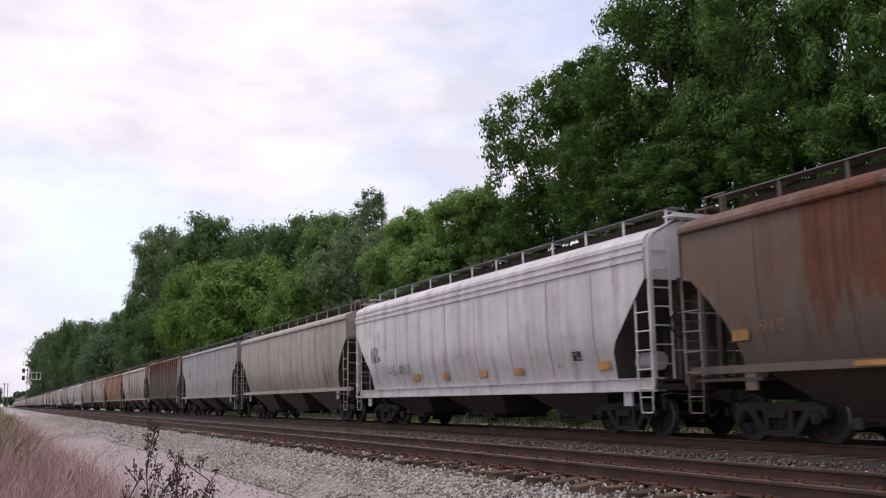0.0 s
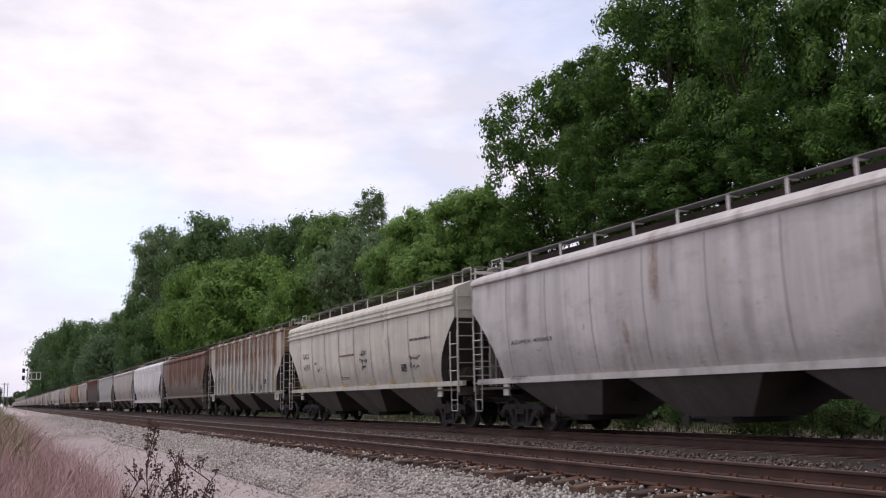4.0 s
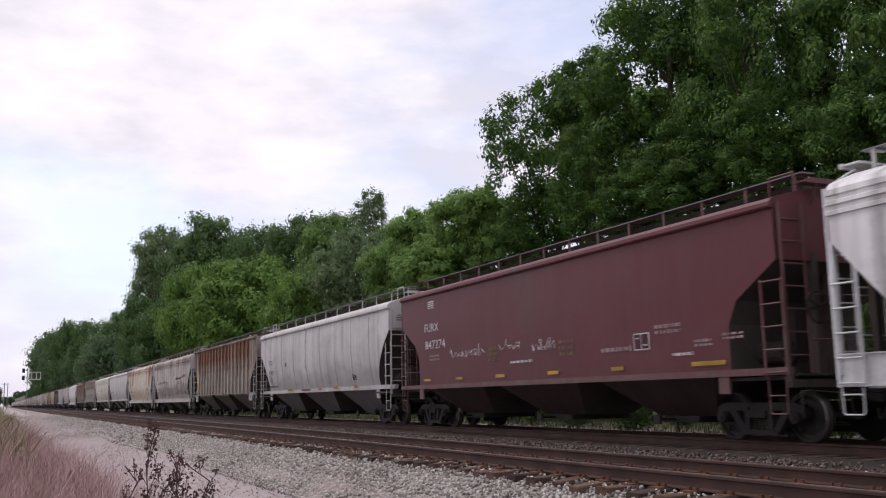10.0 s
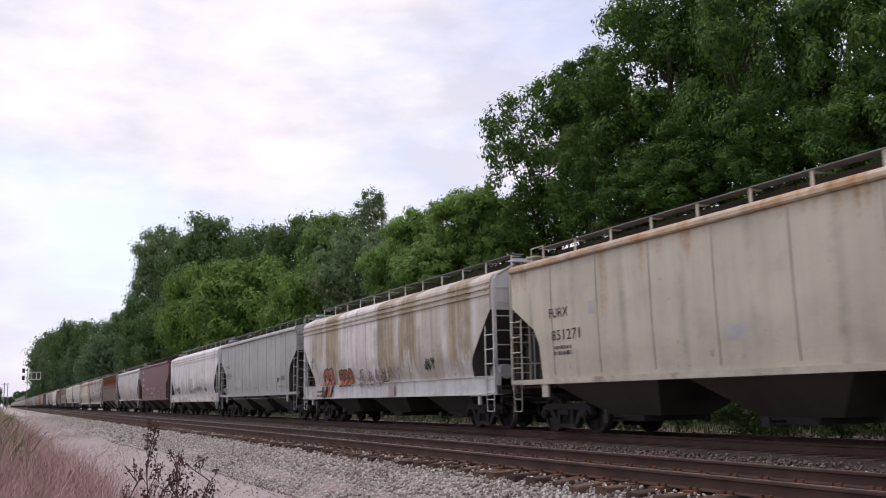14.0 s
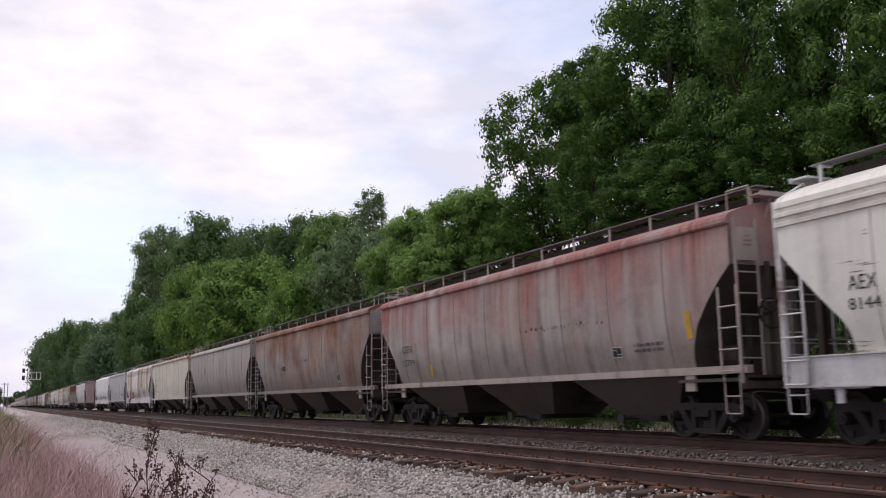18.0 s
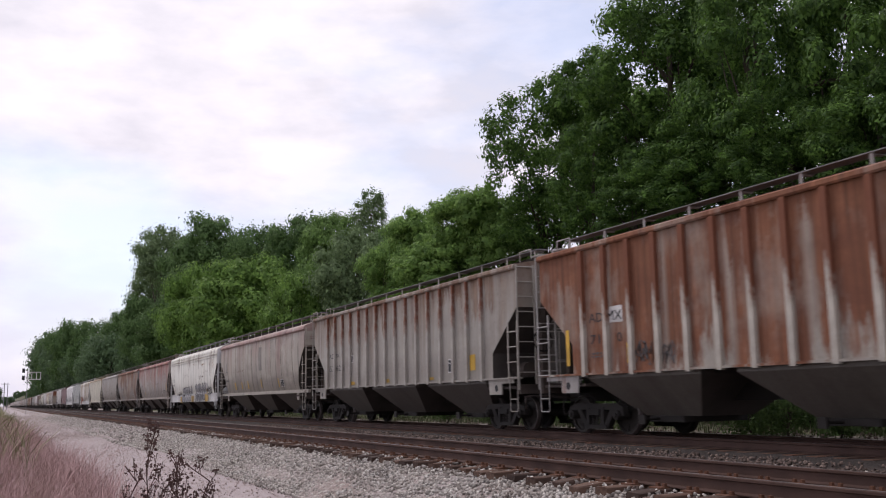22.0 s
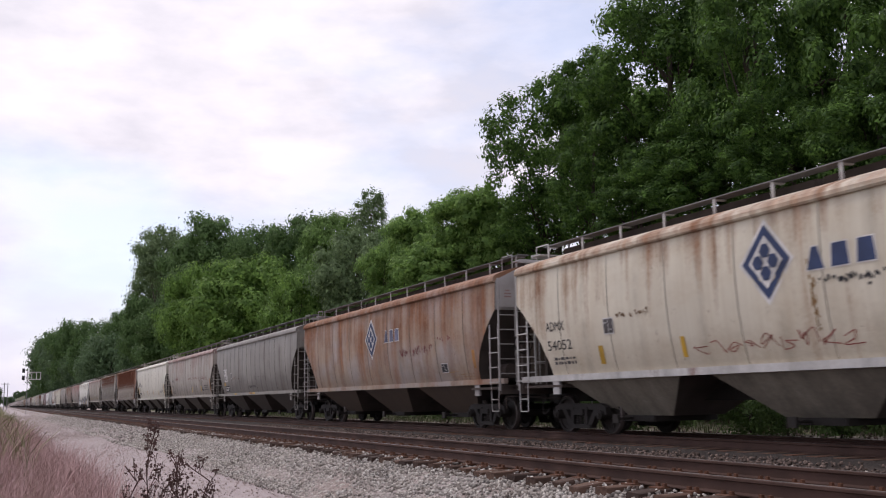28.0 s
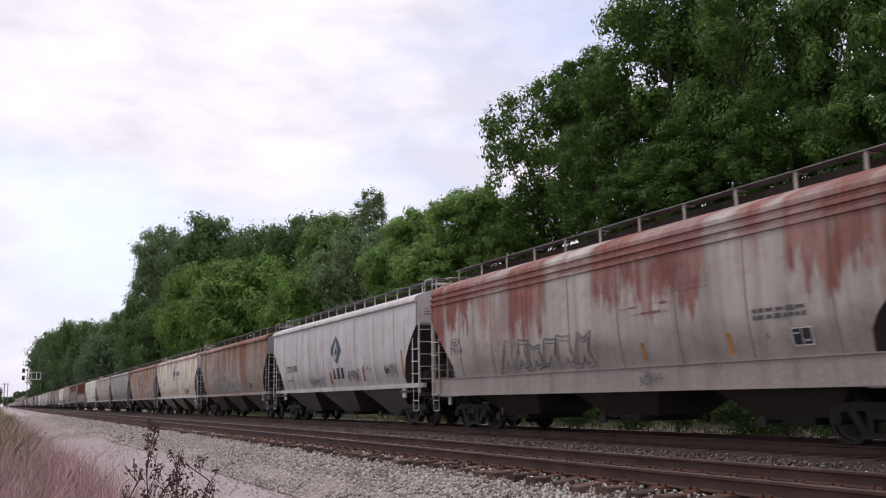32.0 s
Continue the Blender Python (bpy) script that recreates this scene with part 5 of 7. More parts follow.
def bubble(k, x, z, w, h, mat, count):
    """Fat sprayed shapes with dark outlines, side by side."""
    rng = random.Random(int(abs(x) * 53) + k)
    cell = w / count
    fv, ff, ov, of = [], [], [], []
    for i in range(count):
        c, lean = -w / 2 + (i + 0.5) * cell, rng.uniform(-0.12, 0.12)
        n = 22
        ring = []
        for j in range(n):
            a = j * 2 * math.pi / n
            r = 1.0 + 0.16 * math.sin(2 * a + rng.uniform(-0.3, 0.3)) + 0.10 * math.sin(3 * a + i) + rng.uniform(-0.04, 0.04)
            e = abs(math.cos(a)) ** 0.6 * (1 if math.cos(a) > 0 else -1), abs(math.sin(a)) ** 0.6 * (1 if math.sin(a) > 0 else -1)
            ring.append((c + e[0] * r * cell * 0.45 + lean * e[1] * h, e[1] * r * h * 0.44))
        hole = [(c + 0.28 * (a - c), b * 0.34 + h * 0.06) for a, b in ring]
        m = len(fv)
        fv += ring + hole
        ff += [(m + j, m + (j + 1) % n, m + n + (j + 1) % n, m + n + j) for j in range(n)]
        for loop in (ring + ring[:1], hole + hole[:1]):
            rv, rf = ribbon(loop, 0.022)
            m = len(ov)
            ov += rv
            of += [tuple(m + j for j in q) for q in rf]
    drape(k, fv, ff, x, z, mat, "bubble_scrawl", 0.011, "fat sprayed shapes without readable letters")
    drape(k, ov, of, x, z, INK, "scrawl_outline", 0.014)


def angular(k, x, z, w, h, mat, count, weight=0.016):
    """Tall jagged sprayed shapes that overlap, each drawn as an outline within an outline; they spell nothing."""
    rng = random.Random(int(abs(x) * 67) + k)
    cell, v, f = w / count, [], []
    for i in range(count):
        c, lean = -w / 2 + (i + 0.5) * cell, rng.uniform(-0.25, 0.25)
        top, foot = h * rng.uniform(0.28, 0.5), -h * rng.uniform(0.36, 0.5)
        ring = [(c - cell * 0.62, foot), (c - cell * 0.35 + lean * cell, top * rng.uniform(0.2, 0.6)), (c - cell * 0.25 + lean * cell, top), (c + cell * 0.1 + lean * cell, top * rng.uniform(0.55, 0.9)), (c + cell * 0.55 + lean * cell, top * rng.uniform(0.8, 1.0)),
                (c + cell * 0.36, rng.uniform(-0.1, 0.15) * h), (c + cell * 0.66, foot * rng.uniform(0.7, 1.0)), (c + cell * 0.2, foot), (c + cell * 0.08, foot * rng.uniform(0.2, 0.5)), (c - cell * 0.15, foot * 0.95)]
        mx, mz = sum(a for a, _ in ring) / len(ring), sum(b for _, b in ring) / len(ring)
        for share in (1.0, 0.72):
            loop = [(mx + (a - mx) * share, mz + (b - mz) * share) for a, b in ring]
            rv, rf = ribbon([p for a, b in zip(loop, loop[1:] + loop[:1]) for p in (a, ((a[0] + b[0]) / 2, (a[1] + b[1]) / 2))] + loop[:1], weight * (1.0 if share == 1.0 else 0.6))
            n = len(v)
            v += rv
            f += [tuple(n + j for j in q) for q in rf]
    tagged(drape(k, v, f, x, z, mat, "scrawl", 0.011, "jagged sprayed outlines without readable letters"), kind="stuff")


def diamond(k, x, z, w, h, mat):
    """A diamond emblem: border, pale field and a ring of pale dots."""
    def rhomb(s):
        return [(0, -h / 2 * s), (w / 2 * s, 0), (0, h / 2 * s), (-w / 2 * s, 0)]
    drape(k, rhomb(1.0), [(0, 1, 2, 3)], x, z, CHALK, "emblem", 0.010, "diamond emblem")
    drape(k, rhomb(0.87), [(0, 1, 2, 3)], x, z, mat, "emblem_border", 0.013)
    drape(k, rhomb(0.62), [(0, 1, 2, 3)], x, z, CHALK, "emblem_field", 0.016)
    for i in range(4):
        a = i * math.pi / 2
        c = (math.sin(a) * w * 0.14, math.cos(a) * h * 0.13)
        r = w * 0.10
        drape(k, [(c[0] + r * math.cos(j * math.pi / 3), c[1] + r * h / w * 0.9 * math.sin(j * math.pi / 3)) for j in range(6)], [tuple(range(6))], x, z, mat, "emblem_dot", 0.019)


def leaf(k, x, z, w, h, mat):
    """A dark diamond with a curved pale leaf in it."""
    drape(k, [(0, -h / 2), (w / 2, -h * 0.05), (w * 0.3, h * 0.25), (0, h / 2), (-w / 2, h * 0.1), (-w / 2, -h * 0.1)], [(0, 1, 2, 3, 4, 5)], x, z, mat, "emblem", 0.010, "leaf emblem")
    drape(k, [(-w * 0.30, -h * 0.24), (-w * 0.02, -h * 0.36), (w * 0.13, 0.0), (w * 0.04, h * 0.34), (-w * 0.2, h * 0.12)], [(0, 1, 2, 3, 4)], x, z, LEAF_SIGN, "emblem_leaf", 0.013)
    drape(k, *ribbon(smooth_line([(-w * 0.25, -h * 0.3), (-w * 0.08, 0.0), (w * 0.05, h * 0.32)]), 0.02), x, z, CHALK, "emblem_vein", 0.016)


LEAF_SIGN = plain("pale_green_sign_paint", (0.42, 0.50, 0.28), 0.6, 0, 6)


def block(k, count, x, z, w, h, mat):
    """A company sign as plain solid shapes, one for each letter."""
    cell = w / count
    for i in range(count):
        c = -w / 2 + (i + 0.5) * cell
        b, t = cell * 0.40, cell * (0.14 if i == 0 else 0.34)
        drape(k, [(c - b, -h / 2), (c + b, -h / 2), (c + t, h / 2), (c - t, h / 2)], [(0, 1, 2, 3)], x, z, CHALK, "sign_edge", 0.010)
        drape(k, [(c - b * 0.88, -h * 0.45), (c + b * 0.88, -h * 0.45), (c + t * 0.82, h * 0.45), (c - t * 0.82, h * 0.45)], [(0, 1, 2, 3)], x, z, mat, "sign_shape", 0.013)
# ---- lettering, marks and scrawls on the cars ----
letter(0, "AEX", -6.69, 2.45, 0.76, 0.31, INK)
letter(0, "7809", -6.63, 2.18, 0.86, 0.20, INK)
label(0, 5.87, 1.73, 0.41, 0.25, INK)
stripe(0, -3.31, 1.50, 0.53, 0.21, ORANGE_MARK)
stripe(0, -1.15, 1.49, 0.46, 0.20, ORANGE_MARK)
stripe(0, 1.17, 1.49, 0.46, 0.18, ORANGE_MARK)
stripe(0, 3.14, 1.48, 0.45, 0.18, ORANGE_MARK)
stripe(0, 6.86, 1.49, 0.48, 0.18, ORANGE_MARK)
scrawl(0, -4.60, 1.78, 1.66, 0.32, FAINT_INK, 4)
letter(1, "5910", -6.55, 1.97, 0.77, 0.21, FADED)
stripe(1, -7.22, 1.85, 0.40, 0.19, ORANGE_MARK)
stripe(1, -4.6, 1.27, 0.6, 0.08, ORANGE_MARK)
stripe(1, -1.9, 1.27, 0.55, 0.08, ORANGE_MARK)
stripe(1, 1.2, 1.27, 0.55, 0.08, ORANGE_MARK)
stripe(1, 4.0, 1.27, 0.5, 0.08, ORANGE_MARK)
label(1, 5.10, 1.69, 0.49, 0.30, INK)
stripe(1, 7.07, 1.60, 0.44, 0.21, ORANGE_MARK)
letter(2, "AD MX", -5.58, 2.47, 1.37, 0.24, INK)
letter(2, "49 22 7", -5.33, 2.09, 1.94, 0.27, INK)
label(2, 5.11, 1.81, 0.43, 0.31, INK)
stripe(2, 6.96, 1.82, 0.10, 0.83, YELLOW)
stripe(2, 3.82, 1.83, 0.13, 0.32, YELLOW)
stripe(2, 1.24, 1.77, 0.11, 0.44, YELLOW)
stripe(2, -1.93, 1.61, 0.61, 0.23, YELLOW)
scrawl(2, 2.69, 1.64, 0.80, 0.47, INK, 4)
scrawl(2, 4.50, 1.56, 0.96, 0.35, INK, 6)
letter(3, "GACX", -5.95, 2.68, 0.83, 0.22, INK)
letter(3, "14597", -5.94, 2.22, 0.82, 0.23, INK)
label(3, 4.58, 1.84, 0.48, 0.28, INK)
bars(3, -0.82, 2.49, 1.67, 0.13, RUST_RED, 1)
bars(3, 6.04, 2.68, 1.60, 0.14, GREY_INK, 1)
stripe(3, -6.81, 1.43, 0.66, 0.08, YELLOW)
stripe(3, -3.79, 1.40, 0.50, 0.07, YELLOW)
stripe(3, -1.41, 1.40, 0.46, 0.09, YELLOW)
stripe(3, 1.10, 1.39, 0.46, 0.08, YELLOW)
stripe(3, 3.46, 1.41, 0.46, 0.07, YELLOW)
stripe(3, 6.13, 1.40, 0.38, 0.06, YELLOW)
stripe(3, 6.69, 1.40, 0.38, 0.06, YELLOW)
flecks(3, 0.91, 2.50, 0.7, 0.22, GREY_INK, 18)
flecks(3, 0.95, 2.22, 0.75, 0.24, GREY_INK, 20)
flecks(3, 0.98, 1.98, 0.6, 0.20, GREY_INK, 14)
flecks(3, 5.44, 2.12, 1.0, 0.16, GREY_INK, 22)
flecks(3, 5.40, 1.86, 0.8, 0.18, GREY_INK, 18)
flecks(3, -4.7, 2.34, 0.4, 0.16, GREY_INK, 8)
flecks(3, -4.2, 2.10, 0.6, 0.20, GREY_INK, 12)
bars(3, -1.2, 1.66, 0.9, 0.12, GREY_INK, 2)
letter(4, "ADMX 45003", -5.53, 2.20, 1.98, 0.10, INK)
bars(4, -6.36, 1.34, 0.77, 0.12, INK, 1)
label(5, -5.81, 2.02, 0.71, 0.29, INK)
bars(5, 5.32, 2.08, 1.45, 0.22, GREY_INK, 3)
letter(5, "AEX", -6.9, 2.42, 0.5, 0.2, GREY_INK)
scrawl(5, -4.5, 1.55, 1.2, 0.35, FAINT_INK, 3)
label(5, 5.89, 1.70, 0.45, 0.21, INK)
stripe(5, -1.72, 1.19, 0.63, 0.18, ORANGE_MARK)
stripe(5, 2.36, 1.16, 0.49, 0.16, ORANGE_MARK)
stripe(5, 5.57, 1.17, 0.46, 0.14, ORANGE_MARK)
patch(6, -6.5, 2.34, 0.55, 0.30, CHALK)
patch(6, -6.45, 1.90, 0.62, 0.30, CHALK)
letter(6, "CEFX", -6.65, 2.34, 0.73, 0.18, INK)
letter(6, "10579", -6.58, 1.90, 0.92, 0.21, INK)
flecks(6, -4.92, 2.40, 2.20, 0.20, RED_INK, 60)
flecks(6, -3.13, 2.46, 1.23, 0.20, RED_INK, 44)
angular(6, -4.11, 1.72, 3.55, 0.85, FAINT_INK, 6, 0.013)
angular(6, -0.6, 1.72, 2.6, 0.75, FAINT_INK, 4, 0.012)
scrawl(6, -1.62, 2.31, 1.10, 0.38, FAINT_INK, 4)
angular(6, 4.14, 1.95, 3.68, 1.05, FAINT_INK, 4, 0.022)
flecks(6, 3.6, 2.62, 2.4, 0.20, RED_INK, 90)
flecks(6, 5.9, 2.75, 1.1, 0.22, RED_INK, 44)
label(6, 6.14, 1.57, 0.54, 0.27, INK)
stripe(6, -6.85, 1.04, 0.73, 0.11, YELLOW)
stripe(6, -3.89, 1.18, 0.44, 0.09, YELLOW)
stripe(6, -1.04, 1.18, 0.52, 0.09, YELLOW)
letter(7, "AD MX", -5.82, 2.54, 1.21, 0.20, INK)
letter(7, "72 16", -5.82, 2.10, 1.14, 0.20, INK)
stripe(7, -7.39, 1.98, 0.17, 0.87, YELLOW)
stripe(7, -4.29, 1.76, 0.11, 0.44, YELLOW)
stripe(7, -1.74, 1.76, 0.10, 0.46, YELLOW)
bars(7, -3.78, 2.31, 0.26, 0.21, GREY_INK, 2)
label(7, 4.77, 1.77, 0.44, 0.35, INK)
letter(8, "GCCX", -6.72, 2.65, 0.72, 0.21, INK)
letter(8, "42031", -6.66, 2.19, 0.92, 0.20, INK)
scrawl(8, -6.85, 1.88, 0.51, 0.32, RED_INK, 3)
bars(8, -6.63, 1.53, 1.49, 0.13, GREY_INK, 1)
label(8, -4.07, 2.47, 0.28, 0.25, GREY_INK)
label(8, 4.87, 1.67, 0.44, 0.25, INK)
stripe(8, -3.65, 1.34, 0.79, 0.09, ORANGE_MARK)
stripe(8, -1.32, 1.31, 1.30, 0.07, RED_INK)
stripe(8, 0.68, 1.33, 0.50, 0.09, ORANGE_MARK)
stripe(8, 2.69, 1.34, 0.57, 0.09, ORANGE_MARK)
stripe(8, 4.98, 1.33, 0.42, 0.09, ORANGE_MARK)
letter(9, "FURX", -5.86, 2.95, 0.99, 0.24, CHALK)
letter(9, "847274", -5.64, 2.44, 1.41, 0.25, CHALK)
cursive(9, -3.55, 2.11, 2.21, 0.34, CHALK, 9)
cursive(9, -1.17, 2.16, 1.18, 0.26, CHALK, 6)
cursive(9, 0.52, 2.06, 1.09, 0.29, CHALK, 6)
label(9, 4.36, 1.91, 0.52, 0.34, CHALK)
bars(9, 3.47, 1.80, 1.08, 0.16, FADED_CHALK, 1)
bars(9, 5.20, 2.11, 0.80, 0.22, FADED_CHALK, 2)
bars(9, 1.55, 1.95, 0.62, 0.43, FADED, 3)
stripe(9, -6.3, 1.40, 0.5, 0.07, YELLOW)
stripe(9, -4.1, 1.40, 0.42, 0.07, YELLOW)
stripe(9, -1.67, 1.40, 0.48, 0.08, YELLOW)
stripe(9, 0.92, 1.40, 0.46, 0.08, YELLOW)
stripe(9, 3.48, 1.40, 0.44, 0.08, YELLOW)
stripe(9, 6.30, 1.40, 0.91, 0.08, YELLOW)
bars(9, -2.0, 1.98, 0.55, 0.42, FADED, 3)
bars(9, -0.55, 1.72, 1.1, 0.10, CHALK, 1)
bars(9, 6.2, 1.78, 0.5, 0.16, FADED_CHALK, 2)
bars(9, 7.0, 1.86, 0.55, 0.14, FADED_CHALK, 2)
bars(9, 5.6, 1.60, 0.6, 0.10, CHALK, 1)
bars(9, -5.7, 2.05, 0.7, 0.2, FADED_CHALK, 2)
bars(9, -5.87, 3.63, 0.46, 0.25, CHALK, 4)
letter(10, "AEX", -6.91, 2.46, 0.46, 0.22, GREY_INK)
letter(10, "8096", -6.84, 2.20, 0.69, 0.21, GREY_INK)
scrawl(10, 2.73, 1.74, 1.37, 0.35, INK, 7)
scrawl(10, 0.4, 1.66, 3.2, 0.42, FAINT_INK, 5)
scrawl(10, -5.2, 1.70, 0.8, 0.6, GREY_INK, 2)
patch(10, -0.33, 1.98, 1.56, 1.00, GREY_PATCH)
label(10, 4.77, 1.65, 0.48, 0.26, INK)
patch(10, 4.32, 1.67, 0.34, 0.24, GREY_PATCH)
stripe(10, -7.07, 1.02, 0.77, 0.15, YELLOW)
stripe(10, -3.96, 1.02, 0.62, 0.14, YELLOW)
stripe(10, -0.50, 1.00, 0.50, 0.13, YELLOW)
stripe(10, 2.54, 0.99, 0.58, 0.11, YELLOW)
stripe(10, 4.67, 0.96, 0.46, 0.12, YELLOW)
stripe(10, 7.10, 1.09, 0.44, 0.21, YELLOW)
scrawl(10, -2.41, 1.08, 1.52, 0.38, GREY_INK, 4)
letter(11, "FURX", -6.03, 2.80, 0.88, 0.21, INK)
letter(11, "855258", -5.76, 2.28, 1.36, 0.24, INK)
cursive(11, -3.80, 1.82, 1.83, 0.45, CHALK, 7)
label(11, 4.64, 1.83, 0.34, 0.26, INK)
bars(11, 5.49, 1.90, 0.56, 0.22, GREY_INK, 3)
stripe(11, -6.22, 1.57, 0.72, 0.07, TAN_MARK)
stripe(11, -3.69, 1.55, 0.54, 0.06, TAN_MARK)
stripe(11, -1.46, 1.52, 0.45, 0.07, TAN_MARK)
stripe(11, 0.48, 1.54, 0.45, 0.06, TAN_MARK)
stripe(11, 2.70, 1.52, 0.41, 0.06, TAN_MARK)
stripe(11, 5.28, 1.52, 0.91, 0.05, TAN_MARK)
letter(12, "AEX", -7.12, 2.47, 0.47, 0.19, INK)
letter(12, "8117", -7.11, 2.22, 0.56, 0.20, INK)
bubble(12, -5.35, 1.57, 1.34, 1.21, ORANGE_INK, 2)
bubble(12, -3.24, 1.69, 1.58, 0.65, ORANGE_INK, 3)
scrawl(12, -0.10, 1.59, 3.93, 0.65, FAINT_INK, 8)
scrawl(12, 4.44, 1.87, 0.79, 0.39, INK, 6)
bars(12, -6.10, 1.12, 1.15, 0.33, INK, 2)
patch(12, 1.37, 1.13, 0.52, 0.38, PINK_INK)
letter(13, "FURX", -6.26, 2.77, 0.81, 0.22, INK)
letter(13, "851271", -6.01, 2.25, 1.19, 0.24, INK)
bars(13, -6.18, 1.90, 0.77, 0.26, GREY_INK, 2)
patch(13, -4.92, 2.76, 0.26, 0.29, GREY_PATCH)
patch(13, -0.47, 1.91, 0.51, 0.27, GREY_PATCH)
label(15, 4.60, 1.71, 0.42, 0.30, INK)
bars(15, -3.12, 2.31, 0.65, 0.31, INK, 1)
letter(16, "CEFX", -6.31, 2.39, 0.86, 0.23, INK)
letter(16, "12799", -6.31, 1.97, 0.96, 0.20, INK)
stripe(16, -4.64, 1.68, 0.15, 0.40, YELLOW)
label(16, 4.87, 1.74, 0.34, 0.22, INK)
stripe(16, 7.26, 2.14, 0.18, 0.52, YELLOW)
letter(17, "AEX", -6.79, 2.47, 0.53, 0.22, INK)
letter(17, "8144", -6.79, 2.15, 0.59, 0.18, INK)
patch(17, -3.62, 1.09, 0.98, 0.42, MUSTARD)
patch(17, 0.63, 1.11, 0.87, 0.42, MUSTARD)
patch(17, 5.04, 1.31, 0.57, 0.77, MUSTARD)
patch(17, 5.59, 1.13, 0.56, 0.38, MUSTARD)
bubble(17, -1.59, 1.43, 3.70, 1.07, SILVER, 5)
bubble(17, 3.21, 1.51, 3.67, 1.18, SILVER, 5)
label(17, 5.43, 1.64, 0.49, 0.26, INK)
patch(17, 5.41, 1.91, 0.45, 0.28, GREY_PATCH)
scrawl(17, 6.14, 1.59, 0.85, 0.58, INK, 6)
letter(18, "CEFX", -6.83, 2.42, 0.72, 0.21, INK)
bars(18, -6.81, 2.04, 0.95, 0.21, GREY_INK, 1)
label(18, 4.63, 1.69, 0.49, 0.33, INK)
stripe(18, -4.95, 1.71, 0.27, 0.38, YELLOW)
stripe(18, -3.38, 1.71, 0.21, 0.36, YELLOW)
stripe(18, -2.00, 1.72, 0.21, 0.38, YELLOW)
stripe(18, 0.76, 1.73, 0.15, 0.42, YELLOW)
stripe(18, 4.00, 1.70, 0.17, 0.40, YELLOW)
patch(18, 0.82, 2.95, 0.62, 1.15, DULL_PATCH)
patch(18, -6.9, 2.75, 0.28, 0.5, DULL_PATCH)
smear(18, -3.6, 2.48, 2.6, 0.2, RUST_DARK, 5)
letter(19, "AD MX", -5.91, 2.54, 1.20, 0.17, INK)
letter(19, "52 62 1", -5.61, 2.06, 1.71, 0.21, INK)
label(19, -3.90, 2.34, 0.31, 0.27, GREY_INK)
stripe(19, -3.74, 1.46, 0.44, 0.11, YELLOW)
stripe(19, -0.33, 1.46, 0.45, 0.11, YELLOW)
stripe(19, 3.24, 1.44, 0.47, 0.08, YELLOW)
label(19, 4.65, 1.77, 0.38, 0.39, INK)
stripe(19, 6.03, 1.81, 0.34, 0.43, YELLOW)
patch(20, -5.36, 2.55, 0.46, 0.34, CHALK)
letter(20, "AD MX", -5.75, 2.53, 1.22, 0.20, INK)
letter(20, "71", -6.15, 2.06, 0.36, 0.20, INK)
letter(20, "0", -5.25, 2.06, 0.16, 0.20, INK)
stripe(20, -4.95, 1.72, 0.12, 0.42, YELLOW)
bars(20, -6.1, 1.72, 0.4, 0.14, GREY_INK, 2)
scrawl(20, -4.45, 1.70, 0.6, 0.5, GREY_INK, 3)
scrawl(20, -3.70, 1.68, 0.5, 0.5, GREY_INK, 3)
stripe(20, -7.26, 1.93, 0.14, 0.81, YELLOW)
label(20, 4.83, 1.74, 0.56, 0.35, INK)
patch(21, -6.61, 2.56, 0.79, 0.32, INK)
letter(21, "TILX", -6.61, 2.56, 0.68, 0.19, CHALK)
letter(21, "311139", -6.48, 2.13, 1.01, 0.17, INK)
label(21, -5.35, 2.41, 0.32, 0.25, GREY_INK)
bars(21, -6.38, 1.71, 1.27, 0.23, GREY_INK, 2)
stripe(21, -7.40, 1.99, 0.22, 0.65, YELLOW)
stripe(21, -4.39, 1.74, 0.19, 0.39, YELLOW)
label(21, 5.61, 1.76, 0.44, 0.22, INK)
stripe(21, 7.23, 1.98, 0.18, 0.84, YELLOW)
stripe(21, -1.90, 1.74, 0.15, 0.40, YELLOW)
stripe(21, 1.50, 1.74, 0.15, 0.42, YELLOW)
stripe(21, 4.20, 1.72, 0.15, 0.36, YELLOW)
bars(21, -1.05, 1.72, 0.6, 0.10, RUST_RED, 2)
bars(21, 0.55, 1.70, 0.5, 0.10, GREY_INK, 2)
letter(22, "CEFX", -6.35, 2.43, 0.73, 0.20, INK)
letter(22, "10341", -6.34, 2.01, 0.79, 0.21, INK)
bars(22, -6.21, 1.62, 1.10, 0.20, GREY_INK, 2)
stripe(22, -7.32, 1.97, 0.13, 0.83, ORANGE_MARK)
flecks(22, 1.77, 2.47, 3.30, 0.24, RED_INK, 40)
flecks(22, 5.03, 2.37, 2.77, 0.26, RED_INK, 40)
label(22, 5.02, 1.70, 0.43, 0.25, INK)
stripe(22, 7.32, 1.94, 0.14, 0.81, ORANGE_MARK)
stripe(22, 4.37, 1.71, 0.20, 0.43, YELLOW)
stripe(22, 1.44, 1.74, 0.15, 0.34, YELLOW)
patch(23, -6.15, 2.52, 0.78, 0.36, CHALK)
patch(23, -6.0, 2.16, 0.84, 0.34, CHALK)
letter(23, "GACX", -6.15, 2.52, 0.70, 0.24, INK)
letter(23, "14724", -6.0, 2.16, 0.76, 0.23, INK)
patch(23, -6.45, 1.86, 0.36, 0.2, YELLOW)
patch(23, -5.85, 1.60, 0.95, 0.30, INK)
bars(23, -5.85, 1.60, 0.85, 0.24, CHALK, 2)
label(23, -4.6, 2.3, 0.3, 0.3, GREY_INK)
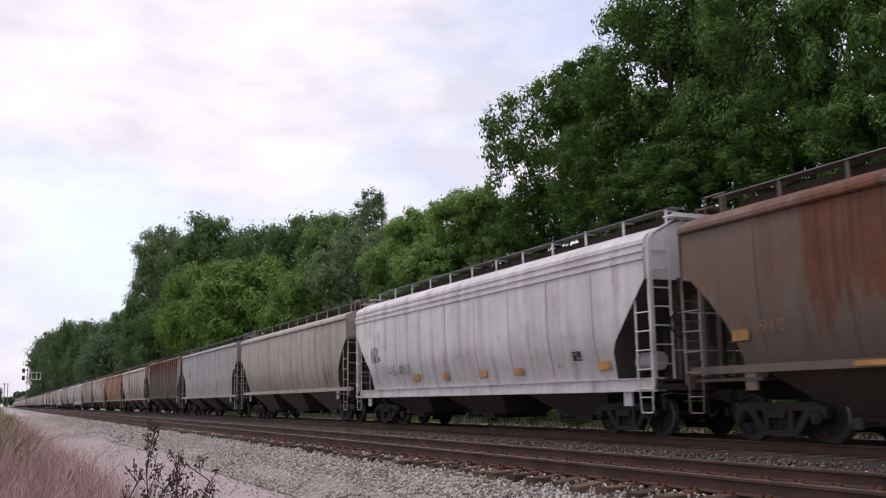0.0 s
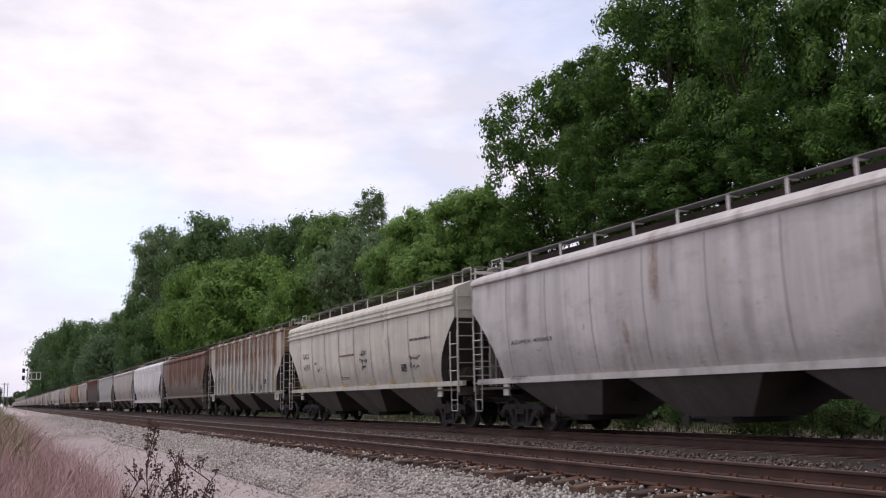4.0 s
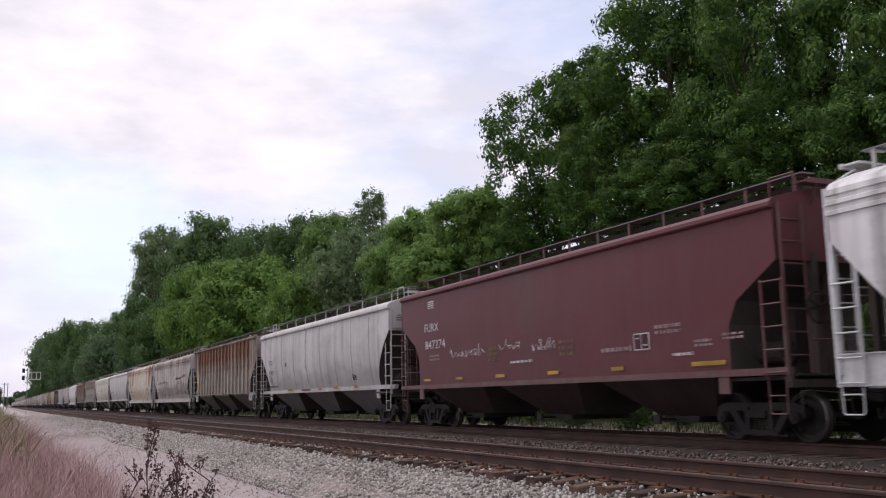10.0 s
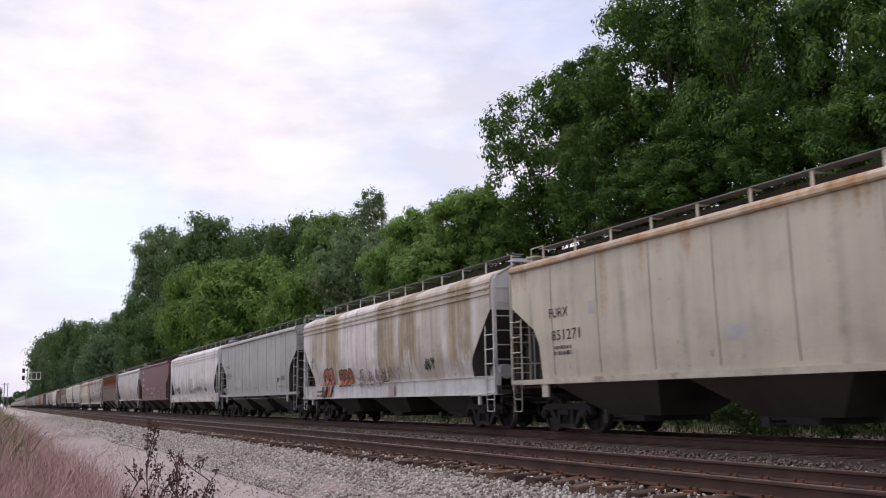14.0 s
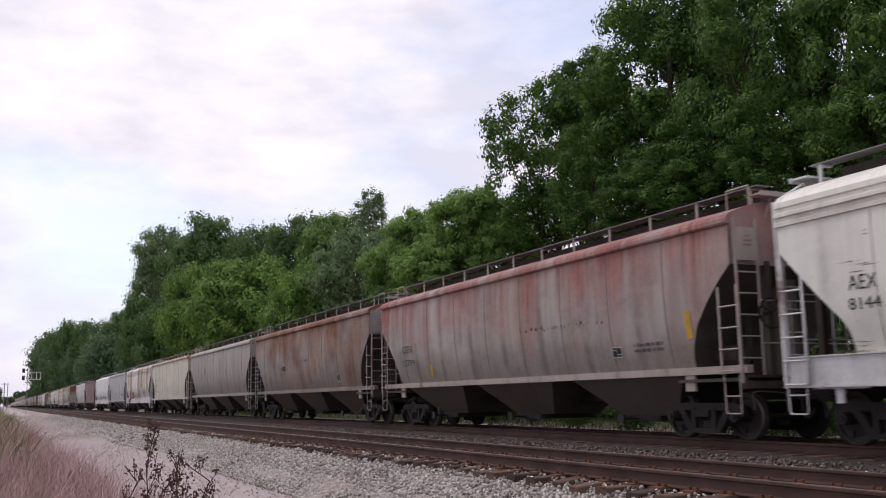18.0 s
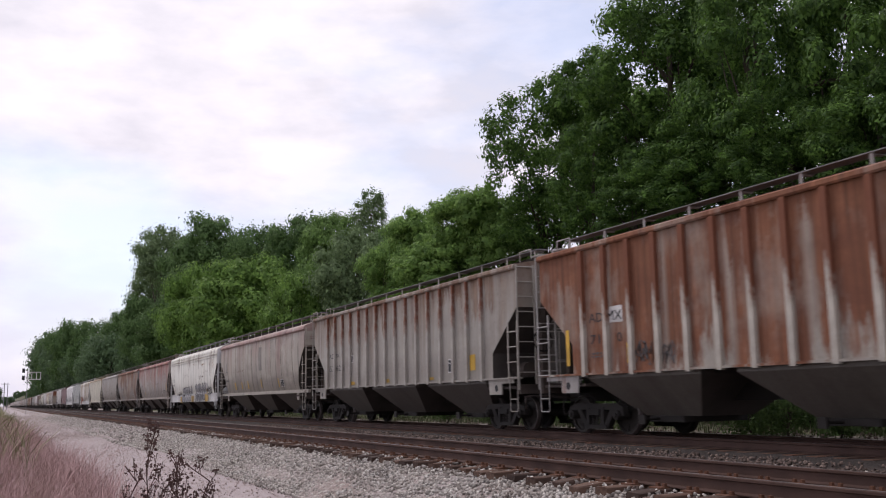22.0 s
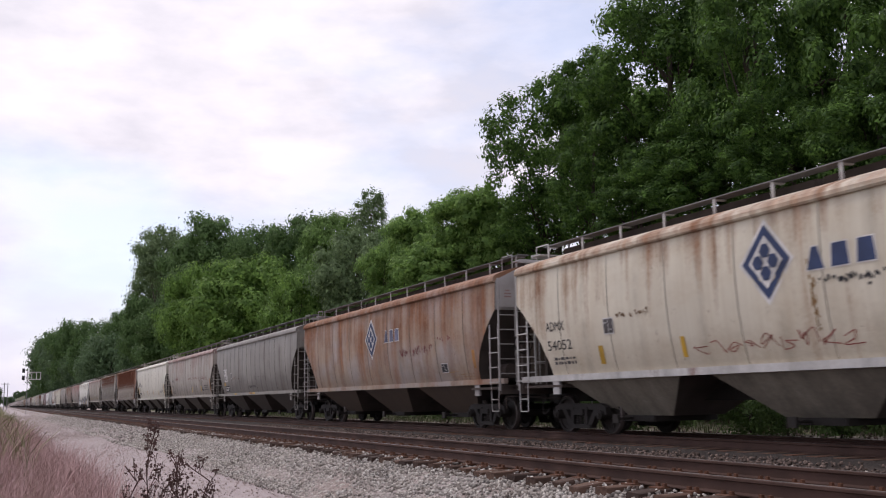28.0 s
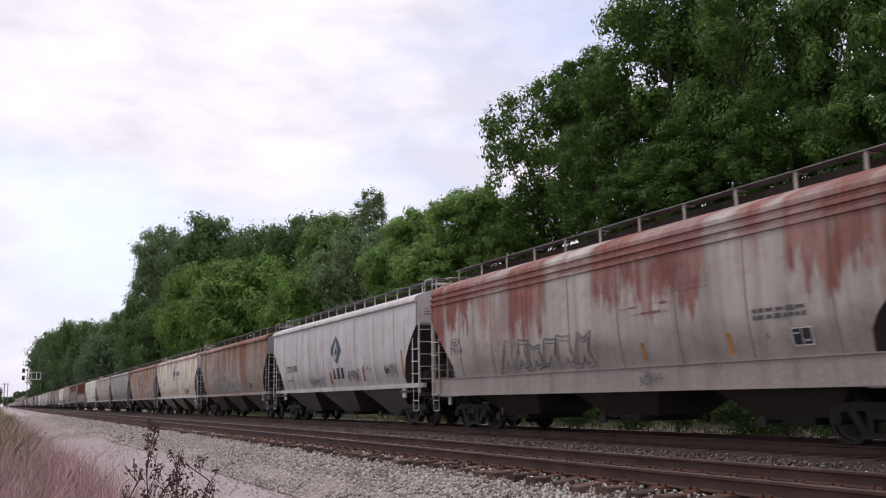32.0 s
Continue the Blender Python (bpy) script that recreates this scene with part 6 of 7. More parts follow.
stripe(23, -3.9, 1.29, 0.5, 0.08, YELLOW)
stripe(23, -0.4, 1.29, 0.55, 0.08, ORANGE_MARK)
stripe(23, 0.2, 1.29, 0.5, 0.09, YELLOW)
flecks(23, -3.6, 2.15, 1.5, 0.16, RUST_DARK, 18)
flecks(23, -3.1, 1.9, 1.3, 0.16, FAINT_INK, 16)
scrawl(23, 1.2, 2.05, 1.0, 0.3, FAINT_INK, 2)
bars(23, -0.00, 1.63, 1.27, 0.19, GREY_INK, 1)
diamond(24, -0.55, 2.91, 1.2, 1.42, NAVY)
block(24, 3, 1.35, 2.92, 1.4, 0.42, FADED_BLUE)
flecks(24, 3.3, 2.34, 2.6, 0.26, RED_INK, 50)
flecks(24, 5.4, 2.55, 0.9, 0.16, RED_INK, 10)
label(24, 5.25, 1.72, 0.45, 0.28, INK)
stripe(24, 7.2, 1.9, 0.16, 0.5, ORANGE_MARK)
smear(24, 6.0, 1.5, 2.2, 0.2, RUST_SMEAR, 4)
diamond(25, -0.21, 3.03, 1.26, 1.48, NAVY)
block(25, 3, 1.35, 2.95, 1.48, 0.40, NAVY)
letter(25, "ADMX", -7.05, 2.46, 0.79, 0.21, INK)
letter(25, "54052", -6.93, 2.02, 1.02, 0.23, INK)
label(25, -4.91, 2.31, 0.37, 0.35, GREY_INK)
cursive(25, -0.36, 1.73, 3.9, 0.42, RED_SPRAY, 9)
stripe(25, -5.31, 1.72, 0.17, 0.39, YELLOW)
stripe(25, -2.58, 1.74, 0.13, 0.39, YELLOW)
label(25, 5.16, 1.69, 0.49, 0.29, INK)
scrawl(25, 4.33, 1.69, 1.30, 0.59, INK, 4)
bars(25, 6.15, 1.95, 0.9, 0.16, GREY_INK, 2)
stripe(25, 7.3, 2.0, 0.13, 0.8, YELLOW)
bars(25, -6.8, 1.66, 0.9, 0.2, GREY_INK, 2)
smear(25, 0.75, 2.9, 0.35, 1.6, RUST_SMEAR, 2)
smear(25, 3.9, 2.9, 0.8, 1.2, STAIN_TAN, 3)
angular(26, -3.2, 2.05, 2.6, 1.25, CHALKY, 5, 0.024)
angular(26, -0.6, 2.12, 3.2, 1.45, CHALKY, 5, 0.026)
angular(26, -1.6, 1.95, 4.4, 0.9, FAINT_INK, 8, 0.014)
stripe(26, -7.35, 1.91, 0.32, 0.48, ORANGE_MARK)
label(26, 4.74, 1.68, 0.53, 0.36, INK)
stripe(26, 6.69, 1.84, 0.25, 0.40, ORANGE_MARK)
angular(26, 1.5, 1.85, 1.3, 0.8, CHALKY, 3)
letter(27, "ADMX 49001", -5.53, 2.24, 1.72, 0.29, INK)
bars(27, -5.88, 1.74, 0.81, 0.11, GREY_INK, 1)
leaf(27, 0.69, 2.75, 1.23, 1.08, NAVY)
block(27, 3, 0.74, 1.86, 1.45, 0.48, INK)
label(27, 5.81, 1.78, 0.43, 0.23, INK)
stripe(27, 7.21, 1.96, 0.13, 0.91, ORANGE_MARK)
stripe(27, 3.50, 1.75, 0.21, 0.47, ORANGE_MARK)
stripe(27, -0.22, 1.71, 0.22, 0.45, ORANGE_MARK)
scrawl(27, 2.45, 1.74, 1.35, 0.48, GREY_INK, 6)
scrawl(27, -2.27, 1.62, 2.2, 0.42, FAINT_INK, 5)
scrawl(27, 6.1, 1.80, 1.1, 0.45, FAINT_INK, 4)
flecks(27, 3.9, 1.95, 0.8, 0.3, FAINT_INK, 14)
letter(28, "AEX", -6.88, 2.41, 0.66, 0.22, GREY_INK)
letter(28, "7914", -6.87, 2.16, 0.77, 0.22, GREY_INK)
angular(28, -2.25, 1.87, 4.20, 0.85, FAINT_INK, 6, 0.024)
label(28, 5.89, 1.74, 0.44, 0.30, INK)
bars(28, 5.45, 2.17, 1.19, 0.23, GREY_INK, 2)
stripe(28, 4.19, 1.72, 0.12, 0.36, ORANGE_MARK)
stripe(28, 1.68, 1.70, 0.12, 0.36, ORANGE_MARK)
smear(28, 2.2, 2.62, 1.9, 0.5, RUST_RED, 5)
scrawl(28, 1.9, 1.16, 0.7, 0.28, GREY_INK, 3)
flecks(25, -4.06, 2.51, 1.05, 0.14, FADED, 24)
flecks(25, 1.49, 2.57, 1.34, 0.17, INK, 24)
flecks(17, 3.67, 2.50, 1.6, 0.13, RUST_DARK, 34)
flecks(17, 3.4, 2.36, 0.9, 0.10, RUST_DARK, 14)
smear(17, 1.47, 3.39, 1.48, 0.33, RUST_SMEAR, 3)
smear(17, 4.06, 3.28, 1.67, 0.63, RUST_SMEAR, 5)
smear(17, 6.26, 3.16, 0.31, 0.99, RUST_DARK, 3)
smear(17, 7.42, 3.65, 1.19, 0.29, RUST_DARK, 3)
smear(17, 7.35, 3.1, 0.5, 1.0, RUST_SMEAR, 3)
smear(17, 5.2, 2.75, 1.6, 0.2, RUST_DARK, 4)
smear(17, -1.5, 2.72, 2.6, 0.12, FAINT_INK, 4)
flecks(17, -4.6, 1.5, 2.2, 0.3, FAINT_INK, 22)
smear(6, -0.75, 1.85, 1.16, 0.49, FAINT_INK, 4)
flecks(6, -1.44, 2.45, 0.64, 0.11, INK, 10)
flecks(22, -4.64, 2.56, 1.11, 0.17, RED_INK, 40)
flecks(21, 6.50, 1.83, 0.85, 0.19, GREY_INK, 20)
smear(17, -6.72, 2.73, 0.61, 0.19, RUST_DARK, 4)
smear(17, -6.73, 3.17, 0.20, 0.17, RUST_DARK, 2)
smear(17, -7.02, 1.52, 0.72, 0.21, RUST_SMEAR, 4)
flecks(16, 2.70, 2.44, 3.6, 0.16, RUST_DARK, 26)
bars(16, 5.95, 1.79, 0.95, 0.22, GREY_INK, 2)
bars(22, 6.07, 1.79, 1.10, 0.35, GREY_INK, 3)
flecks(10, -5.7, 1.75, 2.2, 0.5, GREY_INK, 30)
smear(10, 4.05, 3.05, 0.6, 1.1, STAIN_TAN, 3)
flecks(10, 4.0, 2.28, 1.3, 0.10, GREY_INK, 12)
flecks(15, 0.34, 2.53, 1.38, 0.15, INK, 16)
# ---- ballast stones, grass and weeds ----
def stones_mesh(name, seed, count, x_range, y_range, size, lift=0.0, patchy=False, mat=None):
    rng = np.random.default_rng(seed)
    x = rng.uniform(*x_range, count)
    y = rng.uniform(*y_range, count)
    z = np.array([bed_height(v) for v in y]) if not patchy else np.array([max(ground_height(a, b), bed_height(b)) for a, b in zip(x, y)])
    cube = np.array([(-1, -1, -1), (1, -1, -1), (1, 1, -1), (-1, 1, -1), (-1, -1, 1), (1, -1, 1), (1, 1, 1), (-1, 1, 1)], float)
    v = cube[None] * rng.uniform(0.45, 1.0, (count, 8, 1)) + rng.normal(size=(count, 8, 3)) * 0.12
    v *= (rng.uniform(0.5, 1.15, (count, 1, 3)) * size / 2)
    q = rng.normal(size=(count, 4))
    q /= np.linalg.norm(q, axis=1)[:, None]
    w, a, b, c = q.T
    r = np.stack([1 - 2 * (b * b + c * c), 2 * (a * b - c * w), 2 * (a * c + b * w), 2 * (a * b + c * w), 1 - 2 * (a * a + c * c), 2 * (b * c - a * w), 2 * (a * c - b * w), 2 * (b * c + a * w), 1 - 2 * (a * a + b * b)], axis=1).reshape(-1, 3, 3)
    v = np.einsum("nij,nkj->nki", r, v)
    v += np.stack([x, y, z + lift + rng.uniform(-0.2, 0.7, count) * size * 0.5], axis=1)[:, None, :]
    quad = np.array([(0, 3, 2, 1), (4, 5, 6, 7), (0, 1, 5, 4), (1, 2, 6, 5), (2, 3, 7, 6), (3, 0, 4, 7)])
    quads = (np.arange(count)[:, None, None] * 8 + quad[None]).reshape(-1, 4)
    return fast_mesh(name, v.reshape(-1, 3), quads, mat or STONE)


def stones(label, *args, **kw):
    tagged(new("ballast_stones", stones_mesh("ballast_stones", *args, **kw)), label, "gravel", kind="stuff")


stones("loose grey crushed stones on the track's shoulder", 1, 25000, (-44, -7), (4.75, 6.5), 0.054)
stones("loose grey crushed stones further along the shoulder", 2, 8000, (-130, -40), (4.5, 6.5), 0.085)
stones("scattered stones on the ground further on", 8, 5000, (-170, -50), (1.8, 5.4), 0.075, patchy=True, mat=DUSTY)
stones("stained crushed stones between the ties of the empty track", 3, 13000, (-42, -4), (6.35, 9.0), 0.055, lift=0.008, mat=STAINED)
stones("pale stones lying over the ties' ends", 12, 1800, (-42, -5), (6.25, 6.75), 0.05, lift=0.035, mat=STONE)
stones("crushed stones between the two tracks", 4, 7000, (-45, -4), (9.0, 11.4), 0.06, lift=0.01, mat=STAINED)
stones("fresh pale stones between the two tracks", 13, 900, (-40, -4), (9.1, 10.5), 0.05, lift=0.02, mat=STONE)
stones("scattered stones on the dusty ground", 5, 5000, (-60, -9), (1.8, 5.3), 0.036, patchy=True, mat=DUSTY)
stones("stained stones beyond the far track", 6, 3500, (-80, -4), (16.0, 22.5), 0.08, patchy=True, mat=STAINED)


def straw(name, light, dark):
    n = Nodes(name, 0.8)
    r = n.island()
    c = n.mix(r, dark, light)
    c = n.mix(n.span(n.noise(n.at(), 0.8, 4), 0.4, 0.65, 0, 0.6), c, [v * 0.6 for v in light])
    return n.done(c)


def blades_mesh(name, seed, spots, heights, width, mat, lean=1.15):
    """Bent tapering blades of grass, each of two quads."""
    rng = np.random.default_rng(seed)
    n = len(spots)
    base = np.array([(x, y, ground_height(x, y)) for x, y in spots])
    h = rng.uniform(*heights, n)[:, None]
    a = rng.uniform(0, 2 * math.pi, n)
    out = np.stack([np.cos(a), np.sin(a), np.zeros(n)], axis=1) * (rng.uniform(0.1, 1.0, n) * lean)[:, None] * h
    out[:, 1] += 0.05 * h[:, 0]
    side = np.stack([-np.sin(a), np.cos(a), np.zeros(n)], axis=1) * width * rng.uniform(0.5, 1.3, n)[:, None]
    up = np.array([0, 0, 1.0])
    mid = base + up * h * 0.58 + out * 0.35
    tip = base + up * h * 0.97 + out
    v = np.stack([base - side, base + side, mid + side * 0.8, mid - side * 0.8, tip + side * 0.25, tip - side * 0.25], axis=1).reshape(-1, 3)
    k = np.arange(n)[:, None] * 6
    quads = np.concatenate([k + np.array([[0, 1, 2, 3]]), k + np.array([[3, 2, 4, 5]])], axis=1).reshape(-1, 4)
    return fast_mesh(name, v, quads, mat)


def grass_edge(x):
    """How far the dry grass reaches towards the dusty track at a place along it."""
    return 0.135 * -x - 0.25 if x > -14 else 1.64 - 0.012 * (-14 - x)


rng = random.Random(21)
spots = []
while len(spots) < 60000:
    x = -6.0 - 60.0 * rng.random() ** 1.6
    y = grass_edge(x) - 9.0 * rng.random() ** 1.3 + 0.35 * noise.noise(Vector((x * 0.9, 0, 2)))
    if noise.noise(Vector((x * 0.7, y * 1.1, 7))) > -0.22 and y < grass_edge(x) + 0.3:
        spots.append((x + rng.gauss(0, 0.06), y + rng.gauss(0, 0.06)))
tagged(new("dry_grass", blades_mesh("dry_grass", 4, spots, (0.18, 0.92), 0.0032, straw("dry_straw", (0.58, 0.385, 0.365), (0.19, 0.098, 0.098)))), "tall dry pinkish-brown grass beside the dusty track", "grass", kind="stuff")
spots = [(-9 - 60 * rng.random(), 0) for _ in range(5000)]
spots = [(x, grass_edge(x) - 0.2 + rng.gauss(0, 0.45)) for x, _ in spots]
tagged(new("short_grass", blades_mesh("short_grass", 5, spots, (0.1, 0.42), 0.006, straw("pale_straw", (0.50, 0.37, 0.34), (0.24, 0.155, 0.145)))), "short dry grass at the track's edge", "grass", kind="stuff")
spots = [(-38 - 75 * rng.random(), rng.uniform(-8, 1.3)) for _ in range(3600)] + [(-17 - 22 * rng.random(), rng.uniform(-1.5, 0.6)) for _ in range(600)]
tagged(new("green_weeds", blades_mesh("green_weeds", 6, spots, (0.4, 1.15), 0.014, straw("green_weed", (0.27, 0.25, 0.13), (0.12, 0.115, 0.055)))), "green weeds growing among the dry grass", "grass", kind="stuff")
spots = [(-6 - 110 * rng.random(), 18.6 + abs(rng.gauss(0, 2.6))) for _ in range(6000)]
tagged(new("verge_weeds", blades_mesh("verge_weeds", 7, spots, (0.10, 0.42), 0.016, straw("verge_green", (0.13, 0.15, 0.065), (0.05, 0.065, 0.028)))), "green weeds along the far side of the tracks", "grass", kind="stuff")


def dead_weed(x, y, height, seed, twigs):
    """A dead stalk with side twigs and curled brown leaves."""
    rng = random.Random(seed)
    root = new("dead_weed")
    z0 = ground_height(x, y)
    stem, leaves, bends = Shape(), Shape(), [Vector((0, 0, 0))]
    for i in range(1, 8):
        bends.append(Vector((rng.gauss(0, 0.012) * i, rng.gauss(0, 0.012) * i, height * i / 7)))
    stem.path(bends, 0.006, 5)

    def curl(p, s):
        d = Vector((rng.gauss(0, 1), rng.gauss(0, 1), rng.gauss(-0.3, 0.8))).normalized()
        u = d.cross(Vector((rng.random(), rng.random(), 0.3))).normalized() * s * 0.4
        leaves.add([p, p + d * s * 0.5 + u, p + d * s, p + d * s * 0.5 - u * 0.7 + Vector((0, 0, s * 0.2))], [(0, 1, 2), (0, 2, 3)])

    for i in range(twigs):
        k = rng.uniform(0.35, 0.97)
        a = bends[min(6, int(k * 7))].lerp(bends[min(7, int(k * 7) + 1)], k * 7 % 1)
        reach = rng.uniform(0.10, 0.38) * (1.3 - k)
        way = Vector((rng.gauss(0, 1), rng.gauss(0, 1), 0)).normalized()
        b = a + way * reach * 0.45 + Vector((0, 0, reach * 0.7))
        c = b + way * reach * 0.12 + Vector((0, 0, reach * 0.55))
        stem.path([a, b, c], 0.003, 4)
        for j in range(11):
            curl(b.lerp(c, rng.random()) + Vector((rng.gauss(0, 0.012), rng.gauss(0, 0.012), rng.gauss(0, 0.02))), rng.uniform(0.018, 0.042))
    for j in range(26):
        curl(bends[4].lerp(bends[7], rng.random()) + Vector((rng.gauss(0, 0.02), rng.gauss(0, 0.02), 0)), rng.uniform(0.02, 0.045))
    part("stalk", stem.mesh("stalk", WEED), root)
    part("withered_leaves", leaves.mesh("withered_leaves", WEED), root)
    root.matrix_basis = pose(x, y, z0)
    tagged(root, "dead brown weed stalk with withered curled leaves", "weed", "dead weeds by the grass")


WEED = plain("withered_brown", (0.105, 0.058, 0.050), 0.85, 0, 9)
dead_weed(-9.9, 1.40, 1.46, 2, 34)
dead_weed(-9.7, 1.62, 1.22, 5, 24)
dead_weed(-9.5, 1.76, 1.10, 6, 20)
dead_weed(-9.8, 1.54, 0.98, 12, 16)
dead_weed(-9.6, 1.88, 0.86, 15, 12)
dead_weed(-9.8, 1.22, 1.08, 9, 9)

# ---- signal and poles down the line ----
POLE = plain("pale_grey_steel", (0.30, 0.29, 0.31), 0.6, 0.2, 5)
mast = tagged(new("signal_mast"), "railway signal with two black heads and a pale service platform", "railway signal")
part("post", Shape().bar((0, 0, -0.8), (0, 0, 7.7), 0.05, 8).mesh("post", POLE), mast)
frame_shape = Shape()
for z in (5.6, 6.9):
    for x in (-0.4, 0.4):
        frame_shape.bar((x, -0.1, z), (x, 2.2, z), 0.07)
for y in (-0.1, 0.7, 1.5, 2.2):
    for x in (-0.4, 0.4):
        frame_shape.bar((x, y, 5.6), (x, y, 6.9), 0.05)
part("platform", frame_shape.box(-0.42, 0.42, -0.1, 2.2, 5.55, 5.62).mesh("platform", WHITE_STEEL), mast, None, "pale steel platform with railings")
for z in (5.9, 7.2):
    head = part("signal_head", Shape().box(-0.2, 0.2, -0.95, -0.45, z - 0.38, z + 0.38, 0.05).bar((0, -0.35, z), (0, 0, z), 0.06).mesh("signal_head", BLACK), mast, None, "black signal head")
    part("hood", Shape().bar((-0.2, -0.72, z + 0.2), (0.32, -0.72, z + 0.2), 0.17, 12).bar((-0.2, -0.72, z - 0.25), (0.32, -0.72, z - 0.25), 0.17, 12).mesh("hood", BLACK), head)
mast.matrix_basis = pose(-190, 4.3, 0)


def utility_pole(x, y, height):
    p = tagged(new("utility_pole"), "thin pale utility pole far down the line", "utility pole", "poles beside the line")
    part("pole", Shape().bar((0, 0, -0.2), (0, 0, height), 0.16, 8).mesh("pole", POLE), p)
    part("cross_arm", Shape().box(-0.06, 0.06, -1.2, 1.2, height - 0.7, height - 0.55).mesh("cross_arm", POLE), p)
    p.matrix_basis = pose(x, y, GROUND)


utility_pole(-420, 1.2, 11.0)
utility_pole(-520, 3.0, 13.0)
utility_pole(-640, 0.5, 13.0)
# ---- trees ----
def leaf_cloud(seed, boughs, leaves, size, droop=0.08, flat=1.0, open_=0.0, aspect=1.0, lump=1.0, corners=4, thick=26, spread=1.35):
    """Faces for a crown about one unit in radius: boughs near its outside, sprays over each bough, leaves on each spray."""
    rng = np.random.default_rng(seed)
    c = rng.normal(size=(boughs * 6, 3))
    c /= np.linalg.norm(c, axis=1)[:, None]
    lobes = rng.normal(size=(6, 3))
    lobes /= np.linalg.norm(lobes, axis=1)[:, None]
    reach = 0.66 + 0.20 * np.clip((c @ lobes.T).max(axis=1), 0, 1) ** 3
    c *= (rng.uniform(0.10, 1.0, len(c)) ** 0.38 * reach)[:, None]
    picked = []
    for p in c:
        # boughs keep their distance, so that gaps stay between them
        if len(picked) < boughs and all(np.linalg.norm(p - q) > (0.20 + 0.09 * open_) * lump for q in picked):
            picked.append(p)
    centre = np.array(picked)
    big = rng.uniform(0.18, 0.32, len(centre)) * lump
    sprays = int(boughs * thick * lump)
    bough = rng.integers(0, len(centre), sprays)
    d = rng.normal(size=(sprays, 3)) + (0, 0, 0.45)
    d /= np.linalg.norm(d, axis=1)[:, None]
    twig = centre[bough] + d * (big[bough] * rng.uniform(0.45, 1.05, sprays))[:, None] * (1, 1, 0.72 * flat / aspect ** 0.5)
    squash = np.array((1, 1, 1 / aspect))
    which = rng.integers(0, sprays, leaves)
    e = rng.normal(size=(leaves, 3))
    p = twig[which] + e * size * spread * (1, 1, 0.85) * squash
    n = d[which] * 0.9 + e * 0.6 + (0, 0, 0.12)
    n /= np.linalg.norm(n, axis=1)[:, None]
    u = np.cross(n, rng.normal(size=(leaves, 3)))
    u /= np.linalg.norm(u, axis=1)[:, None]
    w = np.cross(n, u) * squash
    u = u * squash
    s = size * rng.uniform(0.5, 1.3, leaves)[:, None]
    base, tip = p - u * s * 0.75, p + u * s * 0.85 - np.array((0, 0, 1)) * s * droop
    if corners == 4:
        verts = np.stack([base, p + w * s * 0.55, tip, p - w * s * 0.55], axis=1).reshape(-1, 3)
    else:
        verts = np.stack([base + w * s * 0.5, tip, base * 0.6 + p * 0.4 - w * s * 0.6], axis=1).reshape(-1, 3)
    verts /= np.percentile(np.abs(verts), 99.0, axis=0)
    return verts, np.arange(leaves * corners).reshape(-1, corners), centre


def trunk_mesh(seed, height, crown_z, centres, radius):
    rng = random.Random(seed)
    s = Shape()

    def limb(a, b, r0, r1, bends=4):
        pts = [a.lerp(b, i / bends) + Vector([rng.uniform(-1, 1) * (b - a).length * 0.035 for _ in range(3)]) * (0 < i < bends) for i in range(bends + 1)]
        n = 7
        v, f = [], []
        d = (b - a).normalized()
        u = d.cross(Vector((0.3, 1, 0.1))).normalized()
        w = d.cross(u)
        for i, p in enumerate(pts):
            r = r0 + (r1 - r0) * i / bends
            v += [p + u * r * math.cos(j * 2 * math.pi / n) + w * r * math.sin(j * 2 * math.pi / n) for j in range(n)]
        for i in range(bends):
            f += [(i * n + j, i * n + (j + 1) % n, (i + 1) * n + (j + 1) % n, (i + 1) * n + j) for j in range(n)]
        s.add(v, f)

    top = Vector((rng.uniform(-0.4, 0.4), rng.uniform(-0.4, 0.4), crown_z + (height - crown_z) * 0.5))
    limb(Vector((0, 0, -0.3)), top, radius, radius * 0.3, 6)
    picks = [centres[int(i * len(centres) / 14)] for i in range(14)]
    for c in picks:
        c = Vector(c) + Vector((0, 0, crown_z))
        k = rng.uniform(0.25, 0.85)
        limb(Vector((0, 0, 0)).lerp(top, k), c, radius * 0.38, radius * 0.05)
    return s.mesh("trunk", BARK)


TREE_KINDS = {}


def tree_kind(key, seed, leaves, size, mat, boughs=60, radius=0.30, flat=1.0, open_=0.0, aspect=1.0, lump=1.0, corners=3, thick=26, spread=1.35):
    """A crown of unit radius round the origin, with limbs that reach into it; size is the leaf's share of the radius."""
    verts, quads, centres = leaf_cloud(seed, boughs, leaves, size, flat=flat, open_=open_, aspect=aspect, lump=lump, corners=corners, thick=thick, spread=spread)
    TREE_KINDS[key] = (centres, fast_mesh("crown", verts, quads, mat), radius, seed)


def tree(key, x, y, turn, wide, high, centre, label, group="trees beside the line"):
    """wide and high: half sizes of the crown; centre: its height."""
    t = new("tree")
    t.matrix_basis = pose(x, y, ground_height(x, y), 0, 0, math.degrees(turn))
    centres, crown, radius, seed = TREE_KINDS[key]
    up = max(centre - ground_height(x, y), high * 0.75)
    reach = [(c[0] * wide, c[1] * wide, c[2] * high) for c in centres]
    part("trunk", trunk_mesh(seed, up + high, up, reach, radius), t)
    c = part("crown", crown, t)
    c.matrix_basis = Matrix.LocRotScale((0, 0, up), Euler((0, 0, 0)), (wide, wide, high))
    return tagged(t, label, "tree", group)


tree_kind("oak_a", 11, 42000, 0.031, LEAF_DARK, 60, 0.22, 1.0, 1.4, 1.25, 0.92, 3, 22, 1.6)
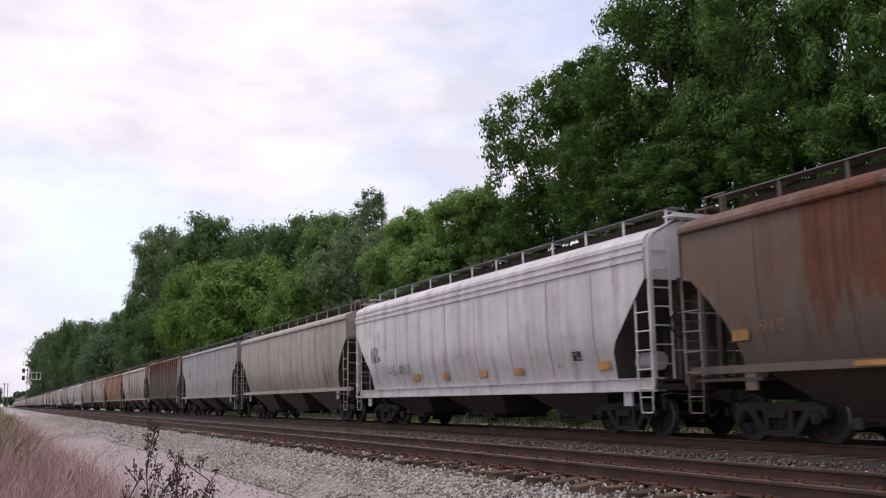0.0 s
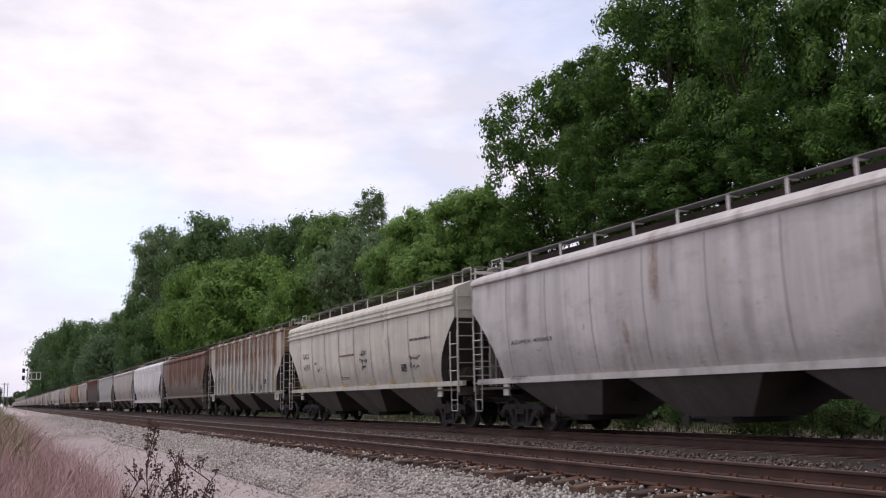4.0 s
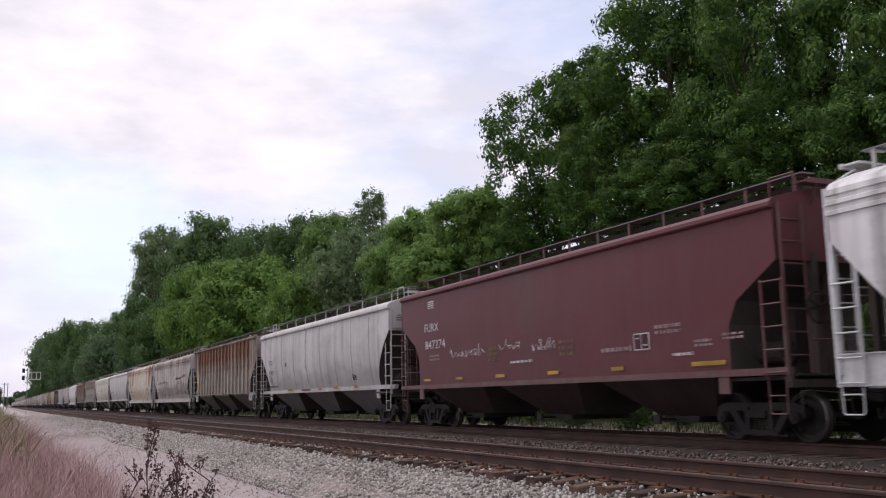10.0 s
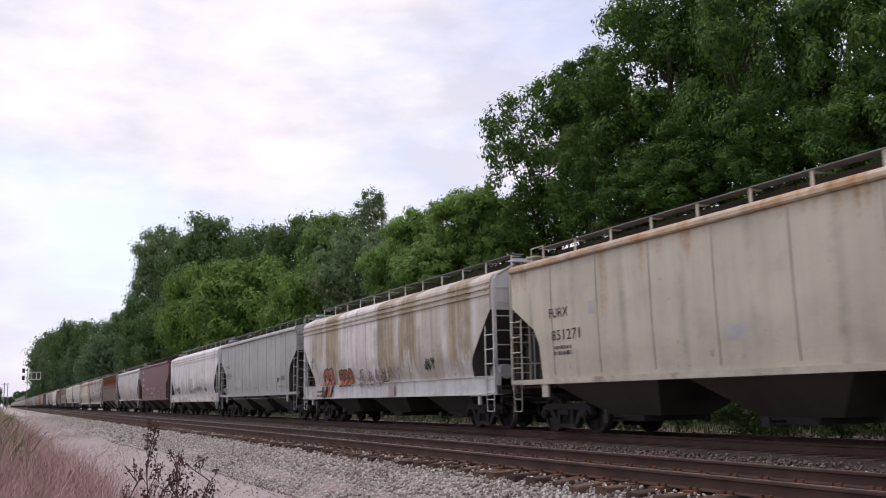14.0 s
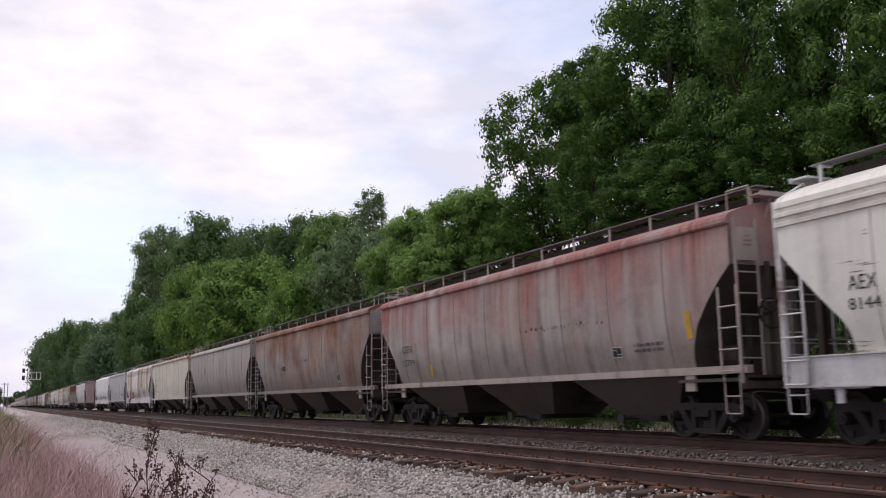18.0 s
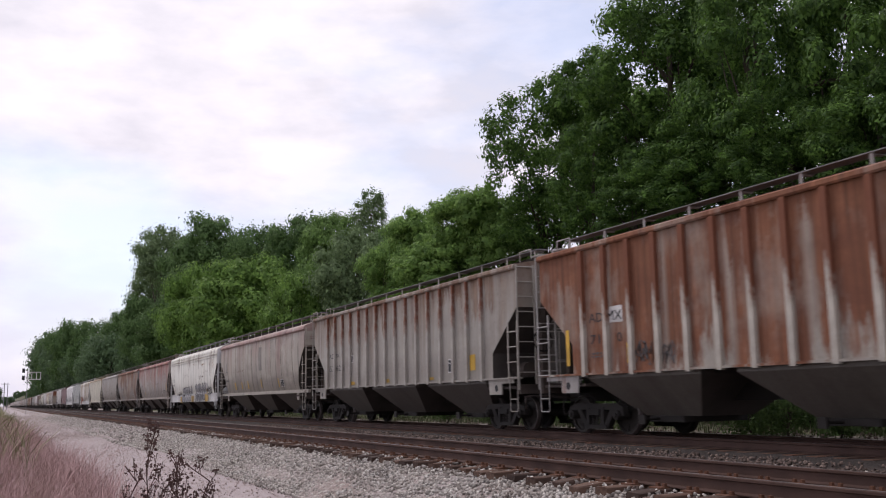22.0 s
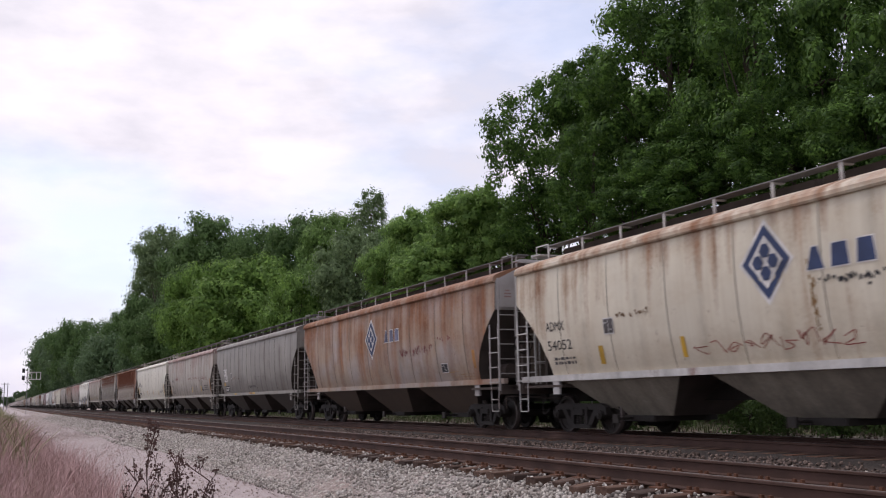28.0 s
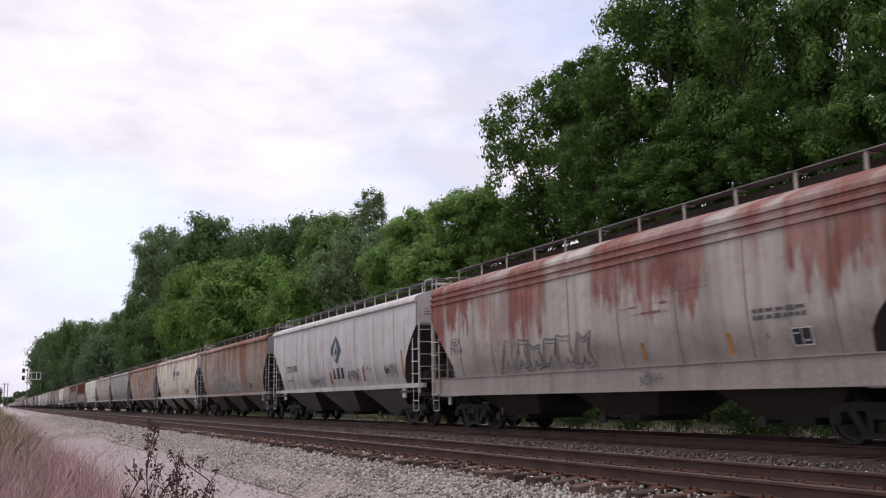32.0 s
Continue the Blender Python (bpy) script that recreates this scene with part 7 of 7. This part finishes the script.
tree_kind("oak_open", 23, 21000, 0.031, LEAF_DARK, 95, 0.2, 1.0, 1.5, 1.25, 0.74, 3, 15, 1.5)
tree_kind("oak_b", 12, 38000, 0.031, LEAF_DARK, 80, 0.30, 1.0, 1.4, 1.75, 0.88, 3, 22, 1.6)
tree_kind("oak_c", 13, 31000, 0.031, LEAF_DARK, 80, 0.30, 1.0, 1.6, 1.75, 0.86, 3, 22, 1.6)
tree_kind("sumac", 14, 30000, 0.042, LEAF_SUMAC, 60, 0.16, 0.6)
tree_kind("poplar", 15, 8000, 0.060, LEAF_PALE, 70, 0.2, 1.0, 0.6, 1.7, 0.75)
tree_kind("fresh", 16, 26000, 0.040, LEAF_BRIGHT, 40, 0.2, 1.0, 1.2, 1.0, 1.2, 3, 22, 1.7)
tree_kind("wood_a", 17, 22000, 0.040, LEAF_MID, 42, 0.28, 1.0, 1.2, 1.0, 1.1, 3, 20, 1.7)
tree_kind("wood_b", 18, 22000, 0.040, LEAF_WOOD, 42, 0.28, 1.0, 1.2, 1.0, 1.1, 3, 20, 1.7)
tree_kind("wood_pale", 21, 16000, 0.042, LEAF_PALE, 60, 0.28, 1.0, 1.0, 1.0, 0.85, 3, 16, 1.9)
tree_kind("far_a", 19, 9000, 0.052, LEAF_FAR, 60, 0.4, 1.0, 0.6, 1.0, 0.95, 3, 16, 1.6)
tree_kind("bush", 20, 3600, 0.062, LEAF_BUSH, 40, 0.04, 1.0, 0.5, 1.0, 0.9, 3, 14, 2.0)

tree("oak_open", -41.0, 25.5, 0.4, 3.20, 4.45, 13.05, "tall dark green oak with sky showing through its crown")
tree("oak_a", -39.3, 26.5, 0.4, 2.15, 3.25, 15.06, "dark green oak standing below its taller neighbours")
tree("oak_open", -41.4, 25.0, 2.3, 2.20, 1.95, 9.67, "dark green oak standing below its taller neighbours")
tree("oak_b", -32.6, 26.5, 0.4, 3.61, 5.09, 15.26, "very tall dark green oak towering over the train")
tree("oak_c", -26.0, 25.5, 0.4, 2.89, 5.35, 12.80, "very tall dark green oak towering over the train")
tree("oak_b", -22.8, 26.5, 2.3, 2.69, 5.38, 12.11, "very tall dark green oak towering over the train")
tree("oak_c", -18.1, 25.5, 2.3, 2.71, 4.92, 10.38, "very tall dark green oak towering over the train")
tree("oak_a", -32.7, 29.5, 2.3, 2.24, 3.42, 16.11, "dark green oak standing below its taller neighbours")
tree("oak_a", -35.6, 27.6, 1.2, 2.10, 2.40, 12.90, "dark green oak standing below its taller neighbours")
tree("oak_a", -32.0, 24.2, 4.2, 1.91, 1.48, 8.57, "dark green oak standing below its taller neighbours")
tree("oak_open", -35.6, 24.8, 4.2, 2.51, 2.93, 10.55, "dark green oak standing below its taller neighbours")
tree("oak_a", -28.1, 23.8, 6.1, 2.29, 2.18, 9.42, "dark green oak standing below its taller neighbours")
tree("oak_c", -23.8, 24.2, 4.2, 2.15, 2.34, 8.65, "dark green oak standing below its taller neighbours")
tree("oak_a", -19.7, 24.0, 1.7, 2.07, 2.24, 8.37, "dark green oak standing below its taller neighbours")
tree("sumac", -56.2, 24.5, 0.4, 2.16, 2.45, 10.61, "slim-leaved green tree with a flat layered top")
tree("sumac", -46.3, 23.5, 2.3, 2.27, 2.08, 10.28, "slim-leaved green tree with a flat layered top")
tree("sumac", -48.6, 22.5, 4.2, 2.59, 2.01, 8.05, "slim-leaved green tree with a flat layered top")
tree("sumac", -45.1, 24.5, 6.1, 2.17, 2.48, 8.62, "slim-leaved green tree with a flat layered top")
tree("sumac", -62.7, 25.0, 1.7, 2.03, 2.44, 9.57, "slim-leaved green tree with a flat layered top")
tree("poplar", -88.1, 33.0, 0.4, 1.77, 3.99, 17.89, "tall narrow tree standing above the wood")
tree("wood_b", -104.1, 30.0, 0.4, 4.28, 4.28, 17.49, "green tree in the wood behind the line")
tree("wood_a", -94.7, 31.0, 0.4, 3.59, 4.31, 16.05, "green tree in the wood behind the line")
tree("wood_pale", -75.3, 27.0, 0.4, 3.56, 3.94, 11.19, "pale grey-green tree at the edge of the wood")
tree("wood_b", -76.4, 31.0, 2.3, 2.99, 3.49, 12.49, "green tree in the wood behind the line")
tree("wood_b", -143.6, 29.0, 4.2, 6.38, 6.55, 22.16, "tall dark green tree at the edge of the wood")
tree("wood_b", -122.7, 30.0, 6.1, 4.20, 4.95, 18.70, "tall dark green tree at the edge of the wood")
tree("wood_pale", -192.6, 28.0, 2.3, 5.65, 5.65, 30.08, "pale grey-green tree at the edge of the wood")
tree("wood_pale", -204.7, 27.0, 4.2, 4.51, 5.22, 23.63, "pale grey-green tree at the edge of the wood")
tree("wood_b", -170.4, 29.0, 1.7, 6.03, 7.04, 22.04, "tall dark green tree at the edge of the wood")
tree("wood_b", -191.0, 25.0, 3.6, 5.05, 7.03, 14.37, "tall dark green tree at the edge of the wood")
tree("wood_b", -168.2, 26.0, 5.5, 5.86, 5.86, 11.84, "tall dark green tree at the edge of the wood")
tree("fresh", -126.0, 23.0, 0.4, 4.91, 6.39, 12.46, "bright fresh-green tree with a broad round crown")
tree("fresh", -98.0, 23.0, 2.3, 5.33, 5.45, 10.88, "bright fresh-green tree with a broad round crown")
tree("fresh", -80.5, 23.0, 4.2, 3.07, 3.97, 8.20, "bright fresh-green tree with a broad round crown")
tree("wood_a", -81.9, 26.0, 2.3, 2.87, 3.07, 9.91, "green tree in the wood behind the line")
tree("wood_b", -244.5, 25.0, 1.1, 4.99, 7.76, 15.86, "green tree in the wood behind the line")
tree("wood_b", -288.8, 23.5, 3.0, 6.48, 9.39, 14.98, "green tree in the wood behind the line")
tree("wood_b", -346.7, 21.5, 4.9, 7.71, 10.79, 17.79, "green tree in the wood behind the line")
tree("wood_b", -457.0, 20.0, 0.6, 8.05, 13.09, 20.14, "green tree in the wood behind the line")
tree("wood_b", -616.1, 21.8, 2.5, 6.74, 15.50, 23.51, "green tree in the wood behind the line")

dice = random.Random(8)
for i in range(9):
    r = dice.uniform(5.8, 7.4)
    tree("far_a", -215 - i * 22, 25 + dice.uniform(-2, 3), dice.uniform(0, 6), r, r * 1.2, r * 1.25, "green tree further down the line")
for i in range(16):
    r = dice.uniform(9.8, 11.5) if i < 6 else dice.uniform(3.8, 5.0)
    tree("far_a", -390 - i * 22, 24 + dice.uniform(-2, 4) - 0.25 * i, dice.uniform(0, 6), r, r * 1.1, r * 1.3, "hazy green tree far down the line")
for i in range(12):
    r = dice.uniform(5.5, 8)
    tree("far_a", -1650 - i * 12, -20 + i * 9, dice.uniform(0, 6), r, r * 1.1, r * 1.3, "hazy green tree on the horizon")
for i in range(3):
    tree("far_a", -480 - i * 30, -3.5 - i * 3, dice.uniform(0, 6), 4.3, 5.0, 5.6, "small green tree on the open side of the line")
for x, y, r in ((-20.0, 18.4, 1.25), (-17.2, 18.6, 0.8), (-25.2, 18.3, 0.9), (-29.5, 18.6, 0.7)):
    tree("bush", x, y, x, r, r * 0.7, r * 0.35, "small green bush close to the far track", "bushes beside the line")
for i in range(9):
    r = dice.uniform(0.5, 0.9)
    tree("bush", -6 - i * 4.1 + dice.uniform(-1, 1), 18.0 + dice.uniform(-0.6, 1.5), dice.uniform(0, 6), r, r * 0.75, r * 0.5, "small green bush close to the far track", "bushes beside the line")
for i in range(52):
    r = dice.uniform(1.5, 4.2)
    tree("bush", -8 - i * 2.4 + dice.uniform(-1, 1), 23.6 + dice.uniform(-0.8, 1.6), dice.uniform(0, 6), r, r * 0.7, r * 0.5, "low green bush beside the ballast", "bushes beside the line")
# ---- all that moves ----
def motions():
    times = [i * 1.0 for i in range(33)]
    for k, (car, half, style) in TRAIN.items():
        middle = (JOINTS[k] + JOINTS[k - 1]) / 2
        walk(car, [(t, pose(middle - travelled(t), FAR_TRACK, 0)) for t in times])
    # the wheelsets of all cars turn alike: those of one car are keyed, the rest take over their keys
    turning = {}
    for k in sorted(CARS):
        for ob in TRAIN[k][0].children:
            if not ob.name.startswith("wheelset"):
                continue
            at = tuple(round(v, 3) for v in ob.location)
            if at in turning:
                ob.rotation_mode = "QUATERNION"
                ob.animation_data_create()
                ob.animation_data.action = turning[at].animation_data.action
                ob.animation_data.action_slot = turning[at].animation_data.action_slot
                continue
            turning[at] = ob
            walk(ob, [(i / 30, pose(*at, 0, -math.degrees(travelled(i / 30) / WHEEL_R) % 360, 0)) for i in range(961)])


motions()
